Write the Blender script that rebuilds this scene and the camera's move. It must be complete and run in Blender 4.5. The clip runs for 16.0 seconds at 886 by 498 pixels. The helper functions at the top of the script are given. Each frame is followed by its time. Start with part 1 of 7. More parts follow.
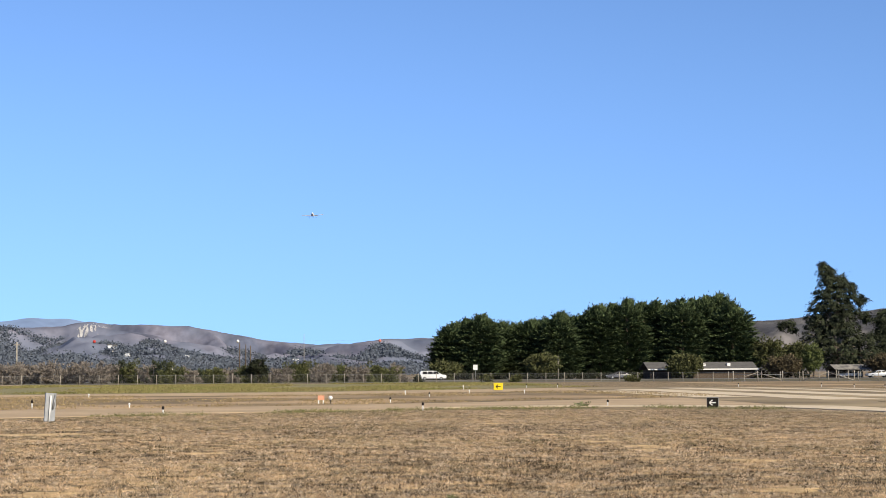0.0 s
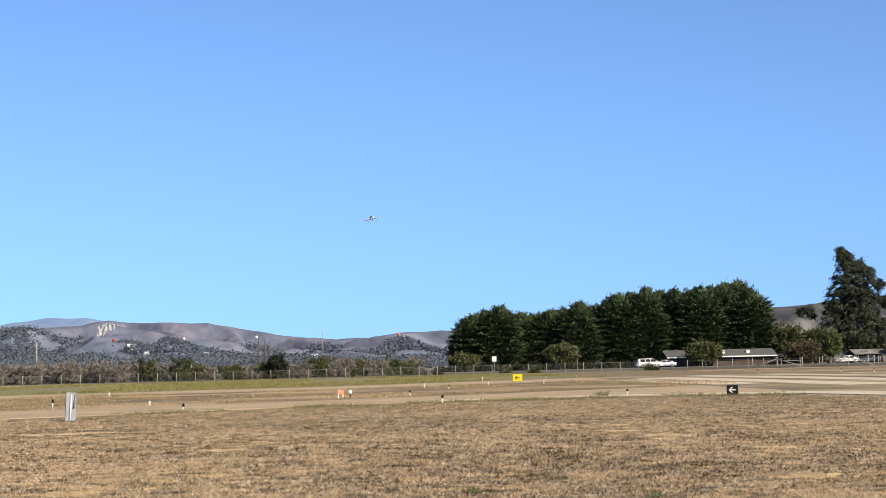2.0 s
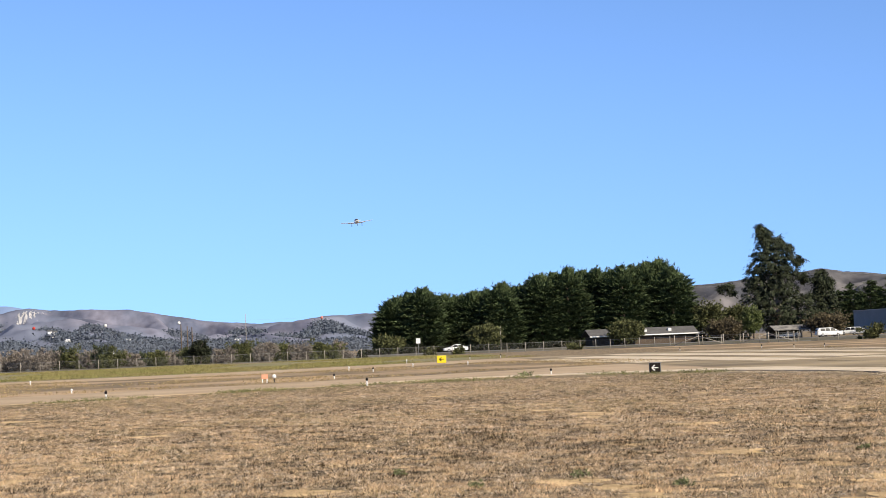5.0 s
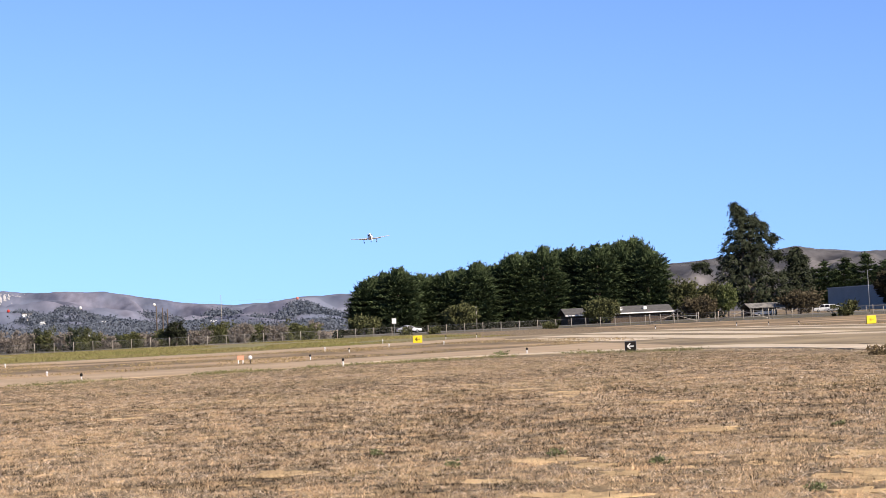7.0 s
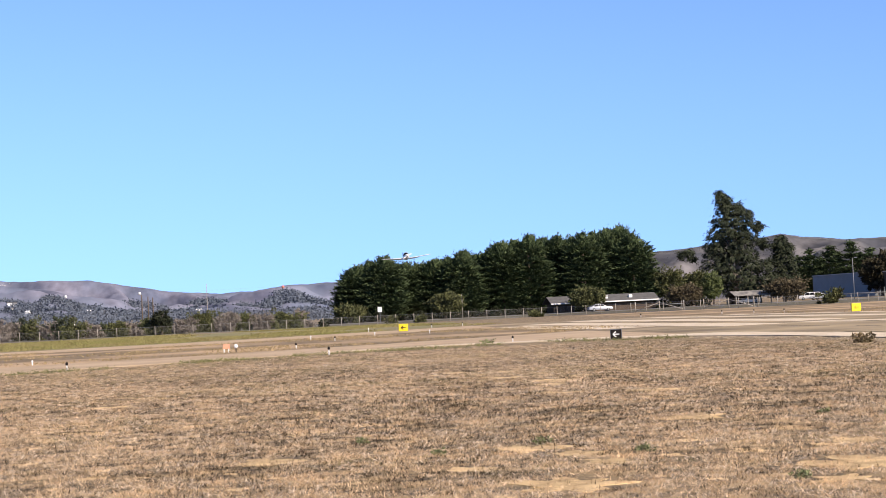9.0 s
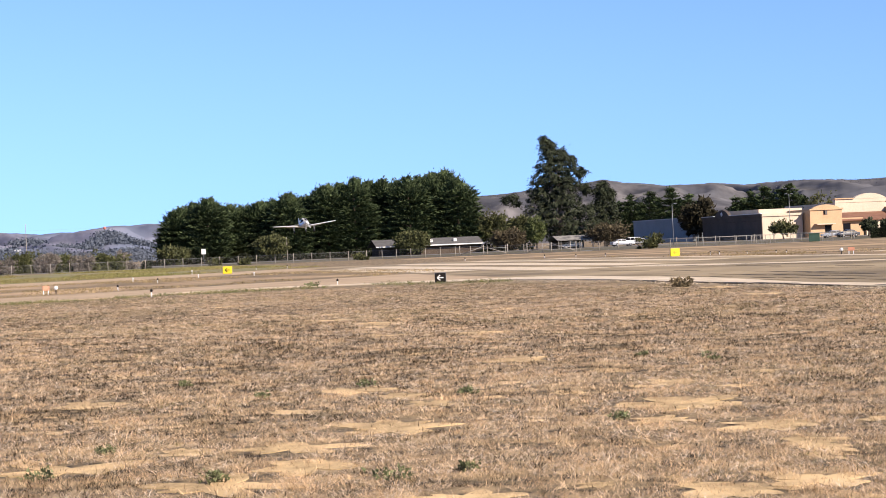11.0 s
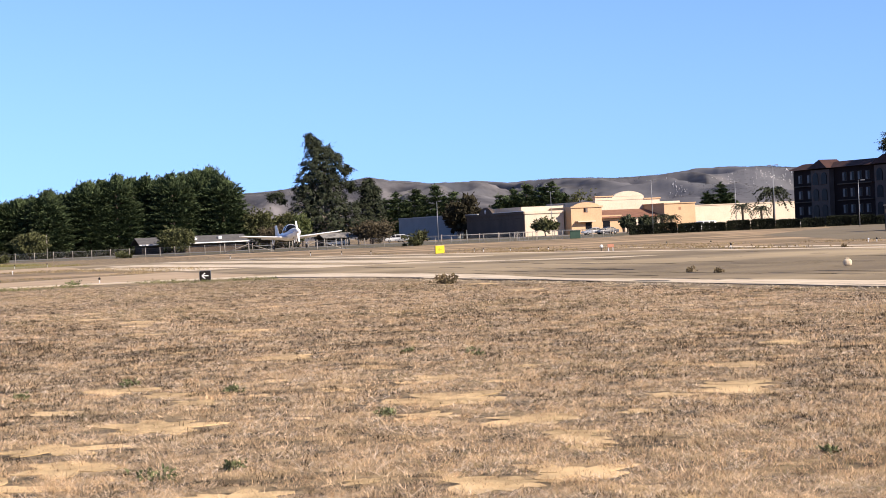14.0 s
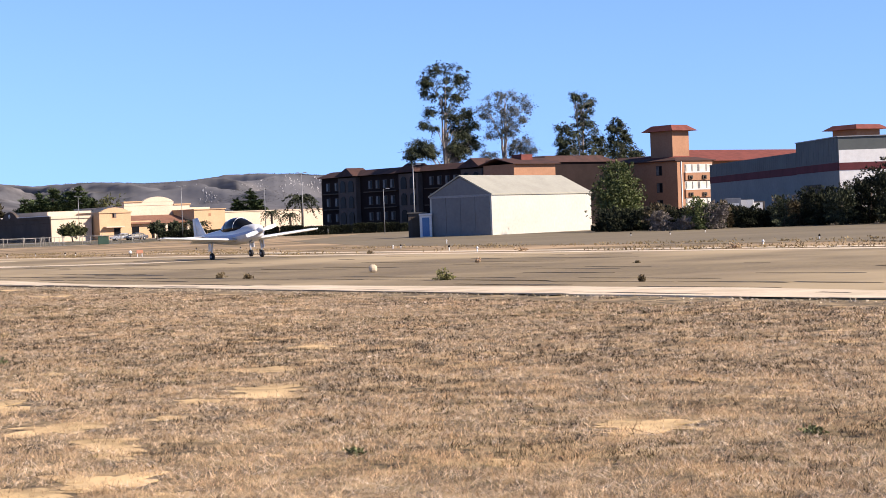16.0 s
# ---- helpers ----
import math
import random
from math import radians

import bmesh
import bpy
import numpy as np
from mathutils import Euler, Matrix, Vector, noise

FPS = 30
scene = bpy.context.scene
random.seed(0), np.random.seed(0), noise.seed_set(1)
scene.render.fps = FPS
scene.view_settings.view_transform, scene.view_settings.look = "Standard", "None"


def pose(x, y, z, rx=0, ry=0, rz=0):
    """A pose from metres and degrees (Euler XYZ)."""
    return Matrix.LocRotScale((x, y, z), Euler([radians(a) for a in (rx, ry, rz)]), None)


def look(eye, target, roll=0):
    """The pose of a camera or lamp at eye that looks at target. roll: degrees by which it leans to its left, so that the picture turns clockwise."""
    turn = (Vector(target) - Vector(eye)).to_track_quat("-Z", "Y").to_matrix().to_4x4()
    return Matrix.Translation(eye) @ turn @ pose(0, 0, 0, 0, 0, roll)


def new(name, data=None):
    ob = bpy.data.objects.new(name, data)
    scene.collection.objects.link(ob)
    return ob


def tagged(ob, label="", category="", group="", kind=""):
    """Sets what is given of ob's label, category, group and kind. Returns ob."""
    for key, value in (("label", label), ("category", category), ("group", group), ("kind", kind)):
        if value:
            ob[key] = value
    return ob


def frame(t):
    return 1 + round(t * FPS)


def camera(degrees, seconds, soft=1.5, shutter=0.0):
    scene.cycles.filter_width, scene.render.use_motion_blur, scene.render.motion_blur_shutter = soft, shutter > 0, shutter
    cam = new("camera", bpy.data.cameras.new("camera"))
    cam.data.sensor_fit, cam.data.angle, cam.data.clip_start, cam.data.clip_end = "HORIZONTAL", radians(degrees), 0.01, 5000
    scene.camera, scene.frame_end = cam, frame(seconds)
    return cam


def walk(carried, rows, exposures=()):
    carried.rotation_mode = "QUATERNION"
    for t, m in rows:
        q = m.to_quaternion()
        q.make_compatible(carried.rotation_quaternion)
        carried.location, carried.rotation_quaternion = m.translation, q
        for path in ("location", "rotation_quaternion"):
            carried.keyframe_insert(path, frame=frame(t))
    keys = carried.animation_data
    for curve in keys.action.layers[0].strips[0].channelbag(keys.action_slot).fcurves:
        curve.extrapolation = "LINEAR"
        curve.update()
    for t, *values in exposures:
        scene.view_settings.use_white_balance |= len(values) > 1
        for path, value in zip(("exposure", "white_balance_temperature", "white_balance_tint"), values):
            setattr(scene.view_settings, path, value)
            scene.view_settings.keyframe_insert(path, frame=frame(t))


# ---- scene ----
# ---------- camera: stands on the grass and pans after the landing aircraft ----------
EYE = (0.0, 0.0, 1.65)
cam = camera(28.62, 16.0, 0.7)
PAN = [  # seconds, heading clockwise from +Y, tilt, lean
    (0, 6.186, 4.038, -0.315),
    (0.5, 5.983, 4.094, -0.550),
    (1, 5.693, 4.032, -0.856),
    (1.5, 5.537, 3.923, -1.147),
    (2, 5.630, 3.796, -1.382),
    (2.5, 5.998, 3.576, -1.592),
    (3, 6.553, 3.399, -1.754),
    (3.5, 7.055, 3.306, -1.909),
    (4, 7.451, 3.275, -2.014),
    (4.5, 7.822, 3.232, -2.154),
    (7, 8.954, 2.430, -2.704),
    (7.5, 8.933, 2.359, -2.654),
    (8, 8.917, 2.326, -2.650),
    (8.2, 8.928, 2.295, -2.682),
    (10.3, 12.640, 0.720, -2.673),
    (10.5, 13.478, 0.407, -2.598),
    (11, 15.076, -0.112, -2.424),
    (11.5, 16.526, -0.469, -2.315),
    (12, 17.631, -0.629, -2.321),
    (12.5, 18.724, -0.620, -2.456),
    (13, 19.858, -0.598, -2.558),
    (13.5, 21.129, -0.569, -2.512),
    (14, 22.779, -0.527, -2.532),
    (14.5, 24.934, -0.425, -2.327),
    (15, 28.208, -0.419, -2.152),
    (15.5, 32.522, -0.582, -2.095),
    (16, 38.193, -0.957, -2.158),
]


def aim(yaw, tilt, lean):
    y, p = radians(yaw), radians(tilt)
    way = Vector((math.sin(y) * math.cos(p), math.cos(y) * math.cos(p), math.sin(p)))
    return look(EYE, Vector(EYE) + way * 10, lean)


walk(cam, [(t, aim(a, b, c)) for t, a, b, c in PAN],
     exposures=[(0, 0.60, 6750, 10), (4.5, 0.71, 6700, 11), (8, 0.82, 6550, 19), (11, 0.93, 6550, 19), (14, 0.95, 6550, 19), (16, 1.02, 6600, 20)])

# ---------- daylight ----------
SUN_AZ, SUN_EL = 145.0, 32.0
world = bpy.data.worlds.new("sky")
scene.world = world
world.use_nodes = True
wn = world.node_tree.nodes
sky = wn.new("ShaderNodeTexSky")
sky.sky_type, sky.sun_disc = "NISHITA", False
sky.sun_elevation, sky.sun_rotation = radians(SUN_EL), radians(SUN_AZ)
sky.altitude, sky.air_density, sky.dust_density, sky.ozone_density = 6000, 1.0, 0.0, 6.0
wn["Background"].inputs["Strength"].default_value = 0.107
haze = wn.new("ShaderNodeVectorMath")
haze.operation = "MULTIPLY"
haze.inputs[1].default_value = (1.025, 1.0, 0.985)
world.node_tree.links.new(sky.outputs["Color"], haze.inputs[0])
world.node_tree.links.new(haze.outputs[0], wn["Background"].inputs["Color"])
# the clear air pales only a little toward the horizon: height h of the sky is read at 0.063 + 0.25 h + 0.9 h^2
wl = world.node_tree.links
wtc, wsep, wcom, wnrm = wn.new("ShaderNodeTexCoord"), wn.new("ShaderNodeSeparateXYZ"), wn.new("ShaderNodeCombineXYZ"), wn.new("ShaderNodeVectorMath")
wm1, wm2 = wn.new("ShaderNodeMath"), wn.new("ShaderNodeMath")
wm1.operation = wm2.operation = "MULTIPLY_ADD"
wm1.inputs[1].default_value, wm1.inputs[2].default_value, wm2.inputs[2].default_value = 0.9, 0.25, 0.063
wnrm.operation = "NORMALIZE"
wl.new(wtc.outputs["Generated"], wsep.inputs[0])
wl.new(wsep.outputs[2], wm1.inputs[0])
wl.new(wm1.outputs[0], wm2.inputs[0])
wl.new(wsep.outputs[2], wm2.inputs[1])
wl.new(wsep.outputs[0], wcom.inputs[0])
wl.new(wsep.outputs[1], wcom.inputs[1])
wl.new(wm2.outputs[0], wcom.inputs[2])
wl.new(wcom.outputs[0], wnrm.inputs[0])
wl.new(wnrm.outputs[0], sky.inputs["Vector"])
sun = new("sun", bpy.data.lights.new("sun", "SUN"))
sun.data.energy, sun.data.angle, sun.data.color = 4.7, radians(0.5), (1.0, 0.92, 0.76)
a, e = radians(SUN_AZ), radians(SUN_EL)
sun.matrix_world = look((math.sin(a) * math.cos(e) * 300, math.cos(a) * math.cos(e) * 300, math.sin(e) * 300), (0, 0, 0))


# ---------- materials ----------
def mat(name, c1, c2=None, scale=1.0, rough=0.8, metal=0.0, bump=0.0, fine=8.0, c3=None, scale3=0.1, island=0.0, piece=0.0, spec=0.3, grit=0.35, stretch=None):
    """Two-scale noise between colours c1 and c2, an optional broad third colour, bump, and variation per island or per object."""
    m = bpy.data.materials.new(name)
    m.use_nodes = True
    nt = m.node_tree
    N, L = nt.nodes, nt.links
    b = N["Principled BSDF"]
    b.inputs["Roughness"].default_value, b.inputs["Metallic"].default_value = rough, metal
    b.inputs["Specular IOR Level"].default_value = spec
    geo = N.new("ShaderNodeNewGeometry")
    tc = N.new("ShaderNodeTexCoord")

    def noise_tex(sc, detail=5):
        n = N.new("ShaderNodeTexNoise")
        n.inputs["Scale"].default_value, n.inputs["Detail"].default_value = sc, detail
        if stretch:
            mp = N.new("ShaderNodeMapping")
            mp.inputs["Scale"].default_value = stretch
            L.new(tc.outputs["Object"], mp.inputs[0])
            L.new(mp.outputs[0], n.inputs["Vector"])
        else:
            L.new(tc.outputs["Object"], n.inputs["Vector"])
        return n

    def mix(fac, x, y):
        n = N.new("ShaderNodeMix")
        n.data_type = "RGBA"
        L.new(fac, n.inputs[0])
        for s, v in ((6, x), (7, y)):
            if isinstance(v, tuple):
                n.inputs[s].default_value = (*v, 1)
            else:
                L.new(v, n.inputs[s])
        return n.outputs[2]

    def sharpen(fac, lo, hi):
        n = N.new("ShaderNodeMapRange")
        n.inputs[1].default_value, n.inputs[2].default_value = lo, hi
        L.new(fac, n.inputs[0])
        return n.outputs[0]

    c2 = c2 or tuple(v * 0.85 for v in c1)
    n1 = noise_tex(scale)
    col = mix(sharpen(n1.outputs[0], 0.35, 0.65), c1, c2)
    n2 = noise_tex(scale * fine)
    dark = N.new("ShaderNodeMix")
    dark.data_type, dark.blend_type = "RGBA", "MULTIPLY"
    dark.inputs[0].default_value = grit
    L.new(col, dark.inputs[6])
    L.new(n2.outputs[0], dark.inputs[7])
    col = dark.outputs[2]
    if c3:
        n3 = noise_tex(scale3, 4)
        col = mix(sharpen(n3.outputs[0], 0.45, 0.65), col, c3)
    for amount, out in ((island, geo.outputs["Random Per Island"]), (piece, None)):
        if amount:
            if out is None:
                out = N.new("ShaderNodeObjectInfo").outputs["Random"]
            h = N.new("ShaderNodeHueSaturation")
            r = N.new("ShaderNodeMapRange")
            r.inputs[3].default_value, r.inputs[4].default_value = 1 - amount, 1 + amount
            L.new(out, r.inputs[0])
            L.new(r.outputs[0], h.inputs["Value"])
            L.new(col, h.inputs["Color"])
            col = h.outputs[0]
    L.new(col, b.inputs["Base Color"])
    if bump:
        bp = N.new("ShaderNodeBump")
        bp.inputs["Strength"].default_value = bump
        L.new(n2.outputs[0], bp.inputs["Height"])
        L.new(bp.outputs[0], b.inputs["Normal"])
    return m


# colours are base colours of the real surfaces, save where haze or shade is noted
M_GROUND = mat("dry_field", (0.38, 0.275, 0.14), (0.050, 0.038, 0.022), 7.0, 0.95, bump=1.0, fine=5, c3=(0.37, 0.262, 0.135), scale3=1.8, grit=0.8)
M_GREEN = mat("green_verge", (0.205, 0.20, 0.068), (0.29, 0.225, 0.11), 0.2, 0.95, bump=0.5, fine=20, c3=(0.19, 0.16, 0.07), scale3=0.05)
M_ROADSIDE = mat("roadside_olive", (0.17, 0.14, 0.075), (0.09, 0.08, 0.042), 0.4, 0.95, bump=0.5, fine=10, grit=0.6)
M_WEEDY = mat("weedy_infield", (0.36, 0.25, 0.125), (0.17, 0.125, 0.062), 0.6, 0.95, bump=0.5, fine=10, c3=(0.42, 0.29, 0.16), scale3=0.08, grit=0.6)
M_TAXI = mat("dusty_taxiway", (0.54, 0.395, 0.24), (0.42, 0.305, 0.18), 0.25, 0.9, bump=0.2, fine=18)
M_RUNWAY = mat("worn_runway", (0.315, 0.238, 0.128), (0.225, 0.168, 0.092), 0.22, 0.9, bump=0.3, fine=25, c3=(0.38, 0.29, 0.165), scale3=0.07, grit=0.6)
M_CREAM = mat("pale_concrete", (0.80, 0.655, 0.465), (0.60, 0.48, 0.325), 0.8, 0.9, bump=0.2, fine=8, grit=0.4)
M_CRACK = mat("dark_joint", (0.05, 0.042, 0.033), (0.09, 0.075, 0.055), 2.0, 0.95)
M_ROAD = mat("grey_road", (0.20, 0.19, 0.175), (0.16, 0.152, 0.14), 0.2, 0.85, bump=0.1, fine=20)
M_APRON = mat("apron_asphalt", (0.255, 0.20, 0.115), (0.20, 0.157, 0.09), 0.1, 0.9, bump=0.15, fine=20, grit=0.5)
# distance haze is put into the hill, mountain and far leaf colours
M_HILL = mat("hazed_hill", (0.305, 0.295, 0.36), (0.16, 0.178, 0.245), 0.016, 1.0, fine=5, spec=0.0, stretch=(1, 0.22, 1), grit=0.7, c3=(0.16, 0.18, 0.235), scale3=0.007)
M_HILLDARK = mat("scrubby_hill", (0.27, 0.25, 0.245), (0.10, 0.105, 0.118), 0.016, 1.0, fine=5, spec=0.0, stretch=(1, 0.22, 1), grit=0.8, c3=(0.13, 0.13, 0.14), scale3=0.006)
M_HILLBLUE = mat("hazed_mountain", (0.26, 0.35, 0.52), (0.235, 0.32, 0.49), 0.004, 1.0, spec=0.0)
M_FARLEAF = mat("hazed_far_leaf", (0.128, 0.145, 0.175), (0.10, 0.118, 0.147), 0.01, 1.0, island=0.1, spec=0.0)
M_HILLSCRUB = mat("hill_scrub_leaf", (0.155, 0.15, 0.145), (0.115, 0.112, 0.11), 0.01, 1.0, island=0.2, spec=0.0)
M_SCAR = mat("pale_rock", (0.64, 0.62, 0.60), (0.50, 0.485, 0.47), 0.02, 1.0, spec=0.0)
M_BARK = mat("bark", (0.13, 0.10, 0.075), (0.08, 0.06, 0.045), 2.0, 0.95, bump=0.5)
M_PALEBARK = mat("pale_bark", (0.38, 0.33, 0.28), (0.22, 0.18, 0.15), 1.2, 0.9, bump=0.3)
M_CYPRESS = mat("cypress_leaf", (0.095, 0.126, 0.054), (0.052, 0.073, 0.034), 0.5, 0.85, island=0.5, spec=0.1)
M_EUCA = mat("eucalyptus_leaf", (0.056, 0.066, 0.034), (0.030, 0.037, 0.020), 0.6, 0.75, island=0.5, spec=0.2)
M_GREYEUCA = mat("grey_eucalyptus_leaf", (0.115, 0.12, 0.095), (0.07, 0.072, 0.058), 0.6, 0.7, island=0.4, spec=0.2)
M_OLIVE = mat("olive_leaf", (0.108, 0.112, 0.042), (0.060, 0.065, 0.027), 0.6, 0.8, island=0.5, spec=0.2)
M_BRIGHT = mat("bright_leaf", (0.13, 0.155, 0.045), (0.065, 0.08, 0.026), 0.6, 0.7, island=0.5, spec=0.3)
M_BROWNLEAF = mat("brown_leaf", (0.13, 0.105, 0.062), (0.08, 0.064, 0.04), 0.6, 0.9, island=0.5, spec=0.1)
M_BROWNTREE = mat("brownish_dark_leaf", (0.060, 0.052, 0.030), (0.034, 0.030, 0.018), 0.6, 0.85, island=0.5, spec=0.1)
M_GREYBUSH = mat("grey_brush", (0.235, 0.20, 0.17), (0.165, 0.142, 0.12), 0.5, 0.9, island=0.22, spec=0.1)
M_DARKBUSH = mat("dark_brush", (0.035, 0.040, 0.022), (0.022, 0.025, 0.016), 0.6, 0.9, island=0.5, spec=0.1)
M_STRAW = mat("straw", (0.84, 0.615, 0.385), (0.29, 0.185, 0.10), 5.0, 0.9, island=0.8, spec=0.1, c3=(0.50, 0.335, 0.19), scale3=0.45)
M_WEED = mat("weed_leaf", (0.20, 0.215, 0.10), (0.13, 0.14, 0.065), 3.0, 0.8, island=0.5, spec=0.1)
M_WHITE = mat("white_paint", (0.74, 0.74, 0.73), (0.66, 0.66, 0.65), 1.5, 0.3, fine=6, spec=0.5)
M_SILVER = mat("silver_paint", (0.50, 0.51, 0.52), (0.45, 0.46, 0.47), 1.5, 0.3, metal=0.3)
M_DARKCAR = mat("dark_grey_paint", (0.09, 0.09, 0.10), (0.07, 0.07, 0.08), 1.5, 0.3, spec=0.5)
M_BLACK = mat("black_rubber", (0.025, 0.025, 0.027), (0.015, 0.015, 0.016), 4.0, 0.8)
M_STEEL = mat("galvanised_steel", (0.33, 0.335, 0.34), (0.26, 0.265, 0.27), 3.0, 0.55, metal=0.5)
M_POST = mat("weathered_post", (0.40, 0.36, 0.30), (0.28, 0.25, 0.21), 3.0, 0.9)
M_GLASS = mat("dark_window", (0.010, 0.011, 0.013), (0.008, 0.008, 0.01), 1.0, 0.3, spec=0.1)
M_YELLOW = mat("yellow_sign", (0.85, 0.62, 0.02), (0.75, 0.54, 0.02), 2.0, 0.5)
M_SIGNBLACK = mat("sign_black", (0.022, 0.018, 0.016), (0.015, 0.013, 0.011), 2.0, 0.7, spec=0.1)
M_SIGNWHITE = mat("sign_white", (0.80, 0.79, 0.76), (0.72, 0.71, 0.68), 2.0, 0.6)
M_ORANGE = mat("faded_orange", (0.72, 0.33, 0.20), (0.62, 0.28, 0.17), 2.0, 0.7)
M_STUCCO = mat("cream_stucco", (0.68, 0.56, 0.42), (0.61, 0.50, 0.375), 0.4, 0.9, bump=0.1)
M_PEACH = mat("peach_stucco", (0.60, 0.40, 0.235), (0.54, 0.36, 0.21), 0.4, 0.9, bump=0.1)
M_TILE = mat("clay_tile", (0.23, 0.075, 0.06), (0.165, 0.058, 0.047), 0.8, 0.9, bump=0.4, spec=0.1)
M_TILEBROWN = mat("brown_tile", (0.27, 0.135, 0.085), (0.21, 0.10, 0.065), 0.8, 0.9, bump=0.4)
# clay tile again, darkened to hold the shade of the hotel roofs
M_TILESHADE = mat("shaded_clay_tile", (0.085, 0.040, 0.032), (0.055, 0.029, 0.024), 0.8, 0.9, bump=0.4)
M_GREYWALL = mat("grey_side_wall", (0.12, 0.098, 0.082), (0.098, 0.08, 0.068), 0.3, 0.95, spec=0.1)
M_BLUEWALL = mat("blue_grey_metal", (0.118, 0.132, 0.128), (0.098, 0.11, 0.108), 0.3, 0.7, spec=0.2)
M_BLUELIGHT = mat("pale_blue_grey_metal", (0.19, 0.205, 0.20), (0.165, 0.178, 0.175), 0.3, 0.7, spec=0.2)
M_BAND = mat("maroon_band", (0.14, 0.040, 0.045), (0.11, 0.033, 0.037), 0.6, 0.8, spec=0.1)
# brown darkened to hold the shade on the hotel's west front
M_HOTEL = mat("shaded_brown_stucco", (0.032, 0.023, 0.022), (0.024, 0.018, 0.017), 0.4, 0.95, spec=0.03)
M_HOTELTAN = mat("tan_stucco", (0.40, 0.215, 0.13), (0.35, 0.19, 0.115), 0.4, 0.95, bump=0.1, spec=0.1)
M_HANGAR = mat("hangar_white_metal", (0.54, 0.52, 0.455), (0.50, 0.48, 0.42), 0.4, 0.55)
# hangar gable metal with its shade put into the grey
M_GABLESHADE = mat("shaded_gable_metal", (0.185, 0.19, 0.195), (0.16, 0.165, 0.17), 0.4, 0.6)
M_HANGARROOF = mat("hangar_roof", (0.40, 0.385, 0.31), (0.35, 0.335, 0.27), 0.5, 0.5)
M_SHINGLE = mat("grey_shingle", (0.13, 0.125, 0.12), (0.095, 0.09, 0.088), 1.2, 0.9, bump=0.4)
M_DARKWOOD = mat("dark_wood_wall", (0.10, 0.075, 0.055), (0.075, 0.055, 0.04), 1.0, 0.9)
M_BLUEPLASTIC = mat("blue_plastic", (0.10, 0.22, 0.42), (0.085, 0.19, 0.37), 1.0, 0.5)


# ---------- mesh helpers ----------
def mesh_ob(name, verts, faces, material, parent=None, label="", smooth=False):
    me = bpy.data.meshes.new(name)
    me.from_pydata([tuple(map(float, v)) for v in verts], [], [tuple(map(int, f)) for f in faces])
    me.materials.append(material)
    if smooth:
        me.polygons.foreach_set("use_smooth", [True] * len(me.polygons))
    me.update()
    ob = new(name, me)
    if parent is not None:
        ob.parent = parent
    if label:
        tagged(ob, label)
    return ob


def part(name, bm, material, parent=None, label="", smooth=False):
    me = bpy.data.meshes.new(name)
    if smooth:
        for f in bm.faces:
            f.smooth = True
    bm.to_mesh(me)
    bm.free()
    me.materials.append(material)
    ob = new(name, me)
    if parent is not None:
        ob.parent = parent
    if label:
        tagged(ob, label)
    return ob


def thing(name, label, category, m=None, group="", kind=""):
    ob = new(name)
    ob.empty_display_size = 0.3
    if m is not None:
        ob.matrix_basis = m
    return tagged(ob, label, category, group, kind)


def box_into(bm, x0, y0, z0, x1, y1, z1, bevel=0.0):
    m = Matrix.LocRotScale(((x0 + x1) / 2, (y0 + y1) / 2, (z0 + z1) / 2), None, (x1 - x0, y1 - y0, z1 - z0))
    vs = bmesh.ops.create_cube(bm, size=1, matrix=m)["verts"]
    if bevel:
        es = {ed for v in vs for ed in v.link_edges}
        bmesh.ops.bevel(bm, geom=list(es), offset=bevel, segments=2, affect="EDGES", profile=0.5)
    return bm


def box(name, x0, y0, z0, x1, y1, z1, material, parent=None, label="", bevel=0.0):
    return part(name, box_into(bmesh.new(), x0, y0, z0, x1, y1, z1, bevel), material, parent, label)


def tube(name, pts, radii, material, parent=None, label="", n=8, cap=True):
    """A tapered tube through points."""
    verts, faces = [], []
    pts = [Vector(p) for p in pts]
    for i, p in enumerate(pts):
        d = (pts[min(i + 1, len(pts) - 1)] - pts[max(i - 1, 0)]).normalized()
        u = d.orthogonal().normalized()
        w = d.cross(u)
        for k in range(n):
            q = 2 * math.pi * k / n
            verts.append(p + (u * math.cos(q) + w * math.sin(q)) * radii[i])
    for i in range(len(pts) - 1):
        for k in range(n):
            k2 = (k + 1) % n
            faces.append((i * n + k, i * n + k2, (i + 1) * n + k2, (i + 1) * n + k))
    if cap:
        faces.append(tuple(range(n))[::-1])
        faces.append(tuple((len(pts) - 1) * n + k for k in range(n)))
    return mesh_ob(name, verts, faces, material, parent, label, smooth=True)


def loft(name, rings, material, parent=None, label="", smooth=True):
    """A closed skin through rings of equal point count."""
    n = len(rings[0])
    verts = [p for r in rings for p in r]
    faces = [(i * n + k, i * n + (k + 1) % n, (i + 1) * n + (k + 1) % n, (i + 1) * n + k)
             for i in range(len(rings) - 1) for k in range(n)]
    faces += [tuple(range(n))[::-1], tuple((len(rings) - 1) * n + k for k in range(n))]
    ob = mesh_ob(name, verts, faces, material, parent, label, smooth)
    bm = bmesh.new()
    bm.from_mesh(ob.data)
    bmesh.ops.recalc_face_normals(bm, faces=bm.faces)
    bm.to_mesh(ob.data)
    bm.free()
    return ob


def polar(az, d, z=0.0):
    return Vector((d * math.sin(radians(az)), d * math.cos(radians(az)), z))


def high(el, d):
    return EYE[2] + d * math.tan(radians(el))


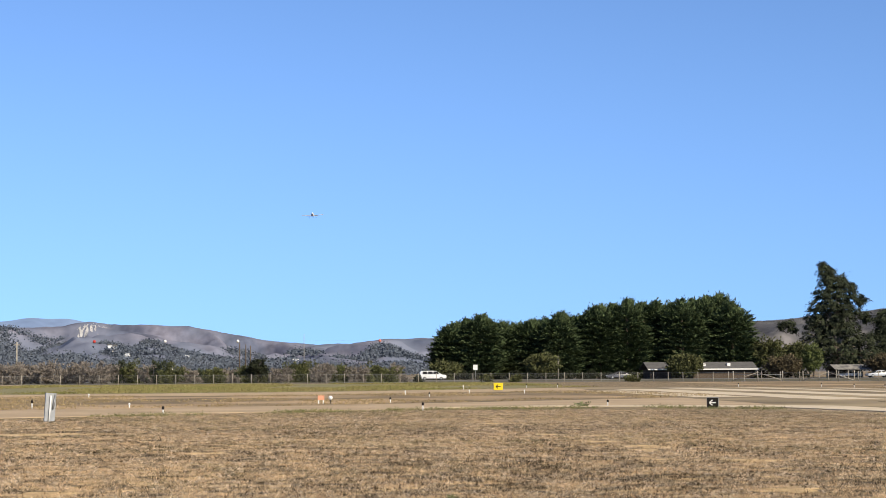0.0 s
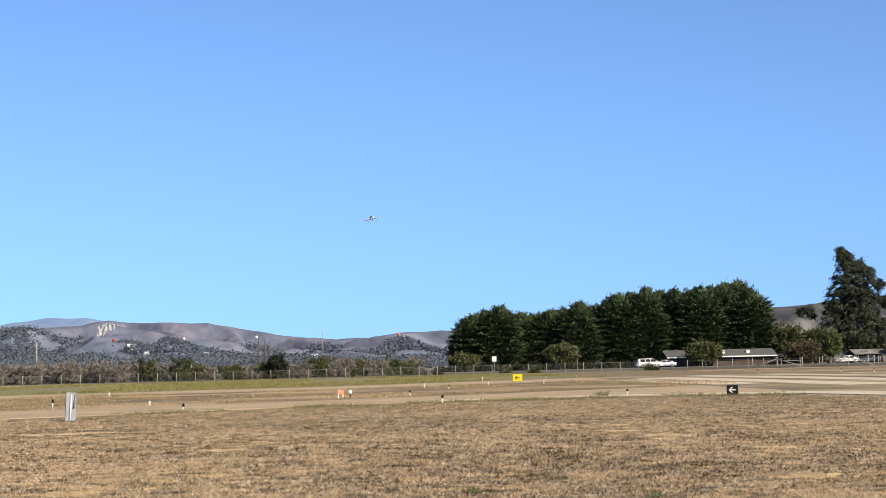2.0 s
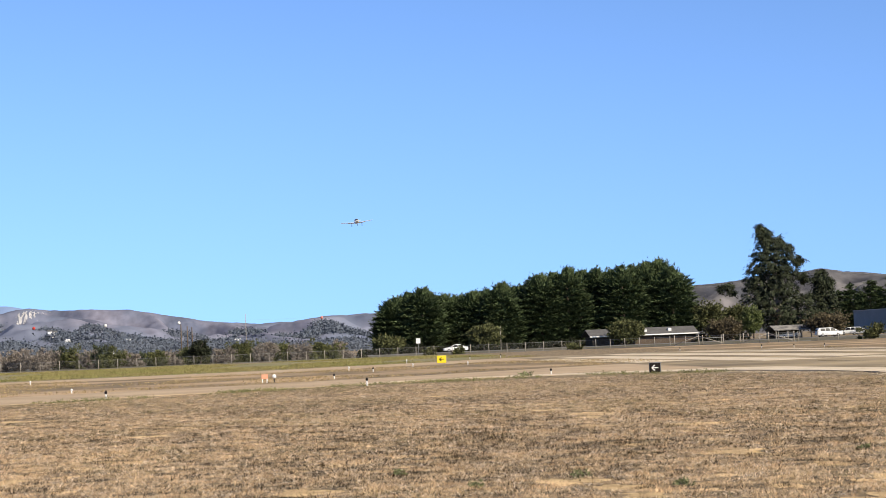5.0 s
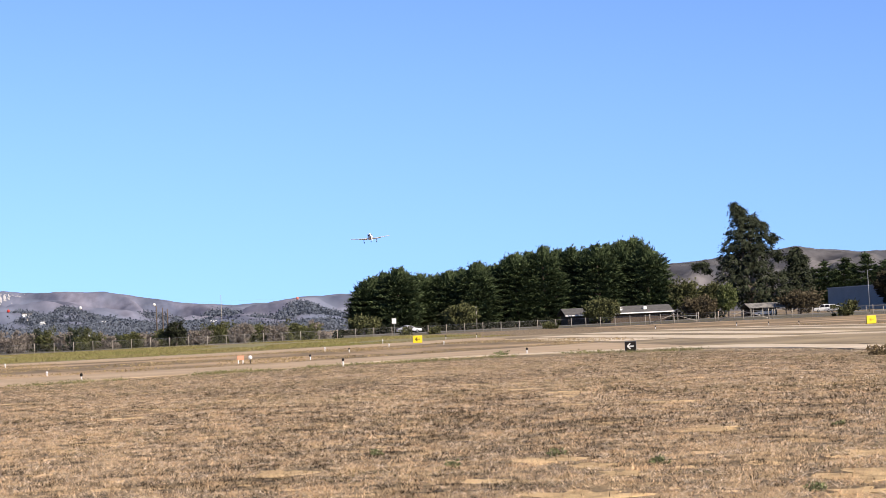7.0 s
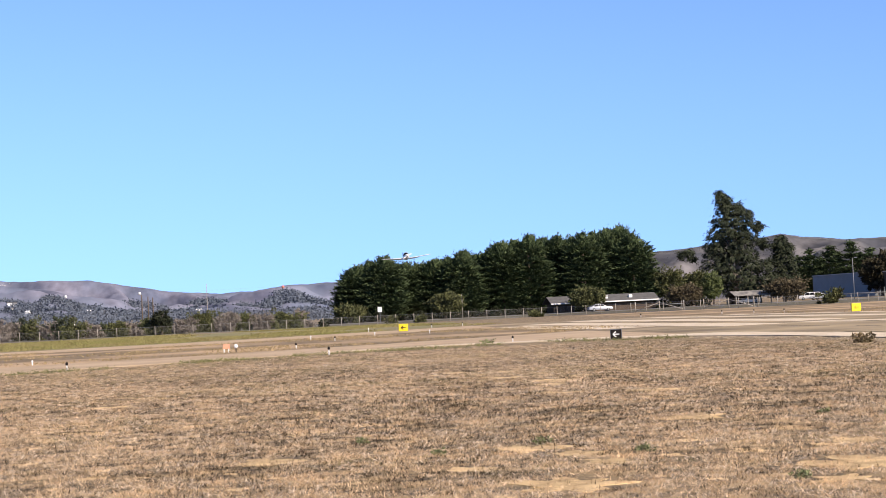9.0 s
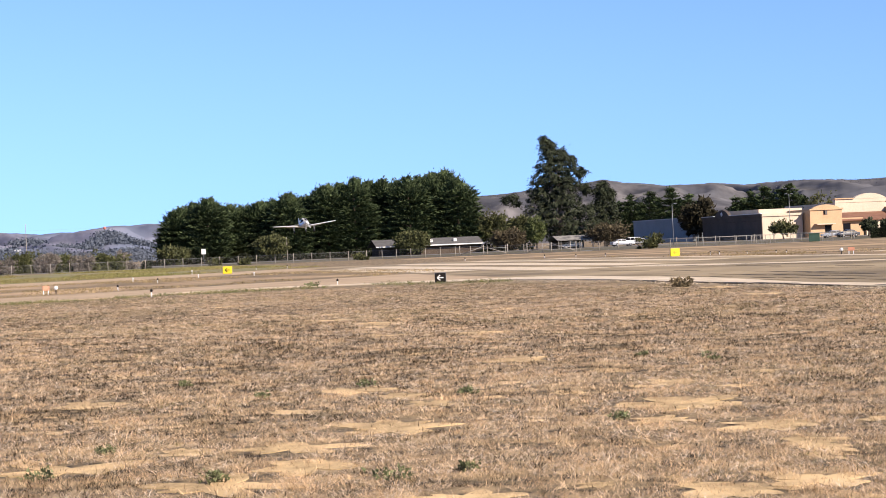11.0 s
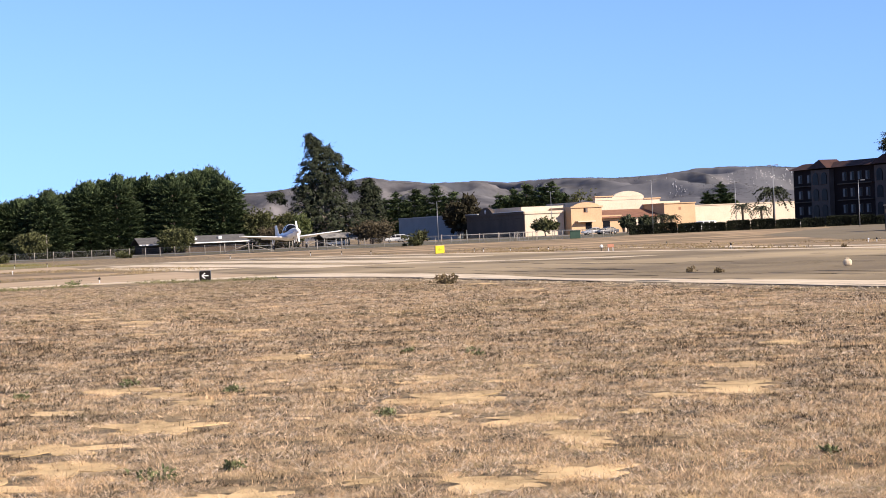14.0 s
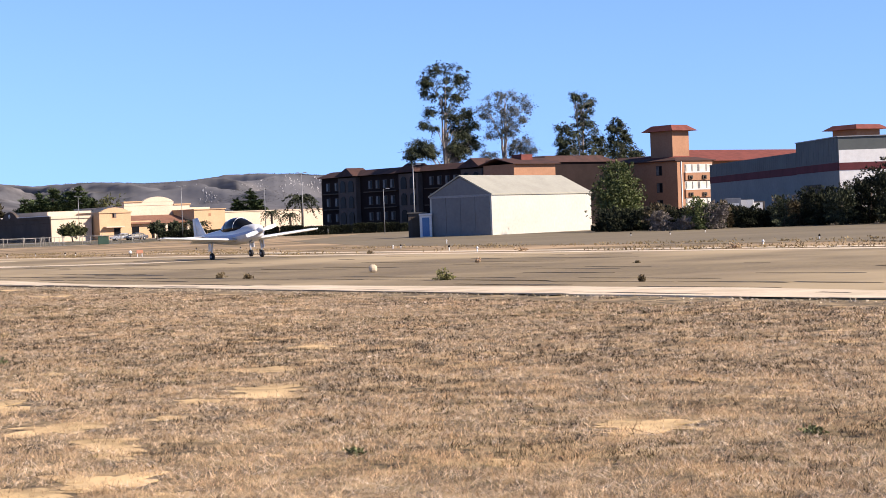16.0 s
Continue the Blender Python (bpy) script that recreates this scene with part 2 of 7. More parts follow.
# ---------- ground ----------
def slab(name, outline, z, thick, material, label, category=""):
    """A flat sheet of ground with a small edge, from its outline."""
    bm = bmesh.new()
    f = bm.faces.new([bm.verts.new((x, y, z)) for x, y in outline])
    if f.normal.z < 0:
        f.normal_flip()
    f.normal_update()
    if f.normal.z < 0:
        f.normal_flip()
    ext = bmesh.ops.extrude_face_region(bm, geom=[f])
    for v in ext["geom"]:
        if isinstance(v, bmesh.types.BMVert):
            v.co.z -= thick
    bmesh.ops.recalc_face_normals(bm, faces=bm.faces)
    ob = part(name, bm, material)
    return tagged(ob, label, category or name, kind="structure")


def wavy(points, amp, step, seed):
    """Points along a line of points with a worn, uneven run."""
    out = []
    for (x0, y0), (x1, y1) in zip(points, points[1:]):
        n = max(1, int(math.hypot(x1 - x0, y1 - y0) / step))
        nx, ny = -(y1 - y0), x1 - x0
        ln = math.hypot(nx, ny)
        for i in range(n):
            q = i / n
            x, y = x0 + (x1 - x0) * q, y0 + (y1 - y0) * q
            k = amp * (noise.noise((x * 0.35, y * 0.35, seed)) + 0.6 * noise.noise((x * 1.7, y * 1.7, seed)))
            out.append((x + nx / ln * k, y + ny / ln * k))
    return out + [points[-1]]


def ground():
    bm = bmesh.new()
    bmesh.ops.create_grid(bm, x_segments=40, y_segments=40, size=4900)
    tagged(part("ground", bm, M_GROUND), "flat dry brown grass field with patches of bare soil", "ground", kind="structure")
    slab("green_verge", wavy([(-90, 140), (-20, 141), (4, 147), (20, 160), (30, 172)], 1.5, 4, 1) + wavy([(40, 236), (20, 243), (-90, 241)], 1.0, 6, 2),
         0.008, 0.04, M_GREEN, "strip of greenish grass before the boundary fence")
    slab("weedy_infield", [(-90, 40), (20, 90), (26, 92)] + wavy([(28, 150), (16, 137), (3, 127), (-18, 127), (-90, 120)], 1.0, 4, 3),
         0.012, 0.04, M_WEEDY, "weedy brown infield between taxiway and runway")
    slab("taxiway_1", wavy([(-60, 33), (-9.4, 66.0), (2, 74.5), (8, 76.6), (15.8, 79.5), (24.5, 75)], 0.5, 2, 4) + [(30, 106)] + wavy([(19.2, 98), (11.2, 91.5), (2, 85.6), (-11.6, 79.5), (-60, 49)], 0.4, 3, 5),
         0.018, 0.05, M_TAXI, "narrow dusty tan taxiway")
    slab("taxiway_2", wavy([(-90, 119), (-18, 127.5), (3, 128), (16, 137), (30, 148)], 0.6, 4, 6) + wavy([(31, 168), (19, 157), (3, 144), (-20, 138), (-90, 131)], 0.8, 4, 7),
         0.016, 0.05, M_TAXI, "pale dusty track leading to the runway")
    slab("runway", wavy([(52.6, -160), (52.6, 150), (47, 168)], 0.25, 6, 8) + wavy([(30, 168), (25.5, 105), (24.2, 75), (24.1, -160)], 0.25, 3, 9),
         0.022, 0.05, M_RUNWAY, "wide worn tan runway with cracks and pale strips", "runway")
    slab("runway_edge_strip", wavy([(24.15, -60), (24.2, 40), (24.3, 66), (22.6, 74.3), (19.5, 76.5), (12, 80), (7, 77.6)], 0.15, 2, 10) + wavy([(7.5, 78.6), (13, 81.5), (20.5, 79.5), (26, 76.5), (26.9, 62), (25.2, 50), (25.6, 42), (26.8, 30), (26.4, 10), (26, -60)], 0.35, 2, 11),
         0.03, 0.05, M_CREAM, "pale concrete edge of the runway", "runway")
    for i, (pts, wd) in enumerate([
            ([(52.2, -60), (52.2, 120), (50.5, 150)], 0.5), ([(36.5, 94), (38.5, 86), (43.5, 78)], 1.0), ([(33, 150), (33, 112), (32.5, 92)], 1.2),
            ([(39, 160), (39.5, 128), (38.8, 98)], 1.1), ([(45.5, 158), (46.2, 122), (46, 104)], 0.8), ([(28.3, 140), (28.4, 120), (28.5, 104)], 1.2)]):
        a = wavy([(x - wd * 1.5, y) for x, y in pts], 0.35, 3, 20 + i)
        b = wavy([(x + wd * 1.5, y) for x, y in pts[::-1]], 0.35, 3, 30 + i)
        slab("runway_pale_strip", a + b, 0.028, 0.02, M_CREAM, "pale worn strip along the runway", "runway")
    rc = random.Random(8)
    for i, (x, y0, y1, wd, fill) in enumerate([(29.0, 8, 64, 0.045, 0.9), (30.6, 14, 60, 0.02, 0.4), (33.2, 14, 60, 0.02, 0.5), (27.2, 20, 66, 0.035, 0.6), (35.4, 20, 90, 0.02, 0.4), (37.0, 20, 90, 0.035, 0.5), (39.4, 20, 90, 0.02, 0.3), (41.5, 24, 70, 0.025, 0.4), (45.0, 28, 84, 0.03, 0.5), (31.5, 58, 96, 0.05, 0.6), (48.6, 30, 84, 0.025, 0.3), (24.05, 8, 70, 0.09, 0.85), (24.6, 8, 60, 0.03, 0.5), (25.8, 8, 60, 0.03, 0.5)]):
        y = y0
        while y < y1:
            ln = rc.uniform(0.8, 5)
            if rc.random() < fill:
                w2 = wd * rc.uniform(0.4, 1.4)
                xo = x + rc.uniform(-0.18, 0.18)
                slab("runway_crack", wavy([(xo - w2, y), (xo - w2, y + ln)], 0.25, 0.5, 40 + i) + wavy([(xo + w2, y + ln), (xo + w2, y)], 0.25, 0.5, 40.3 + i), 0.032, 0.004, M_CRACK, "dark tarred crack along the runway", "runway")
            y += ln
    slab("dry_strip", wavy([(52.7, -80), (52.7, 168), (56, 250)], 0.4, 4, 53) + [(70, 238), (84, 229), (160, 222), (98, 150), (70, 96), (63, 60), (62, -80)], 0.007, 0.04, M_WEEDY, "dry weedy strip between runway and apron", "ground")
    slab("apron", wavy([(62, -80), (63, 60), (70, 96)], 0.5, 6, 50) + [(98, 150), (160, 222), (260, 300), (300, 100), (200, -80)], 0.015, 0.05, M_APRON, "grey-brown apron beyond the runway")
    slab("apron_track", wavy([(54.5, -60), (54.6, 60), (56, 84), (60, 110)], 0.3, 5, 51) + wavy([(61.5, 110), (57.6, 84), (56.2, 60), (56, -60)], 0.3, 5, 52), 0.02, 0.05, M_CREAM, "pale kerb line beside the runway")
    slab("service_track", wavy([(-90, 246.5), (-48, 247.5), (-19, 250.5)], 0.4, 4, 61) + wavy([(-19, 252.5), (-48, 253), (-90, 253)], 0.3, 4, 62), 0.02, 0.05, M_TAXI, "pale track along the foot of the fence", "track")
    slab("roadside_grass", [(-72, 258), (36, 261), (58, 258), (70.5, 242), (84.5, 233), (120, 224), (170, 296), (170, 314.5), (-72, 314.5)], 0.01, 0.04, M_ROADSIDE, "dull olive roadside grass behind the fence", "ground")
    slab("roadside_grass", [(-72, 329.5), (170, 329.5), (170, 352), (-72, 352)], 0.01, 0.04, M_ROADSIDE, "dull olive roadside grass before the trees", "ground")
    slab("road", [(-400, 315), (420, 315), (420, 329), (-400, 329)], 0.05, 0.08, M_ROAD, "grey two-lane road behind the airfield fence")


HILLS = [(-16, 1.5), (-8.1, 1.52), (-7.2, 1.53), (-6.2, 1.56), (-5.9, 1.64), (-5.3, 1.74), (-4.6, 1.64), (-2.9, 1.6), (-2.2, 1.58), (-0.9, 1.33), (0.5, 1.08), (2.0, 0.96),
         (3.1, 0.99), (4.2, 1.12), (5.7, 1.17), (9, 1.25), (14, 1.55), (17.2, 1.66), (19, 1.85), (20.4, 1.97), (22.5, 1.69), (24, 1.72), (25, 1.62),
         (27.2, 1.69), (28.6, 1.6), (30, 1.64), (31.2, 1.78), (32.5, 1.8), (34.2, 1.68), (38, 1.5), (60, 1.3)]


def hill_z(az, d):
    """Height of the hills at a bearing and a distance."""
    e = float(np.interp(az, [p[0] for p in HILLS], [p[1] for p in HILLS])) + 0.035 * noise.noise((az * 1.3, 0.0, 2.0)) + 0.018 * noise.noise((az * 5.0, 0.0, 7.0))
    p = polar(az, d)
    top = 3400 * math.tan(radians(e))
    q = (d - 1500) / 1900
    k = (0.5 - 0.5 * math.cos(math.pi * min(q, 1))) if q < 1 else 1 - 0.8 * (q - 1)
    f = noise.fractal((p.x * 0.0016, p.y * 0.0016, 3.1), 0.9, 2.1, 5)
    u, v = p.x + 60 * noise.noise((p.x * 0.004, p.y * 0.004, 2.2)), p.y
    g = 1 - 2 * abs(noise.noise((u * 0.0042, v * 0.0021, 1.7)))
    g2 = 1 - 2 * abs(noise.noise((u * 0.011, v * 0.006, 6.3)))
    w = math.sin(math.pi * min(q, 1)) ** 0.6 * (0.2 + 0.8 * k)
    z = top * k * 0.97 + w * (24 * f + 48 * (g - 0.45) + 30 * (g2 - 0.45) + 8 * noise.noise((u * 0.03, v * 0.02, 4.2)))
    cap = top * d / 3400 * (0.965 + 0.035 * min(q, 1))
    if q < 1 and z > cap - 6:
        z = cap - 6 * math.exp(-(z - cap + 6) / 6)
    return max(z if q < 1 else min(z, top), -2) - 0.5


def hill_d(az, el):
    """Distance at which the hills first reach a height angle at a bearing."""
    for d in range(1560, 3390, 12):
        if hill_z(az, d) - 1.65 >= d * math.tan(radians(el)):
            return float(d)
    return 3380.0


def hills():
    dist = np.concatenate([np.linspace(1500, 3400, 190), np.linspace(3460, 4300, 12)])
    for lo, hi, m, lb in ((-16, 11, M_HILL, "range of grey-brown hills with haze put into their colour"), (11, 58, M_HILLDARK, "range of dark scrubby grey-brown hills")):
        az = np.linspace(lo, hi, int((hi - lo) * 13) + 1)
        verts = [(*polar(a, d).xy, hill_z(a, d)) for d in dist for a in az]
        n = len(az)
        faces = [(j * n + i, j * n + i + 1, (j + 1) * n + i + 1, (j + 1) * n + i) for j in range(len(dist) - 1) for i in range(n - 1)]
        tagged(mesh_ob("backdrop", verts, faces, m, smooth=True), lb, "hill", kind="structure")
    # far mountain: its blue is distance haze put into the colour
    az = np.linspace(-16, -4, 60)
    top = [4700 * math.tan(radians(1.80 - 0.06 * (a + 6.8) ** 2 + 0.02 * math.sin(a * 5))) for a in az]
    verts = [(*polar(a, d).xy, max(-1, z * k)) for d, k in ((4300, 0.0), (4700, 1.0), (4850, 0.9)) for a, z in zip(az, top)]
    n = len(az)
    tagged(mesh_ob("backdrop", verts, [(j * n + i, j * n + i + 1, (j + 1) * n + i + 1, (j + 1) * n + i) for j in range(2) for i in range(n - 1)], M_HILLBLUE, smooth=True), "mountain far behind the hills, haze put into its blue colour", "hill", kind="structure")
    # pale rock scars and dark tree clumps lying on the slopes
    rng = np.random.default_rng(31)
    v, f = [], []
    # each scar: bearing and height angle at its head and foot, spread of its streaks, number of streaks
    for a0, e0, a1, e1, sp, n in ((-5.28, 1.5, -5.66, 1.17, 0.045, 90), (-5.0, 1.5, -5.2, 1.35, 0.07, 24), (-4.75, 1.58, -4.9, 1.4, 0.10, 10), (31.85, 1.5, 31.75, 1.12, 0.11, 14), (32.3, 1.5, 32.2, 1.25, 0.06, 5),
                                  (33.3, 1.55, 33.15, 1.1, 0.17, 10), (33.75, 1.57, 33.6, 1.15, 0.18, 11), (34.2, 1.5, 34.1, 1.1, 0.15, 9), (30.2, 1.4, 30.95, 0.94, 0.03, 9), (29.15, 1.53, 29.0, 1.25, 0.02, 4), (26.3, 1.5, 25.9, 1.3, 0.02, 4), (4.6, 0.75, 4.45, 0.6, 0.03, 6)):
        d0, d1 = hill_d(a0, e0), hill_d(a1, e1)
        for k in range(n * (14 if a0 < 0 else 8)):
            q = rng.uniform(0, 1)
            fork = 0.6 + 0.9 * abs(math.sin(7 * q + 3 * a0))
            aa, dc = a0 + (a1 - a0) * q + rng.normal(0, sp * fork), d0 + (d1 - d0) * q + rng.normal(0, 14)
            if noise.noise((aa * 14, dc * 0.03, 8.0)) < 0.02:
                continue
            w, h = rng.uniform(0.004, 0.016), rng.uniform(0.7, 3)
            i = len(v)
            for xx, yy in ((-1, -1), (0.7, -0.8), (1, 0.6), (-0.5, 1)):
                v.append((*polar(aa + xx * w, dc + yy * h).xy, hill_z(aa + xx * w, dc + yy * h) + 0.7))
            f.append((i, i + 1, i + 2, i + 3))
    tagged(mesh_ob("rock_scar", v, f, M_SCAR), "bare pale rock scars on the hillside", "rock", kind="stuff")
    sc = []
    for k in range(16000):
        a, d = rng.uniform(12, 42), rng.uniform(1900, 3050)
        p = polar(a, d)
        if noise.noise((p.x * 0.006, p.y * 0.003, 19.0)) + 0.7 * noise.noise((p.x * 0.02, p.y * 0.01, 2.0)) > 0.12:
            sc.append((p.x, p.y, hill_z(a, d) + 0.5))
    c = np.repeat(np.array(sc), 6, 0) + rng.normal(0, 1, (len(sc) * 6, 3)) * np.array([2.4, 5.0, 0.4])
    tagged(leaf_mesh("hill_scrub", sprays(rng, c, rng.normal(0, 1, c.shape), 1.05, 1, 0.5, 1.0), M_HILLSCRUB), "low grey-brown scrub on the dark hills", "scrub", kind="stuff")
    cs = []
    for k in range(26000):
        a, d = rng.uniform(-10, 7), rng.uniform(1600, 2700)
        p = polar(a, d)
        low = max(0.0, 1 - (d - 1600) / 1150) * (0.55 if a < 2.2 else 0.18)
        if noise.noise((p.x * 0.004, p.y * 0.004, 9.0)) + 0.5 * noise.noise((p.x * 0.015, p.y * 0.015, 5.0)) > 0.30 - low:
            cs.append((p.x, p.y, hill_z(a, d) + 1.6))
    c = np.repeat(np.array(cs), 16, 0) + rng.normal(0, 1, (len(cs) * 16, 3)) * np.array([4.4, 4.4, 1.4])
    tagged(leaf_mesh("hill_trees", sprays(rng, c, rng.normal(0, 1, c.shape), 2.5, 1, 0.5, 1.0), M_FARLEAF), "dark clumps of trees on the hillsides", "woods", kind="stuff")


# ---------- plants ----------
def sprays(rng, centres, ways, size, per, flat=0.5, long=1.6):
    """Small leaf sprays: per triangles round each centre, stretched along its way."""
    n = len(centres)
    c = np.repeat(centres, per, 0) + rng.normal(0, size * 0.45, (n * per, 3))
    w = np.repeat(ways, per, 0) + rng.normal(0, 0.55, (n * per, 3))
    w /= np.linalg.norm(w, axis=1, keepdims=True) + 1e-9
    s = np.cross(w, rng.normal(0, 1, (n * per, 3)))
    s /= np.linalg.norm(s, axis=1, keepdims=True) + 1e-9
    ln = size * rng.uniform(0.6, long, (n * per, 1))
    wd = size * rng.uniform(0.3, 0.7, (n * per, 1))
    tri = np.stack([c - w * ln * 0.4 - s * wd, c - w * ln * 0.4 + s * wd, c + w * ln], 1).reshape(-1, 3)
    return tri


def leaf_mesh(name, tris, material, parent=None, label=""):
    me = bpy.data.meshes.new(name)
    nv = len(tris)
    me.vertices.add(nv)
    me.vertices.foreach_set("co", np.asarray(tris, np.float32).ravel())
    me.loops.add(nv)
    me.loops.foreach_set("vertex_index", np.arange(nv, dtype=np.int32))
    me.polygons.add(nv // 3)
    me.polygons.foreach_set("loop_start", np.arange(0, nv, 3, dtype=np.int32))
    me.materials.append(material)
    me.update()
    me.validate()
    ob = new(name, me)
    if parent is not None:
        ob.parent = parent
    if label:
        tagged(ob, label)
    return ob


def crown_points(rng, blobs, n, shell=0.6, gather=0):
    """Points in a set of blobs (x, y, z, rx, ry, rz), mostly near their skins, with outward ways; gather draws them into small clumps."""
    vol = np.array([b[3] * b[4] * b[5] for b in blobs]) ** 0.67
    m = max(12, n // gather) if gather else n
    pick = rng.choice(len(blobs), m, p=vol / vol.sum())
    d = rng.normal(0, 1, (m, 3))
    d /= np.linalg.norm(d, axis=1, keepdims=True)
    r = shell + (1 - shell) * rng.random((m, 1)) ** 0.6
    bl = np.array(blobs)[pick]
    lump = 1 + 0.18 * np.sin(d[:, :1] * 5 + bl[:, :1]) * np.cos(d[:, 2:] * 6 + bl[:, 1:2])
    c = bl[:, :3] + d * bl[:, 3:] * r * lump
    if gather:
        sd = np.repeat(bl[:, 3:].mean(1, keepdims=True) * rng.uniform(0.12, 0.26, (m, 1)), gather, 0)
        c, d = np.repeat(c, gather, 0), np.repeat(d, gather, 0)
        c = c + rng.normal(0, 1, c.shape) * sd * np.array([1.1, 1.1, 0.7])
    return c, d


def tree(name, x, y, height, blobs, material, label, trunk=(0.4, 0.3), n=1500, per=4, size=0.5, seed=0, lift=0.3, bark=None, limbs=6, group="", shell=0.55, lean=0.0):
    """Tapered trunk with limbs, and a crown of leaf sprays in uneven blobs (relative to the foot)."""
    rng = np.random.default_rng(seed)
    t = thing(name, label, "tree", pose(x, y, 0, 0, 0, 0), group)
    bark = bark or M_BARK
    pts = [(lean * q * height + 0.25 * math.sin(3 * q + seed), 0.2 * math.sin(4 * q + seed * 2), -0.15 + q * height * 0.9) for q in (0, 0.2, 0.45, 0.7, 1.0)]
    tube("trunk", pts, [trunk[0] * k for k in (1.25, 1.0, 0.75, 0.5, 0.12)], bark, t)
    for i in range(limbs):
        b = blobs[int(rng.integers(len(blobs)))]
        q = min(0.9, max(0.15, (b[2] - b[5] * 0.7) / height))
        foot = Vector(pts[0]).lerp(Vector(pts[-1]), q * 0.85)
        end = Vector(b[:3]) + Vector(rng.normal(0, 0.25, 3)) * b[3]
        mid = foot.lerp(end, 0.5) + Vector((0, 0, -0.15 * (end - foot).length * rng.random()))
        tube("limb", [foot, mid, end], [trunk[0] * 0.4, trunk[0] * 0.25, trunk[0] * 0.06], bark, t, n=6)
    c, w = crown_points(rng, blobs, int(n * 1.5), shell * 0.8, 12)
    w = w + np.array([0, 0, lift])
    leaf_mesh("crown", sprays(rng, c, w, size, per), material, t)
    return t


def tufts(rng, c, ways, size, spread, per, flat=0.4, tilt=0.0):
    """Foliage tufts: per sprays round each centre c, lying in a flat pad that leans along its way; tilt lifts (or drops) the tips."""
    n = len(c)
    w = ways / (np.linalg.norm(ways, axis=1, keepdims=True) + 1e-9)
    side = np.cross(w, np.array([0, 0, 1.0]))
    side /= np.linalg.norm(side, axis=1, keepdims=True) + 1e-9
    up = np.cross(side, w)
    w, side, up, c, sp = (np.repeat(k, per, 0) for k in (w, side, up, c, spread[:, None]))
    m = n * per
    off = rng.normal(0, 1, (m, 3)) * np.array([0.55, 0.5, 0.5 * flat])
    p = c + (w * off[:, :1] + side * off[:, 1:2] + up * off[:, 2:]) * sp
    out = w + side * off[:, 1:2] * 0.9 + np.array([0, 0, tilt]) + rng.normal(0, 0.28, (m, 3))
    out /= np.linalg.norm(out, axis=1, keepdims=True)
    s2 = np.cross(out, up + rng.normal(0, 0.45, (m, 3)))
    s2 /= np.linalg.norm(s2, axis=1, keepdims=True) + 1e-9
    ln, wd = size * rng.uniform(0.7, 1.9, (m, 1)), size * rng.uniform(0.3, 0.62, (m, 1))
    return np.stack([p - out * ln * 0.4 - s2 * wd, p - out * ln * 0.4 + s2 * wd, p + out * ln], 1).reshape(-1, 3)


def shell_points(rng, prof, n, depth=0.5):
    """Points near the skin of a crown given by rows of height, axis x, axis y and radius; with outward ways."""
    z0, z1 = prof[0][0], prof[-1][0]
    zz = np.array([p[0] for p in prof])
    z = rng.uniform(z0, z1, n * 4)
    r = np.interp(z, zz, [p[3] for p in prof])
    keep = rng.random(n * 4) < r / r.max() + 0.12
    z, r = z[keep][:n], r[keep][:n]
    an = rng.uniform(0, 2 * np.pi, len(z))
    k = 1.06 - depth * rng.random(len(z)) ** 1.6
    d = np.stack([np.cos(an), np.sin(an), np.zeros(len(z))], 1)
    ax = np.stack([np.interp(z, zz, [p[1] for p in prof]), np.interp(z, zz, [p[2] for p in prof]), z], 1)
    return ax + d * (r * k)[:, None], d


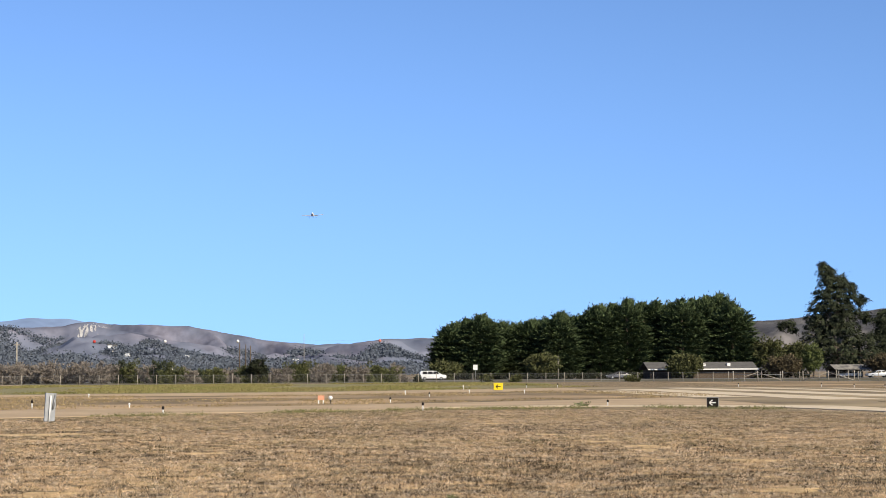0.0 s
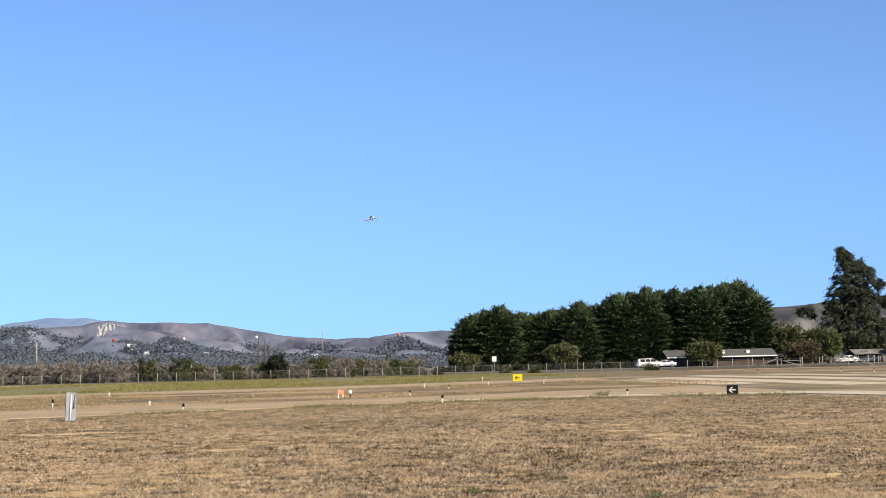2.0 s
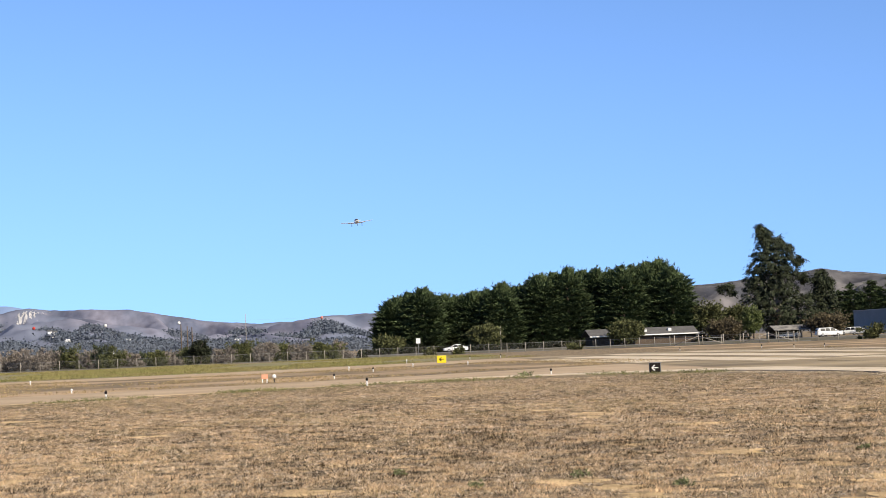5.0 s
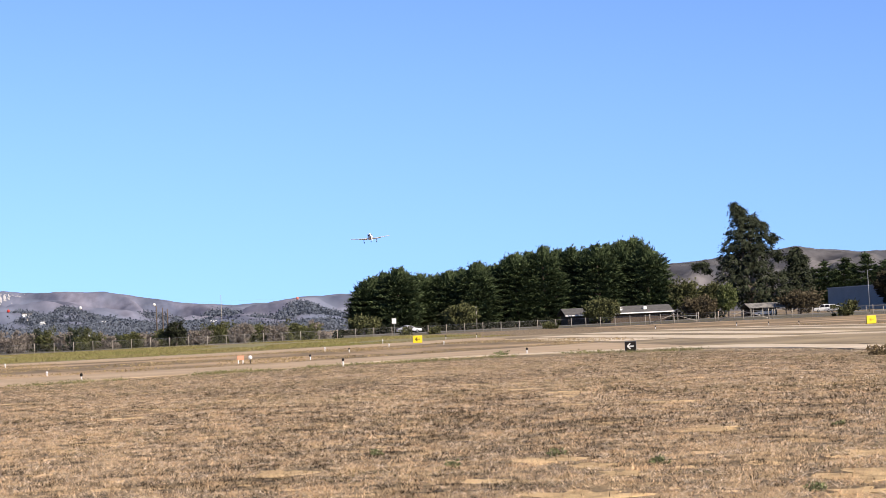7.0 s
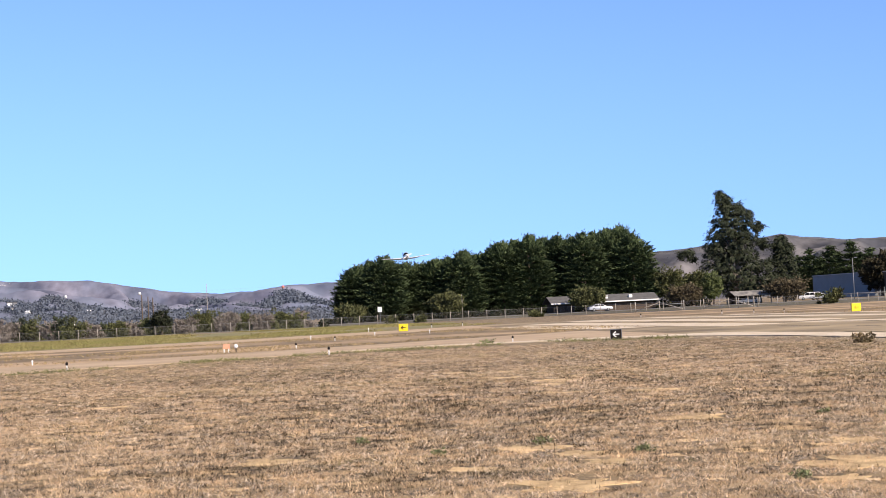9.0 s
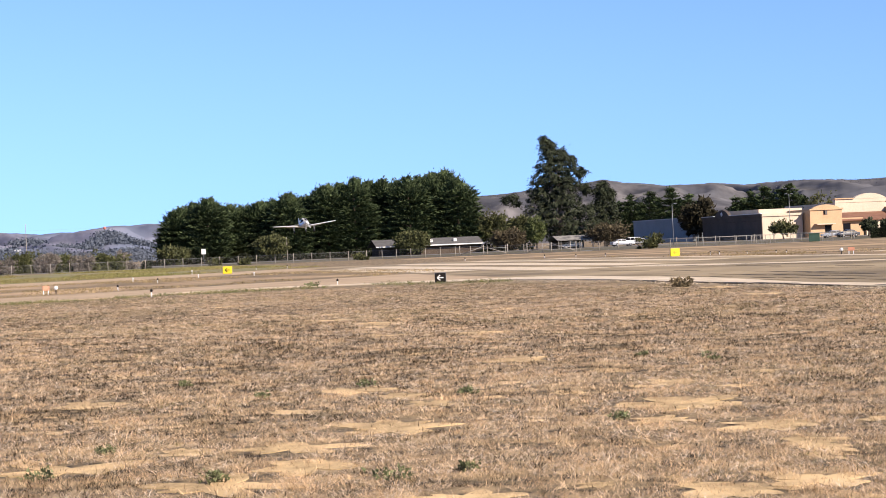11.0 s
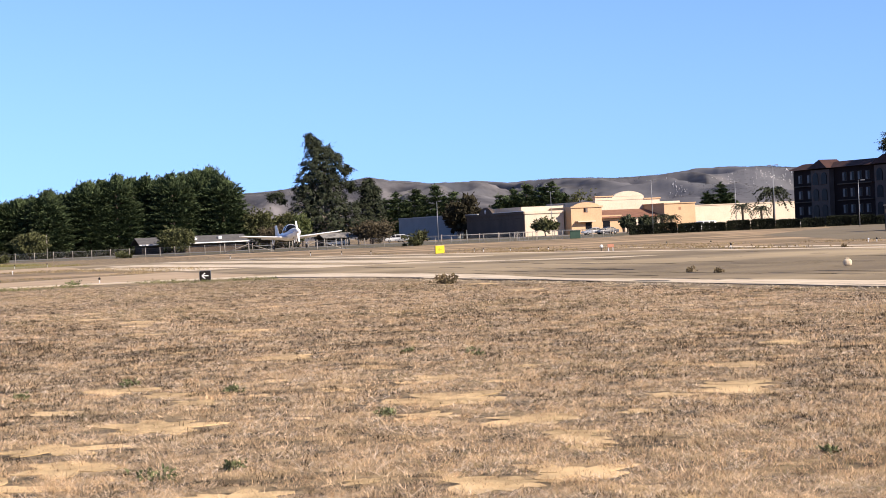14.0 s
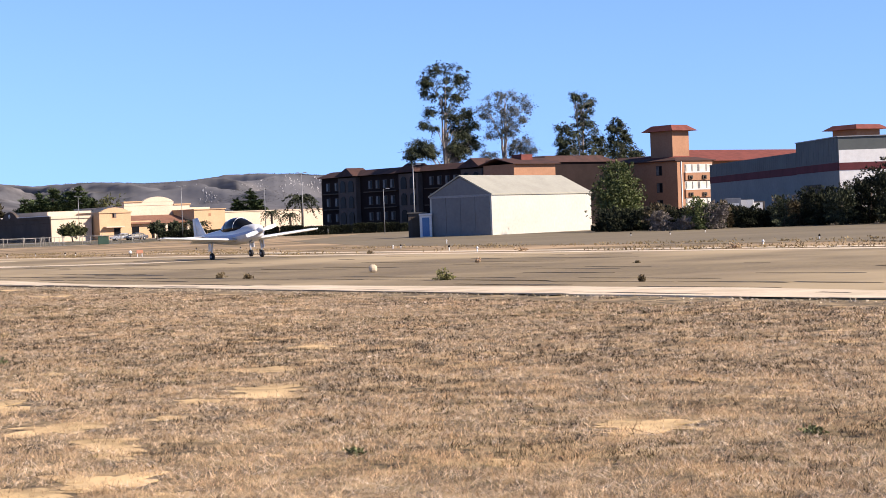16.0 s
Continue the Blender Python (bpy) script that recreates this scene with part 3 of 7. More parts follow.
def cypress(x, y, h, r, seed, bare=0.1):
    """A broad cypress: many small upswept pads of foliage in uneven shelves round a straight trunk."""
    rng = np.random.default_rng(seed)
    t = thing("cypress_tree", "dense dark green cypress tree in a row behind the road", "tree", pose(x, y, 0), "row of cypresses")
    tube("trunk", [(0, 0, -0.2), (0.1, 0, h * 0.4), (0, 0.1, h * 0.95)], [0.5, 0.35, 0.06], M_BARK, t)
    j = rng.uniform(-0.35, 0.35, 8)
    prof = [(h * bare, 0, 0, r * 0.72), (h * (bare + 0.12), 0, 0, r * 1.02), (h * 0.45, j[0], 0, r * (1.0 + j[1] * 0.2)), (h * 0.66, j[2], 0, r * (0.9 + j[3] * 0.2)),
            (h * 0.82, j[4], 0, r * (0.68 + j[5] * 0.2)), (h * 0.93, j[6], 0, r * 0.36), (h * 1.0, j[6] + j[7], 0, r * 0.07)]
    c, d = shell_points(rng, prof, 640, 0.42)
    # shelves: branches gather at a few uneven heights
    an = np.arctan2(d[:, 1], d[:, 0])
    lv = 1.15
    ph = 0.35 * np.sin(3 * an + seed) + 0.25 * np.sin(7 * an + 2 * seed)
    sh = (np.floor(c[:, 2] / lv + ph) + 0.5 - ph) * lv
    c[:, 2] += 0.72 * (sh - c[:, 2])
    c[:, 2] = np.minimum(c[:, 2], h)
    high_up = np.clip((c[:, 2] / h - 0.72) / 0.28, 0, 1)[:, None]
    ways = d * (1.05 - 0.75 * high_up) + np.array([0, 0, 1.0]) * (0.14 + 1.0 * high_up)
    spread = rng.uniform(0.7, 1.4, len(c)) * (1 - 0.35 * high_up[:, 0])
    tri = [tufts(rng, c, ways, 0.31, spread, 36, 0.24, 0.10)]
    # close inner foliage round the trunk
    ci, di = shell_points(rng, [(a, b, e, f * 0.72) for a, b, e, f in prof], 520, 0.7)
    tri.append(sprays(rng, ci, di + np.array([0, 0, 0.4]), 0.62, 3))
    # a few leading tips over the crown
    k = 16
    tip = np.stack([rng.normal(j[6], r * 0.3, k), rng.normal(0, r * 0.3, k), h * rng.uniform(0.9, 1.03, k)], 1)
    tip[:, 2] -= 0.5 * np.hypot(tip[:, 0], tip[:, 1])
    tri.append(tufts(rng, tip, np.tile([0.1, 0, 1.0], (k, 1)) + rng.normal(0, 0.2, (k, 3)), 0.28, np.full(k, 0.75), 26, 0.45, 0.3))
    leaf_mesh("crown", np.concatenate(tri), M_CYPRESS, t)
    for i in range(7):
        an = rng.uniform(0, 6.28)
        tube("limb", [(0, 0, h * (0.10 + 0.09 * i)), (math.cos(an) * r * 0.75, math.sin(an) * r * 0.75, h * (0.2 + 0.09 * i))], [0.15, 0.04], M_BARK, t, n=5)
    return t


def pine(x, y, h, r, seed, label, group=""):
    """A conical conifer: drooping shelves of needles, wide below and pointed above."""
    rng = np.random.default_rng(seed)
    t = thing("pine_tree", label, "tree", pose(x, y, 0), group)
    tube("trunk", [(0, 0, -0.2), (0.05, 0, h * 0.5), (0, 0, h * 0.97)], [h * 0.025, h * 0.016, 0.04], M_BARK, t)
    k = rng.uniform(-0.12, 0.12, 5) * r
    prof = [(h * 0.1, 0, 0, r * 0.85), (h * 0.25, k[0], 0, r), (h * 0.5, k[1], 0, r * 0.8), (h * 0.72, k[2], 0, r * 0.5), (h * 0.88, k[3], 0, r * 0.26), (h, k[4], 0, r * 0.04)]
    c, d = shell_points(rng, prof, int(26 * h * r ** 0.5 / 4) + 60, 0.6)
    lv = h / 9
    c[:, 2] = np.minimum(c[:, 2] + 0.5 * ((np.floor(c[:, 2] / lv) + 0.5) * lv - c[:, 2]), h)
    tri = [tufts(rng, c, d + np.array([0, 0, 0.15]), 0.4, rng.uniform(0.09, 0.2, len(c)) * r * 1.6, 26, 0.35, 0.1)]
    ci, di = shell_points(rng, [(a, b, e, f * 0.6) for a, b, e, f in prof], 160, 0.8)
    tri.append(sprays(rng, ci, di, 0.7, 3))
    leaf_mesh("crown", np.concatenate(tri), M_CYPRESS, t)
    for i in range(4):
        an = rng.uniform(0, 6.28)
        tube("limb", [(0, 0, h * (0.2 + 0.14 * i)), (math.cos(an) * r * 0.5, math.sin(an) * r * 0.5, h * (0.22 + 0.14 * i))], [0.1, 0.03], M_BARK, t, n=5)
    return t


def tall_gum(x, y, h, prof, arms, label, seed, n=420, size=0.24, trunk=0.55, stems=3, category="tree", spread=(0.55, 1.1), per=26, material=None, core=0):
    """A eucalyptus: several pale stems that fork, and drooping ragged tufts of leaves within a profile of height, axis and radius; arms are side masses (x, y, z, radius)."""
    rng = np.random.default_rng(seed)
    t = thing("eucalyptus_tree", label, category, pose(x, y, 0))
    zz = [p[0] for p in prof]
    c, d = shell_points(rng, prof, n, 0.75)
    for ax, ay, az, ar in arms:
        k = max(8, int(ar * ar * 8))
        q = rng.normal(0, 1, (k, 3))
        q /= np.linalg.norm(q, axis=1, keepdims=True)
        c = np.concatenate([c, np.array([ax, ay, az]) + q * np.array([ar, ar, ar * 0.62]) * rng.uniform(0.45, 1.0, (k, 1))])
        d = np.concatenate([d, q])
    ways = d * 0.8 + np.array([0, 0, -0.25])
    tri = [tufts(rng, c, ways, size, rng.uniform(*spread, len(c)), per, 0.75, -0.35)]
    if core:
        ci, di = shell_points(rng, [(a, b, e, f * 0.7) for a, b, e, f in prof], core, 0.8)
        tri.append(sprays(rng, ci, di + np.array([0, 0, -0.3]), size * 1.9, 3))
    leaf_mesh("crown", np.concatenate(tri), material or M_EUCA, t)
    tops = []
    for i in range(stems):
        zt = h * (0.93 - 0.1 * i)
        xt = float(np.interp(zt, zz, [p[1] for p in prof])) + (0.0 if i == 0 else rng.uniform(-0.35, 0.35) * float(np.interp(zt, zz, [p[3] for p in prof])))
        pts = [(0.25 * i - 0.2, 0.1 * i, -0.15), (0.3 * i + xt * 0.15, -0.1 * i, h * 0.3), (xt * 0.6, 0.15, h * 0.6), (xt, 0.0, zt)]
        tube("trunk", pts, [trunk * 1.15, trunk * 0.8, trunk * 0.5, 0.05], M_PALEBARK, t)
        tops.append(pts)
    pick = rng.choice(len(c), min(26, len(c)), replace=False)
    for i, k in enumerate(list(pick) + list(range(len(c) - 2 * len(arms), len(c)))):
        end = Vector(c[k])
        pts = tops[i % stems]
        zf = min(max(end.z - 0.3 * h * rng.uniform(0.3, 0.9), h * 0.12), h * 0.85)
        xs, ys = np.interp(zf, [p[2] for p in pts], [p[0] for p in pts]), np.interp(zf, [p[2] for p in pts], [p[1] for p in pts])
        foot = Vector((float(xs), float(ys), zf))
        mid = foot.lerp(end, 0.55) + Vector((0, 0, 0.12 * (end - foot).length))
        tube("limb", [foot, mid, end], [trunk * 0.3, trunk * 0.17, 0.03], M_PALEBARK, t, n=5)
    return t


def bush(name, x, y, w, h, material, label, seed, n=260, size=0.22, depth=None, per=4, group=""):
    """A low bush: stems and leaf sprays in several lumps."""
    rng = np.random.default_rng(seed)
    t = thing(name, label, "bush", pose(x, y, 0), group)
    dp = depth or w
    blobs = [(rng.uniform(-0.3, 0.3) * w, rng.uniform(-0.3, 0.3) * dp, h * rng.uniform(0.35, 0.62), w * rng.uniform(0.22, 0.34), dp * rng.uniform(0.22, 0.34), h * rng.uniform(0.3, 0.42)) for i in range(6)]
    blobs += [(rng.uniform(-0.3, 0.3) * w, rng.uniform(-0.3, 0.3) * dp, h * 0.18, w * 0.32, dp * 0.32, h * 0.2) for i in range(4)]
    c, d = crown_points(rng, blobs, n, 0.4, 8 if n > 250 else 0)
    c[:, 2] = np.maximum(c[:, 2], 0.03 * h)
    leaf_mesh("foliage", sprays(rng, c, d + np.array([0, 0, 0.4]), size, per), material, t)
    for i in range(3):
        an = rng.uniform(0, 6.28)
        tube("stem", [(0, 0, -0.05), (math.cos(an) * w * 0.2, math.sin(an) * dp * 0.2, h * 0.6)], [0.03 * h + 0.004, 0.008 * h + 0.001], M_BARK, t, n=5)
    return t


def hedge(x, y, w, dp, h, az, seed):
    """A stretch of clipped hedge: flat-topped, closely leaved, with rounded ends."""
    rng = np.random.default_rng(seed)
    t = thing("hedge", "dark clipped hedge at the edge of the car park", "hedge", pose(x, y, 0, 0, 0, -az), "hedge")
    q = rng.uniform(-1, 1, (2600, 3))
    k = np.abs(q).max(1, keepdims=True)
    q = q / k * rng.uniform(0.82, 1.0, (len(q), 1))
    c = np.stack([q[:, 0] * w / 2, q[:, 1] * dp / 2, np.maximum(0.04, h * 0.5 + q[:, 2] * h * 0.5 * (1 - 0.12 * np.abs(q[:, 0]) ** 6))], 1)
    leaf_mesh("foliage", sprays(rng, c, q + np.array([0, 0, 0.3]), 0.16, 3), M_DARKBUSH, t)
    for i in range(4):
        u = (i - 1.5) * w / 4
        tube("stem", [(u, 0, -0.05), (u + 0.1, 0.05, h * 0.7)], [0.05, 0.02], M_BARK, t, n=5)
    return t


def trees():
    # the cypress row, heights following the skyline
    sky_line = [(6.5, 1.5), (6.95, 1.62), (7.4, 1.78), (8.15, 1.56), (9.1, 1.58), (10.0, 1.84), (10.6, 1.7), (11.3, 2.1), (12.2, 2.27), (13.2, 2.2), (14.0, 2.25), (14.7, 2.35), (15.2, 2.41), (15.6, 2.15)]
    for i, (az, el) in enumerate(sky_line):
        d = (357 + 4 * math.sin(i * 2.3)) / math.cos(radians(az))
        h = high(el, d)
        p = polar(az, d)
        cypress(p.x, p.y, h, 4.3 if el < 1.9 else 5.0, 100 + i, 0.09 if el < 1.9 else 0.05)
    for i, (az, el) in enumerate([(6.75, 1.42), (7.1, 1.58), (7.8, 1.55), (8.6, 1.5), (9.5, 1.64), (10.35, 1.66), (10.95, 1.85), (11.75, 2.1), (12.7, 2.14), (13.6, 2.15), (14.35, 2.22), (15.0, 2.3), (15.45, 1.95)]):
        p = polar(az, 374)
        cypress(p.x, p.y, high(el, 374), 5.0, 140 + i)
    # the big eucalyptus and its neighbours
    d = 374
    p = polar(18.9, d)
    tall_gum(p.x, p.y, 23.4, [(2.2, 1.4, 0, 5.2), (5.0, 1.0, 0, 7.2), (9.0, -0.2, 0, 6.5), (12.0, -0.8, 0, 5.3), (14.5, 0.0, 0, 5.4), (17.0, 0.5, 0, 4.8), (18.8, 0.5, 0, 3.8), (20.2, -0.6, 0, 2.7), (21.8, -1.8, 0, 1.6), (23.9, -2.6, 0, 0.45)],
             [(1.4, 0, 20.6, 1.2), (-0.9, 0, 22.2, 0.9), (3.8, 0, 19.2, 1.3), (5.4, 0, 16.2, 1.5), (6.6, 0, 12.6, 1.6), (-10.2, 0, 11.2, 1.3), (-9.0, 0, 9.8, 1.1), (-11.6, 0, 10.6, 0.7), (6.6, 0, 8.0, 1.7), (8.0, 0, 5.0, 1.8)], "tall eucalyptus tree with ragged grey-green crown", 5, 620, 0.29, 0.45, 4, spread=(0.45, 0.9), per=40, core=700)
    p = polar(20.45, d + 6)
    tall_gum(p.x, p.y, 14.2, [(2.0, 0, 0, 2.6), (5.0, 0.2, 0, 2.9), (8.0, 0.4, 0, 2.4), (10.5, 0, 0, 1.9), (12.5, -0.2, 0, 1.6), (14.0, -0.2, 0, 0.5)], [(1.6, 0, 11.4, 1.0), (-1.8, 0, 9.0, 1.1)], "smaller eucalyptus tree beside a tall one", 6, 170, 0.31, 0.28, 2, per=40, core=200)
    for i, (az, el, w, m, nm, lb, dd) in enumerate([
            (16.75, 1.15, 3.2, M_OLIVE, "broadleaf_tree", "leafy olive-green tree beside the house", 350), (17.6, 0.95, 2.6, M_OLIVE, "broadleaf_tree", "leafy olive-green tree beside the house", 350),
            (18.15, 0.82, 1.7, M_BRIGHT, "small_tree", "small bright green upright tree", 333), (14.05, 0.52, 3.1, M_OLIVE, "small_tree", "round olive-brown tree before the house", 333),
            (9.4, 0.56, 2.8, M_OLIVE, "small_tree", "round yellowish tree behind the fence", 333), (17.25, 0.42, 2.9, M_BROWNLEAF, "small_tree", "spreading olive-brown tree beside the house", 333),
            (20.5, 0.48, 3.6, M_BROWNLEAF, "small_tree", "spreading grey-brown tree beside a shed", 333), (6.25, 0.33, 2.6, M_OLIVE, "small_tree", "low brownish tree at the end of the row", 333)]):
        dd = dd / math.cos(radians(az))
        p = polar(az, dd)
        h = high(el, dd)
        tree(nm, p.x, p.y, h, [(0, 0, h * 0.66, w, w, h * 0.3), (-w * 0.5, 0, h * 0.55, w * 0.6, w * 0.6, h * 0.26), (w * 0.5, 0.3, h * 0.55, w * 0.62, w * 0.6, h * 0.28), (0, 0, h * 0.42, w * 0.8, w * 0.8, h * 0.26)],
             m, lb, (0.16, 0.1), 1300, 4, 0.28, 200 + i, 0.2, None, 5)
    # pines behind the warehouse and the shop
    for i, (az, el) in enumerate([(21.3, 1.4), (21.9, 1.5), (22.6, 1.62), (23.2, 1.35), (24.7, 1.2), (25.2, 1.35), (25.6, 1.5), (26.1, 1.4), (26.45, 1.56), (26.9, 1.1), (20.9, 1.2), (21.6, 1.15), (22.25, 1.25), (22.9, 1.2), (23.55, 1.1), (24.9, 1.1), (25.4, 1.2), (25.85, 1.25), (26.25, 1.2), (26.7, 1.2)]):
        dd = 520 + 9 * (i > 10)
        h = high(el, dd)
        p = polar(az, dd)
        pine(p.x, p.y, h, h * (0.31 + 0.05 * math.sin(i * 2.1)), 300 + i, "dark pine tree behind the flat-roofed buildings", "dark pines")
    p = polar(23.52, 432)
    tree("broadleaf_tree", p.x, p.y, 10.6, [(0, 0, 7.4, 3.9, 3.5, 3.0), (-2.4, 0, 5.4, 2.4, 2.4, 2.6), (2.4, 0, 5.4, 2.4, 2.4, 2.8), (-2.0, -1, 3.6, 2.0, 2.0, 1.8)], M_BROWNTREE, "round dark tree between two buildings", (0.4, 0.2), 900, 4, 0.55, 320, 0.1)
    # tall eucalyptus behind the hotel
    dd = 330
    p = polar(38.35, dd)
    tall_gum(p.x, p.y, 30, [(13.0, 2.4, 0, 2.2), (18.0, 1.8, 0, 1.6), (22.0, 1.4, 0, 1.8), (25.0, 0.9, 0, 3.6), (28.0, 0.9, 0, 5.2), (30.0, 0.7, 0, 4.0), (31.4, 0.4, 0, 1.6)],
             [(-3.6, 0, 27.6, 1.5), (-4.1, 0, 25.9, 0.9), (-3.2, 0, 22.0, 1.3), (-4.4, 0, 19.6, 1.2), (-2.4, 0, 18.9, 1.1), (4.4, 0, 28.4, 1.5), (3.8, 0, 25.0, 1.2), (3.9, 0, 21.0, 1.9), (4.6, 0, 18.0, 2.2), (3.6, 0, 14.6, 2.4),
              (-5.6, 0, 15.4, 2.5), (-3.6, 0, 14.4, 2.2), (-7.6, 0, 14.0, 1.8), (6.0, 0, 22.0, 1.5), (6.4, 0, 19.4, 1.8), (6.6, 0, 16.2, 2.3)], "very tall eucalyptus with pale trunk and open crown", 400, 170, 0.22, 0.42, 3, spread=(0.45, 0.95), per=50)
    p = polar(40.3, dd + 4)
    tall_gum(p.x, p.y, 25, [(17.0, 0.4, 0, 1.8), (20.0, 0.6, 0, 3.8), (22.5, 0.8, 0, 5.4), (24.6, 1.2, 0, 4.4), (25.8, 1.4, 0, 1.6)],
             [(-4.4, 0, 21.0, 0.9), (5.6, 0, 23.0, 0.9), (5.3, 0, 20.4, 0.8), (-3.4, 0, 17.6, 1.1), (4.8, 0, 16.0, 2.2), (6.4, 0, 14.4, 2.0), (2.8, 0, 14.6, 1.9), (-3.4, 0, 13.4, 1.8)],
             "thin-crowned eucalyptus with bare grey branches", 401, 230, 0.16, 0.36, 5, spread=(0.4, 0.9), per=42, material=M_GREYEUCA)
    p = polar(42.9, dd)
    tall_gum(p.x, p.y, 24.5, [(11.0, 0, 0, 4.4), (14.0, -0.6, 0, 4.6), (17.0, -0.6, 0, 3.4), (19.5, 0.3, 0, 1.7), (22.0, 0.8, 0, 1.5), (24.4, 0.2, 0, 0.9)],
             [(-4.8, 0, 17.6, 1.4), (-5.4, 0, 15.0, 1.6), (-4.6, 0, 12.8, 1.5), (4.4, 0, 15.6, 1.6), (5.4, 0, 13.4, 1.5), (-1.6, 0, 24.0, 0.8), (2.2, 0, 23.0, 1.0)], "tall dark eucalyptus behind the hotel roof", 402, 190, 0.23, 0.36, 3, spread=(0.45, 0.85), per=44, core=40)
    p = polar(44.1, dd + 8)
    tall_gum(p.x, p.y, 20, [(11.0, 0.4, 0, 4.0), (13.5, 0.6, 0, 3.2), (15.5, 0.2, 0, 2.2), (18.0, -0.3, 0, 1.5), (20.0, -0.4, 0, 0.5)],
             [(4.6, 0, 12.8, 1.5), (6.4, 0, 11.6, 1.2), (-2.0, 0, 18.2, 0.9), (2.0, 0, 16.2, 1.0)], "dark eucalyptus behind the hotel roof", 403, 150, 0.23, 0.3, 3, spread=(0.45, 0.85), per=44, core=40)


def shrubs():
    """Brush behind the fence, scrub and hedge beyond the apron."""
    rng = random.Random(4)
    for i in range(34):
        az = -9.5 + i * 0.43
        if az > 4.7:
            continue
        d = 280 + rng.uniform(-6, 14)
        p = polar(az, d)
        el = float(np.interp(az, [-9, -6.4, -4.0, -2.7, -2.0, -0.4, 0.1, 0.6, 1.6, 4.6], [0.42, 0.46, 0.5, 0.44, 0.2, 0.2, 0.45, 0.22, 0.36, 0.34]))
        h = high(el, d) * rng.uniform(0.85, 1.05)
        m = M_GREYBUSH if az < -4.5 else (M_OLIVE if i % 3 else M_GREYBUSH) if az > 0.3 else (M_EUCA, M_OLIVE, M_GREYBUSH)[i % 3]
        bush("shrub", p.x, p.y, rng.uniform(3.6, 5.2), h, m, "dense brushy shrub behind the airfield fence", 500 + i, 900, 0.17, 3.0, 4, "brush behind the fence")
    for i in range(30):
        az = 5.6 + i * 0.42
        d = (349 + rng.uniform(-3, 3)) / math.cos(radians(az))
        p = polar(az, d)
        bush("undergrowth", p.x, p.y, rng.uniform(2.6, 3.6), rng.uniform(1.0, 2.1), M_DARKBUSH, "dark undergrowth below the cypress row", 1300 + i, 300, 0.2, 2.6, 4, "undergrowth")
    p = polar(0.1, 274)
    tree("small_tree", p.x, p.y, 3.9, [(0, 0, 2.7, 1.5, 1.4, 1.1), (-0.8, 0, 2.1, 0.9, 0.9, 0.9), (0.9, 0, 2.1, 0.9, 0.9, 0.9)], M_DARKBUSH, "small dark round-headed tree by the fence", (0.12, 0.1), 420, 4, 0.2, 540, 0.1)
    for i, (az, d, w, h) in enumerate([(5.35, 262, 1.6, 1.3), (7.6, 262, 2.2, 1.3), (8.6, 262, 2.2, 1.3), (12.4, 258, 2.6, 1.2)]):
        p = polar(az, d)
        bush("shrub", p.x, p.y, w, h, M_DARKBUSH if i == 0 else M_OLIVE, "low shrub at the foot of the fence", 560 + i, 160, 0.18)
    bush("shrub", 21.8, 51.8, 0.85, 0.34, M_BROWNWEED, "dry spiky green-brown bush at the runway edge", 570, 120, 0.06)
    p = polar(21.85, 245)
    bush("shrub", p.x, p.y, 3.3, 2.3, M_OLIVE, "round olive-green bush beside the car park", 571, 320, 0.26)
    # dark scrub before the industrial building
    for i in range(26):
        az = 43.6 + i * 0.42
        d = 158 - (az - 43.6) * 1.6 + rng.uniform(0, 7)
        el = float(np.interp(az, [43, 45, 47, 48.3, 49.4, 50.2, 50.8, 51.4, 52.1, 53], [0.5, 0.35, 0.4, 0.15, 0.5, 0.75, 1.25, 0.8, 1.5, 1.4]))
        p = polar(az, d)
        bush("scrub", p.x, p.y, rng.uniform(2.2, 3.4), high(el, d) * rng.uniform(0.7, 1.05), (M_DARKBUSH, M_DARKBUSH, M_DARKBUSH, M_EUCA, M_BROWNLEAF)[i % 5], "tangled dark scrub along the apron", 600 + i, 1200, 0.13, 2.4, 4, "scrub along the apron")
    for i, (az, w, h, m) in enumerate([(46.6, 2.2, 3.3, M_BRIGHT), (47.15, 2.0, 2.4, M_GREYBUSH), (45.4, 2.0, 2.0, M_GREYBUSH), (46.1, 1.6, 1.2, M_GREYBUSH), (49.3, 2.4, 3.0, M_EUCA)]):
        p = polar(az, 149)
        bush("scrub", p.x, p.y, w, h, m, "wispy paler shrub among dark scrub", 1400 + i, 700, 0.12, 2.0, 3, "scrub along the apron")
    p = polar(44.0, 166)
    tree("broadleaf_tree", p.x, p.y, 6.8, [(0, 0, 5.2, 1.4, 1.4, 1.5), (-0.9, 0, 3.9, 1.6, 1.5, 1.7), (1.1, 0, 3.5, 1.6, 1.5, 1.6), (0.2, 0, 2.0, 2.4, 2, 1.6)], M_BRIGHT, "leafy light green tree beside the hangar", (0.18, 0.1), 2400, 3, 0.15, 640, 0.2)
    # clipped hedge
    for i in range(11):
        az = 29.3 + i * 0.79
        p = polar(az, 283)
        hedge(p.x, p.y, 3.5, 1.3, 1.4 + 0.15 * math.sin(i * 1.7), az, 660 + i)
    # far tree belt below the hills, with scattered roofs
    n = 1900
    r2 = np.random.default_rng(9)
    az = r2.uniform(-10, 5.6, n)
    d = r2.uniform(620, 1750, n)
    z = np.array([hill_z(a, b) + 0.5 if b > 1500 else 0.0 for a, b in zip(az, d)])
    hh = r2.uniform(3.5, 9.0, n) * np.interp(az, [-10, -5, 0, 5.6], [1.3, 1.1, 1.0, 0.7])
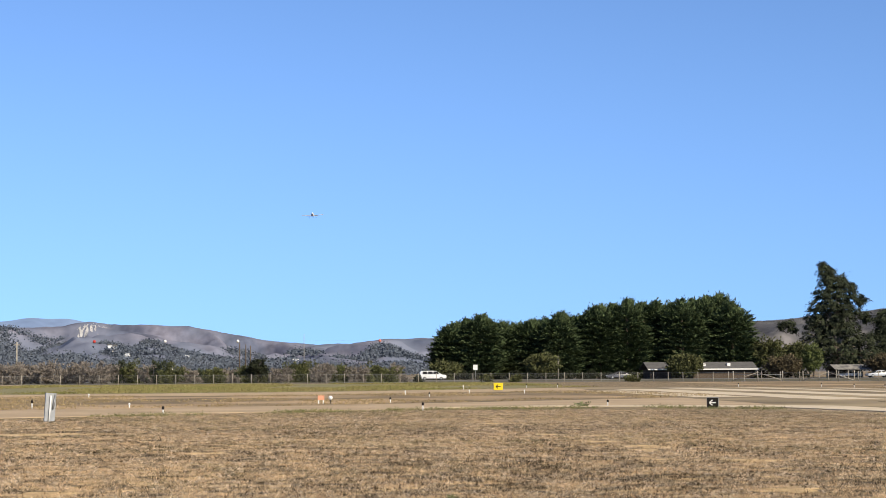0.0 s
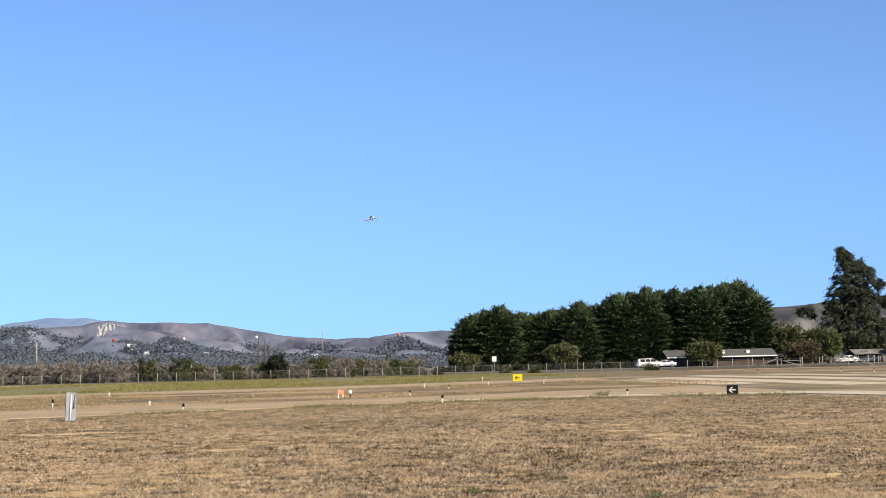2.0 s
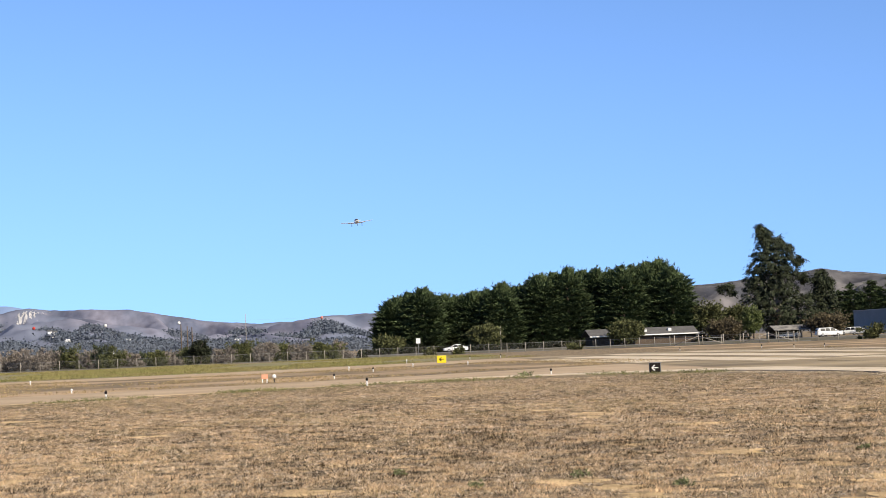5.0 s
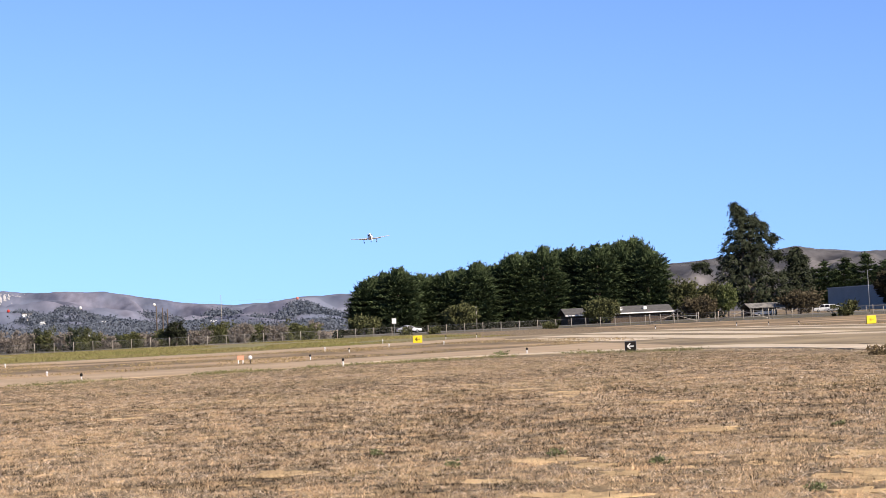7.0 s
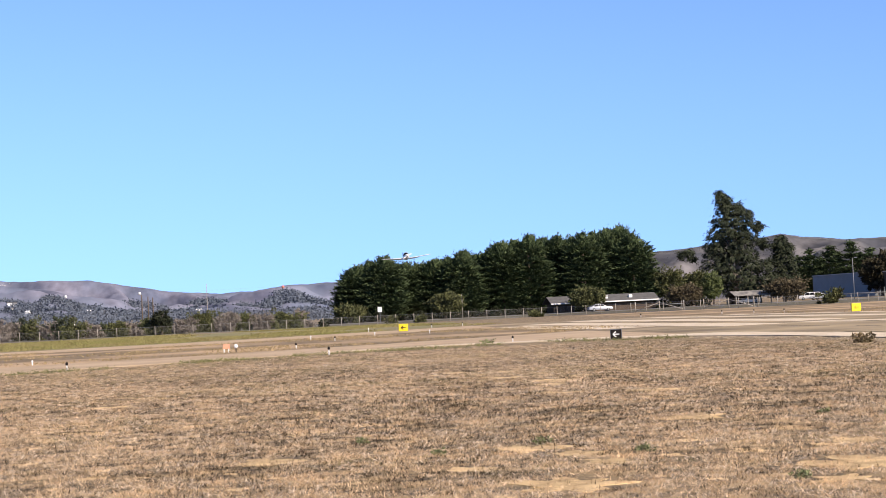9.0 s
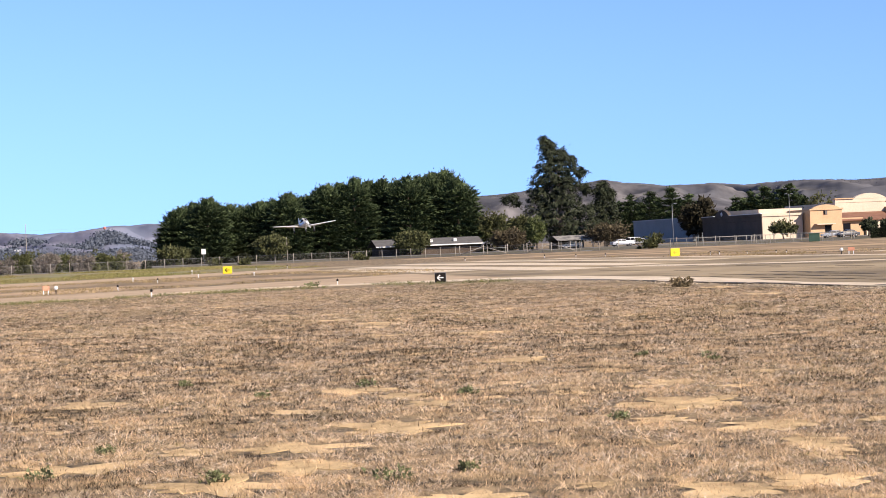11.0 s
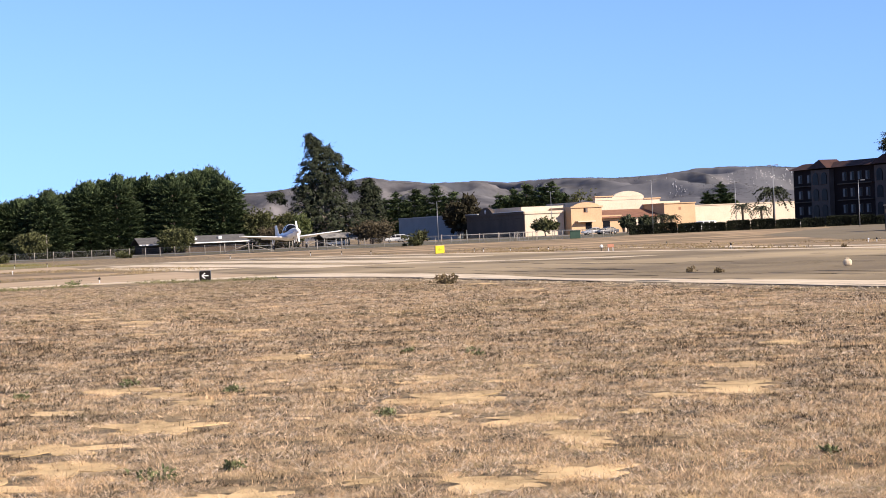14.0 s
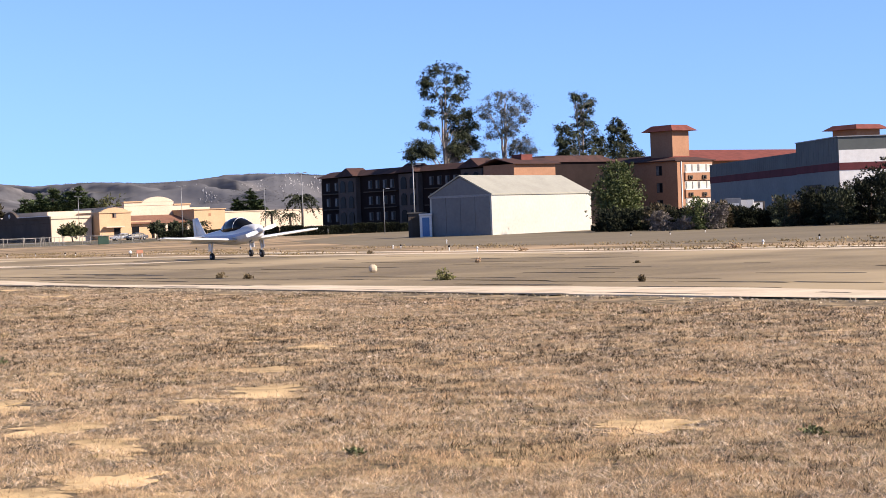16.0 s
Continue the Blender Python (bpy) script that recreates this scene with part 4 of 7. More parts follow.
    c = np.stack([d * np.sin(np.radians(az)), d * np.cos(np.radians(az)), z + hh * 0.55], 1)
    cc = np.repeat(c, 44, 0) + r2.normal(0, 1, (n * 44, 3)) * np.stack([np.repeat(hh, 44) * 0.33, np.repeat(hh, 44) * 0.33, np.repeat(hh, 44) * 0.24], 1)
    cc[:, 2] = np.maximum(cc[:, 2], 0.4)
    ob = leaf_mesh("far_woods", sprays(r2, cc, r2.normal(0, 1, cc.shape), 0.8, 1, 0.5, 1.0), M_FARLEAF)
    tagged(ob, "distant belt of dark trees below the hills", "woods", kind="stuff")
    for i in range(44):
        az = rng.uniform(-7.4, 2.0)
        d = rng.uniform(1800, 2250)
        p = polar(az, d)
        house = thing("far_house", "tiny white-walled house among distant trees", "house", pose(p.x, p.y, hill_z(az, d) - 0.5, 0, 0, -az + rng.uniform(-20, 20)), "distant houses")
        w, h = rng.uniform(3, 6.5), rng.uniform(2.6, 3.8)
        box("wall", -w / 2, -4, -3, w / 2, 4, h, M_SIGNWHITE, house)
        gable_roof("roof", -w / 2, -4, w / 2, 4, h, h + 1.5, 0.4, M_SIGNWHITE if i % 2 else M_SHINGLE, house)


def gable_roof(name, x0, y0, x1, y1, z0, z1, over, material, parent, along="x"):
    """A pitched roof slab with overhang; ridge along x or y."""
    t = 0.14
    bm = bmesh.new()
    if along == "x":
        ym = (y0 + y1) / 2
        prof = [(y0 - over, z0), (ym, z1), (y1 + over, z0), (y1 + over, z0 - t), (ym, z1 - t), (y0 - over, z0 - t)]
        rings = [[bm.verts.new((x, a, b)) for a, b in prof] for x in (x0 - over, x1 + over)]
    else:
        xm = (x0 + x1) / 2
        prof = [(x0 - over, z0), (xm, z1), (x1 + over, z0), (x1 + over, z0 - t), (xm, z1 - t), (x0 - over, z0 - t)]
        rings = [[bm.verts.new((a, y, b)) for a, b in prof] for y in (y0 - over, y1 + over)]
    n = len(prof)
    for k in range(n):
        bm.faces.new((rings[0][k], rings[0][(k + 1) % n], rings[1][(k + 1) % n], rings[1][k]))
    bm.faces.new(rings[0])
    bm.faces.new(rings[1][::-1])
    bmesh.ops.recalc_face_normals(bm, faces=bm.faces)
    return part(name, bm, material, parent)


def hip_roof(name, x0, y0, x1, y1, z0, z1, over, material, parent):
    """A hipped roof with overhang and a thin eave."""
    x0, y0, x1, y1 = x0 - over, y0 - over, x1 + over, y1 + over
    k = min(x1 - x0, y1 - y0) / 2
    ridge = ((x0 + k, y0 + k), (x1 - k, y1 - k))
    bm = bmesh.new()
    e0 = [bm.verts.new((x, y, z0 - 0.16)) for x, y in ((x0, y0), (x1, y0), (x1, y1), (x0, y1))]
    e1 = [bm.verts.new((x, y, z0)) for x, y in ((x0, y0), (x1, y0), (x1, y1), (x0, y1))]
    r = [bm.verts.new((x, y, z1)) for x, y in ridge]
    for i in range(4):
        bm.faces.new((e0[i], e0[(i + 1) % 4], e1[(i + 1) % 4], e1[i]))
    bm.faces.new(e0[::-1])
    if x1 - x0 > y1 - y0:
        fs = ((e1[0], e1[1], r[1], r[0]), (e1[1], e1[2], r[1]), (e1[2], e1[3], r[0], r[1]), (e1[3], e1[0], r[0]))
    else:
        fs = ((e1[0], e1[1], r[0]), (e1[1], e1[2], r[1], r[0]), (e1[2], e1[3], r[1]), (e1[3], e1[0], r[0], r[1]))
    for q in fs:
        bm.faces.new(q)
    bmesh.ops.recalc_face_normals(bm, faces=bm.faces)
    return part(name, bm, material, parent)


def hangar():
    t = thing("hangar", "white metal hangar with a pitched roof on the apron", "hangar", pose(107, 128.2, 0, 0, 0, 17.5))
    W, D, E, R = 19.4, 7.2, 3.9, 5.75
    bm = bmesh.new()
    prof = [(0, 0), (D, 0), (D, E), (D / 2, R), (0, E)]
    rings = [[bm.verts.new((x, y, z - 0.02)) for y, z in prof] for x in (0, W)]
    for k in range(5):
        bm.faces.new((rings[0][k], rings[0][(k + 1) % 5], rings[1][(k + 1) % 5], rings[1][k]))
    bm.faces.new(rings[0])
    bm.faces.new(rings[1][::-1])
    bmesh.ops.recalc_face_normals(bm, faces=bm.faces)
    part("wall", bm, M_HANGAR, t)
    gable_roof("roof", 0, 0, W, D, E + 0.12, R + 0.2, 0.12, M_HANGARROOF, t)
    box("trim", -0.06, -0.02, E - 0.1, 0.0, D + 0.02, E + 0.06, M_STEEL, t, "dark seam across the gable")
    for k in range(4):
        box("door", -0.05, 0.2 + k * 1.7, 0.05, -0.002, 0.2 + k * 1.7 + 1.67, E - 0.12, M_GABLESHADE, t, "sliding hangar door leaf, shade put into its grey")
    # thin triangle added over the white gable to darken it as shade does
    bm = bmesh.new()
    tri = [(0.06, E + 0.07), (D - 0.06, E + 0.07), (D / 2, R - 0.03)]
    fr, bk = [bm.verts.new((-0.05, u, v)) for u, v in tri], [bm.verts.new((-0.003, u, v)) for u, v in tri]
    bm.faces.new(fr)
    bm.faces.new(bk[::-1])
    for k in range(3):
        bm.faces.new((fr[k], fr[(k + 1) % 3], bk[(k + 1) % 3], bk[k]))
    bmesh.ops.recalc_face_normals(bm, faces=bm.faces)
    part("gable_panel", bm, M_GABLESHADE, t, "added gable slab, shade put into its grey")
    # portable toilet and a shed at its side
    p = polar(37.66, 171)
    t2 = thing("portable_toilet", "blue and white portable toilet beside the hangar", "toilet", pose(p.x, p.y, 0, 0, 0, -38))
    box("body", -0.6, -0.6, 0, 0.6, 0.6, 2.15, M_SIGNWHITE, t2, "white plastic body", 0.05)
    box("door", -0.35, -0.64, 0.1, 0.35, -0.602, 1.95, M_BLUEPLASTIC, t2, "blue door")
    box("roof", -0.66, -0.66, 2.152, 0.66, 0.66, 2.35, M_SIGNWHITE, t2, bevel=0.06)
    p = polar(37.38, 175)
    t3 = thing("storage_shed", "small grey shed beside the hangar", "shed", pose(p.x, p.y, 0, 0, 0, -38))
    box("body", -0.9, -0.7, 0, 0.85, 0.8, 2.4, M_GREYWALL, t3, "", 0.02)
    box("roof", -1.0, -0.85, 2.405, 0.95, 0.95, 2.52, M_SHINGLE, t3)
    box("door", -0.5, -0.73, 0.05, 0.3, -0.703, 2.0, M_DARKWOOD, t3)


def arch_window(parent, x, y, z, w, h, face, frame_mat):
    """An arched window set in a wall that faces -x (face 'w') or -y (face 's')."""
    n = 8
    prof = [(-w / 2, 0), (w / 2, 0), (w / 2, h - w / 2)] + [(w / 2 * math.cos(math.pi * k / n), h - w / 2 + w / 2 * math.sin(math.pi * k / n)) for k in range(1, n)] + [(-w / 2, h - w / 2)]

    def solid(name, grow, out, material, par):
        bm = bmesh.new()
        a, b = [], []
        for u, v in prof:
            u2, v2 = u * (1 + grow), v + (grow * h * 0.5 if v > 0 else -grow * h * 0.3)
            for lst, o in ((a, -out), (b, 0.05)):
                lst.append(bm.verts.new((x + o, y + u2, z + v2) if face == "w" else (x + u2, y + o, z + v2)))
        bm.faces.new(a)
        bm.faces.new(b[::-1])
        for k in range(len(prof)):
            bm.faces.new((a[k], a[(k + 1) % len(prof)], b[(k + 1) % len(prof)], b[k]))
        bmesh.ops.recalc_face_normals(bm, faces=bm.faces)
        return part(name, bm, material, par)
    wdw = solid("window", 0.0, 0.12, M_GLASS, parent)
    return wdw


def flat_window(parent, x, y, z, w, h, face, frame_mat):
    """A framed window with two panes, a little proud of the wall."""
    def bx(name, u0, v0, u1, v1, out, material, par):
        if face == "w":
            return box(name, x - out, y + u0, z + v0, x + 0.03, y + u1, z + v1, material, par)
        return box(name, x + u0, y - out, z + v0, x + u1, y + 0.03, z + v1, material, par)
    fr = bx("window", -w / 2 - 0.09, -0.09, w / 2 + 0.09, h + 0.09, 0.05, frame_mat, parent)
    bx("pane", -w / 2, 0, -0.04, h, 0.075, M_GLASS, fr)
    bx("pane", 0.04, 0, w / 2, h, 0.075, M_CURTAIN, fr)
    return fr


M_CURTAINPALE = mat("drawn_pale_curtain", (0.66, 0.62, 0.54), (0.52, 0.48, 0.42), 1.2, 0.7, spec=0.3)
M_CURTAIN = mat("pale_curtain", (0.20, 0.19, 0.18), (0.10, 0.10, 0.10), 1.5, 0.4, spec=0.2)


def hotel():
    X = 199.0
    t = thing("hotel", "four-storey brown hotel with arched bays and red tile roof", "hotel", pose(0, 0, 0))
    Y0, Y1, E = 224.0, 292.0, 10.9
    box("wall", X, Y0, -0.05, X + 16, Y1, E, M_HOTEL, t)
    # steep tiled roof edge
    bm = bmesh.new()
    lo = [bm.verts.new(v) for v in ((X - 0.9, Y0 - 0.5, E), (X - 0.9, Y1 + 0.9, E), (X + 17, Y1 + 0.9, E), (X + 17, Y0 - 0.5, E))]
    hi = [bm.verts.new(v) for v in ((X + 1.6, Y0 + 1.2, E + 1.2), (X + 1.6, Y1 - 1.2, E + 1.2), (X + 14.6, Y1 - 1.2, E + 1.2), (X + 14.6, Y0 + 1.2, E + 1.2))]
    for k in range(4):
        bm.faces.new((lo[k], lo[(k + 1) % 4], hi[(k + 1) % 4], hi[k]))
    bm.faces.new(hi)
    bm.faces.new(lo[::-1])
    bmesh.ops.recalc_face_normals(bm, faces=bm.faces)
    part("roof", bm, M_TILESHADE, t, "steep red-brown clay tile roof edge")
    bays = [281.5, 261.4, 242.5]
    for yb in bays:
        bay = box("bay", X - 1.1, yb - 3.0, -0.05, X + 0.02, yb + 3.0, E - 0.25, M_HOTELBAY, t, "paler projecting bay with arched windows")
        for fl in range(3):
            for s in (-1.4, 1.4):
                arch_window(bay, X - 1.1, yb + s, 1.2 + fl * 3.1 + 0.4, 1.7, 2.3, "w", M_HOTELBAY)
        bm = bmesh.new()
        a = [bm.verts.new(v) for v in ((X - 1.9, yb - 3.3, E), (X - 1.9, yb + 3.3, E), (X + 3, yb + 3.3, E), (X + 3, yb - 3.3, E))]
        b = [bm.verts.new(v) for v in ((X - 1.2, yb, E + 1.7), (X + 3, yb, E + 1.7))]
        for f in ((a[0], a[1], b[0]), (a[1], a[2], b[1], b[0]), (a[2], a[3], b[1]), (a[3], a[0], b[0], b[1]), tuple(a[::-1])):
            bm.faces.new(f)
        bmesh.ops.recalc_face_normals(bm, faces=bm.faces)
        part("gable", bm, M_TILESHADE, t, "small tiled gable over a bay")
    for k in range(2):
        yb = (bays[k] + bays[k + 1]) / 2
        for fl in range(3):
            for s in (-3.6, -1.2, 1.2, 3.6):
                flat_window(t, X, yb + s, 1.6 + fl * 3.1 + 0.5, 1.2, 1.5, "w", M_DARKWOOD)
            if fl:
                box("balcony", X - 0.5, yb - 5.4, fl * 3.1 + 1.35, X - 0.005, yb + 5.4, fl * 3.1 + 1.55, M_DARKWOOD, t, "thin dark balcony band")
    for fl in range(3):
        for yb in (286.6, 289.6):
            flat_window(t, X, yb, 2.1 + fl * 3.1, 1.2, 1.5, "w", M_DARKWOOD)
        if fl:
            box("balcony", X - 0.5, 285.0, fl * 3.1 + 1.35, X - 0.005, 291.4, fl * 3.1 + 1.55, M_DARKWOOD, t, "thin dark balcony band")
    # tan block and red roofs toward the tower
    B = thing("hotel_block", "tan stucco hotel block with a tiled hip roof", "hotel", pose(0, 0, 0))
    box("wall", 189.6, 221, -0.05, 198.9, 229, 10.6, M_HOTELTAN, B)
    gable_roof("roof", 189.6, 221, 198.9, 229, 10.65, 11.7, 0.7, M_TILESHADE, B)
    box("chimney", 193.5, 223.5, 11.2, 196.0, 226, 12.3, M_TILE, B)
    W2 = thing("hotel_wing", "tan hotel wing with balconies and square tower", "hotel", pose(0, 0, 0))
    p = polar(45.96, 315)
    x, y = p.x, p.y
    top = high(1.66, 315)
    box("wall", x, y, -0.05, x + 9.2, y + 34, top, M_HOTELTAN, W2)
    box("wall", x + 9.2, y + 2.0, -0.05, x + 60, y + 14, top, M_HOTELTAN, W2)
    hip_roof("roof", x + 0.4, y + 0.9, x + 62, y + 13.5, top + 0.02, top + 2.2, 0.7, M_TILE, W2)
    hip_roof("roof", x + 0.2, y + 0.6, x + 9, y + 34, top + 0.06, top + 1.3, 0.9, M_TILESHADE, W2)
    for fl in range(3):
        zz = top - 2.9 - fl * 3.1
        for s in (3.0, 6.6):
            unit = box("air_conditioner", x + s - 0.55, y - 0.55, zz - 0.55, x + s + 0.45, y - 0.305, zz + 0.15, M_DARKWOOD, W2, "dark air conditioner", 0.03)
            tube("fan_grille", [(x + s - 0.05, y - 0.6, zz - 0.2), (x + s - 0.05, y - 0.552, zz - 0.2)], [0.28, 0.28], M_GLASS, unit, n=12)
        win = box("window", x + 1.9, y - 0.06, zz + 0.76, x + 9.0, y - 0.003, zz + 2.2, M_CURTAINPALE, W2, "wide window with drawn pale curtains")
        for q in (2.0, 3.6, 5.1, 7.3):
            box("pane", x + q, y - 0.075, zz + 0.84, x + q + (0.3 if q != 5.1 else 0.6), y - 0.062, zz + 2.12, M_CURTAIN, win)
        box("window_sill", x + 1.8, y - 0.35, zz + 0.65, x + 9.1, y - 0.003, zz + 0.755, M_SIGNWHITE, W2)
        box("balcony", x + 1.8, y - 0.3, zz - 0.75, x + 9.1, y - 0.002, zz + 0.645, M_HOTELTAN, W2, "tan balcony panel")
        for s in (4.5, 15.0, 22.0):
            flat_window(W2, x, y + s, zz + 0.4, 1.3, 1.6, "w", M_DARKWOOD)
    box("drainpipe", x + 0.9, y - 0.16, 0, x + 1.06, y - 0.002, top - 0.2, M_SIGNWHITE, W2)
    box("tower", x + 2.1, y + 3.0, top + 0.4, x + 6.4, y + 8.6, high(2.62, 320), M_HOTELTAN, W2, "square tan roof tower")
    zt = high(2.62, 320)
    bm = bmesh.new()
    a = [bm.verts.new(v) for v in ((x + 0.9, y + 1.8, zt), (x + 7.6, y + 1.8, zt), (x + 7.6, y + 9.8, zt), (x + 0.9, y + 9.8, zt))]
    b = [bm.verts.new(v) for v in ((x + 2.2, y + 3.3, zt + 1.1), (x + 6.2, y + 3.3, zt + 1.1), (x + 6.2, y + 8.3, zt + 1.1), (x + 2.2, y + 8.3, zt + 1.1))]
    for k in range(4):
        bm.faces.new((a[k], a[(k + 1) % 4], b[(k + 1) % 4], b[k]))
    bm.faces.new(b)
    bm.faces.new(a[::-1])
    bmesh.ops.recalc_face_normals(bm, faces=bm.faces)
    part("tower_roof", bm, M_TILE, W2, "red tile hip roof with deep eaves")
    # second roof tower far along
    q = polar(51.69, 330)
    T2 = thing("roof_tower", "square tan tower with red tile cap", "tower", pose(q.x, q.y, 0, 0, 0, -6))
    z2 = high(2.38, 330)
    box("tower", -3.0, -3.0, -0.05, 3.0, 3.0, z2, M_HOTELTAN, T2)
    bm = bmesh.new()
    a = [bm.verts.new(v) for v in ((-4.4, -4.4, z2), (4.4, -4.4, z2), (4.4, 4.4, z2), (-4.4, 4.4, z2))]
    b = [bm.verts.new(v) for v in ((-3.0, -3.0, z2 + 0.9), (3.0, -3.0, z2 + 0.9), (3.0, 3.0, z2 + 0.9), (-3.0, 3.0, z2 + 0.9))]
    for k in range(4):
        bm.faces.new((a[k], a[(k + 1) % 4], b[(k + 1) % 4], b[k]))
    bm.faces.new(b)
    bm.faces.new(a[::-1])
    bmesh.ops.recalc_face_normals(bm, faces=bm.faces)
    part("roof", bm, M_TILE, T2)


M_HOTELBAY = mat("bay_stucco", (0.14, 0.11, 0.095), (0.115, 0.09, 0.078), 0.5, 0.95, spec=0.05)


def industrial():
    """Blue-grey metal building with maroon bands; its long side lies in shade."""
    ux, uy = 8.3 / 15.25, 12.8 / 15.25
    t = thing("industrial_building", "large blue-grey metal building with maroon band", "building", Matrix(((uy, ux, 0, 147.9), (-ux, uy, 0, 119.3), (0, 0, 1, 0), (0, 0, 0, 1))))
    # local y runs away along the shaded side, local x along the sunlit front
    box("wall", 0, 0, -0.05, 40, 15.2, 8.9, M_BLUEWALL, t, "tall blue-grey metal wall")
    box("wall", 0.3, 15.21, -0.05, 36, 57, 7.9, M_BLUEWALL, t, "blue-grey metal wall")
    box("front_panel", 0.05, -0.06, 4.3, 40, -0.003, 7.5, M_SIGNWHITE, t, "white metal front panel")
    box("band", 0.04, -0.1, 5.35, 40, -0.062, 6.15, M_BAND, t, "maroon band")
    box("front_panel", 0.05, -0.06, 0.5, 40, -0.003, 4.28, M_SIGNWHITE, t)
    box("band", -0.06, 0, 5.35, -0.003, 15.2, 6.2, M_BAND, t, "maroon band")
    box("side_panel", -0.02, 0, 0.1, -0.003, 15.2, 5.345, M_BLUELIGHT, t, "paler blue-grey lower cladding")
    box("side_panel", 0.28, 15.22, 0.1, 0.297, 57, 5.295, M_BLUELIGHT, t, "paler blue-grey lower cladding")
    box("band", 0.24, 15.3, 5.3, 0.297, 57, 6.2, M_BAND, t, "maroon band")
    for nm, xw, ya, yb, zt in (("tall", -0.04, 0.5, 15.0, 8.88), ("low", 0.26, 15.6, 57, 7.88)):
        bm = bmesh.new()
        k = ya
        while k < yb:
            box_into(bm, xw + 0.02, k, 6.3, xw + 0.039, k + 0.1, zt)
            k += 0.9
        part("cladding_ribs", bm, M_BLUEWALL, t, "upright ribs of the metal cladding")
    box("door", -0.08, 6, 0, -0.062, 12.5, 4.0, M_DARKWOOD, t, "dark loading door")
    box("roof_edge", -0.12, -0.14, 8.9, 40, 15.2, 9.0, M_STEEL, t)
    for i, (az, d) in enumerate([(47.75, 172), (48.15, 173), (48.5, 174)]):
        p = polar(az, d)
        c = thing("utility_cabinet", "pale metal cabinet beside the building", "cabinet", pose(p.x, p.y, 0, 0, 0, -48))
        box("body", -0.8, -0.5, 0, 0.7, 0.5, 2.7 - 0.2 * i, (M_STEEL, M_SIGNWHITE, M_GREYWALL)[i], c, "", 0.03)
        box("door", -0.6, -0.53, 0.2, 0.5, -0.502, 2.2, M_SIGNWHITE, c)


def arch_parapet(name, x0, x1, y0, y1, z0, z1, material, parent, n=14):
    """A wall top with a round-headed parapet, in a wall that faces -y."""
    prof = [(x0, z0)] + [(x0 + (x1 - x0) * k / n, z0 + (z1 - z0) * math.sin(math.pi * k / n) ** 0.7) for k in range(1, n)] + [(x1, z0)]
    bm = bmesh.new()
    a = [bm.verts.new((x, y0, z)) for x, z in prof]
    b = [bm.verts.new((x, y1, z)) for x, z in prof]
    bm.faces.new(a)
    bm.faces.new(b[::-1])
    for k in range(len(prof)):
        bm.faces.new((a[k], a[(k + 1) % len(prof)], b[(k + 1) % len(prof)], b[k]))
    bmesh.ops.recalc_face_normals(bm, faces=bm.faces)
    return part(name, bm, material, parent)


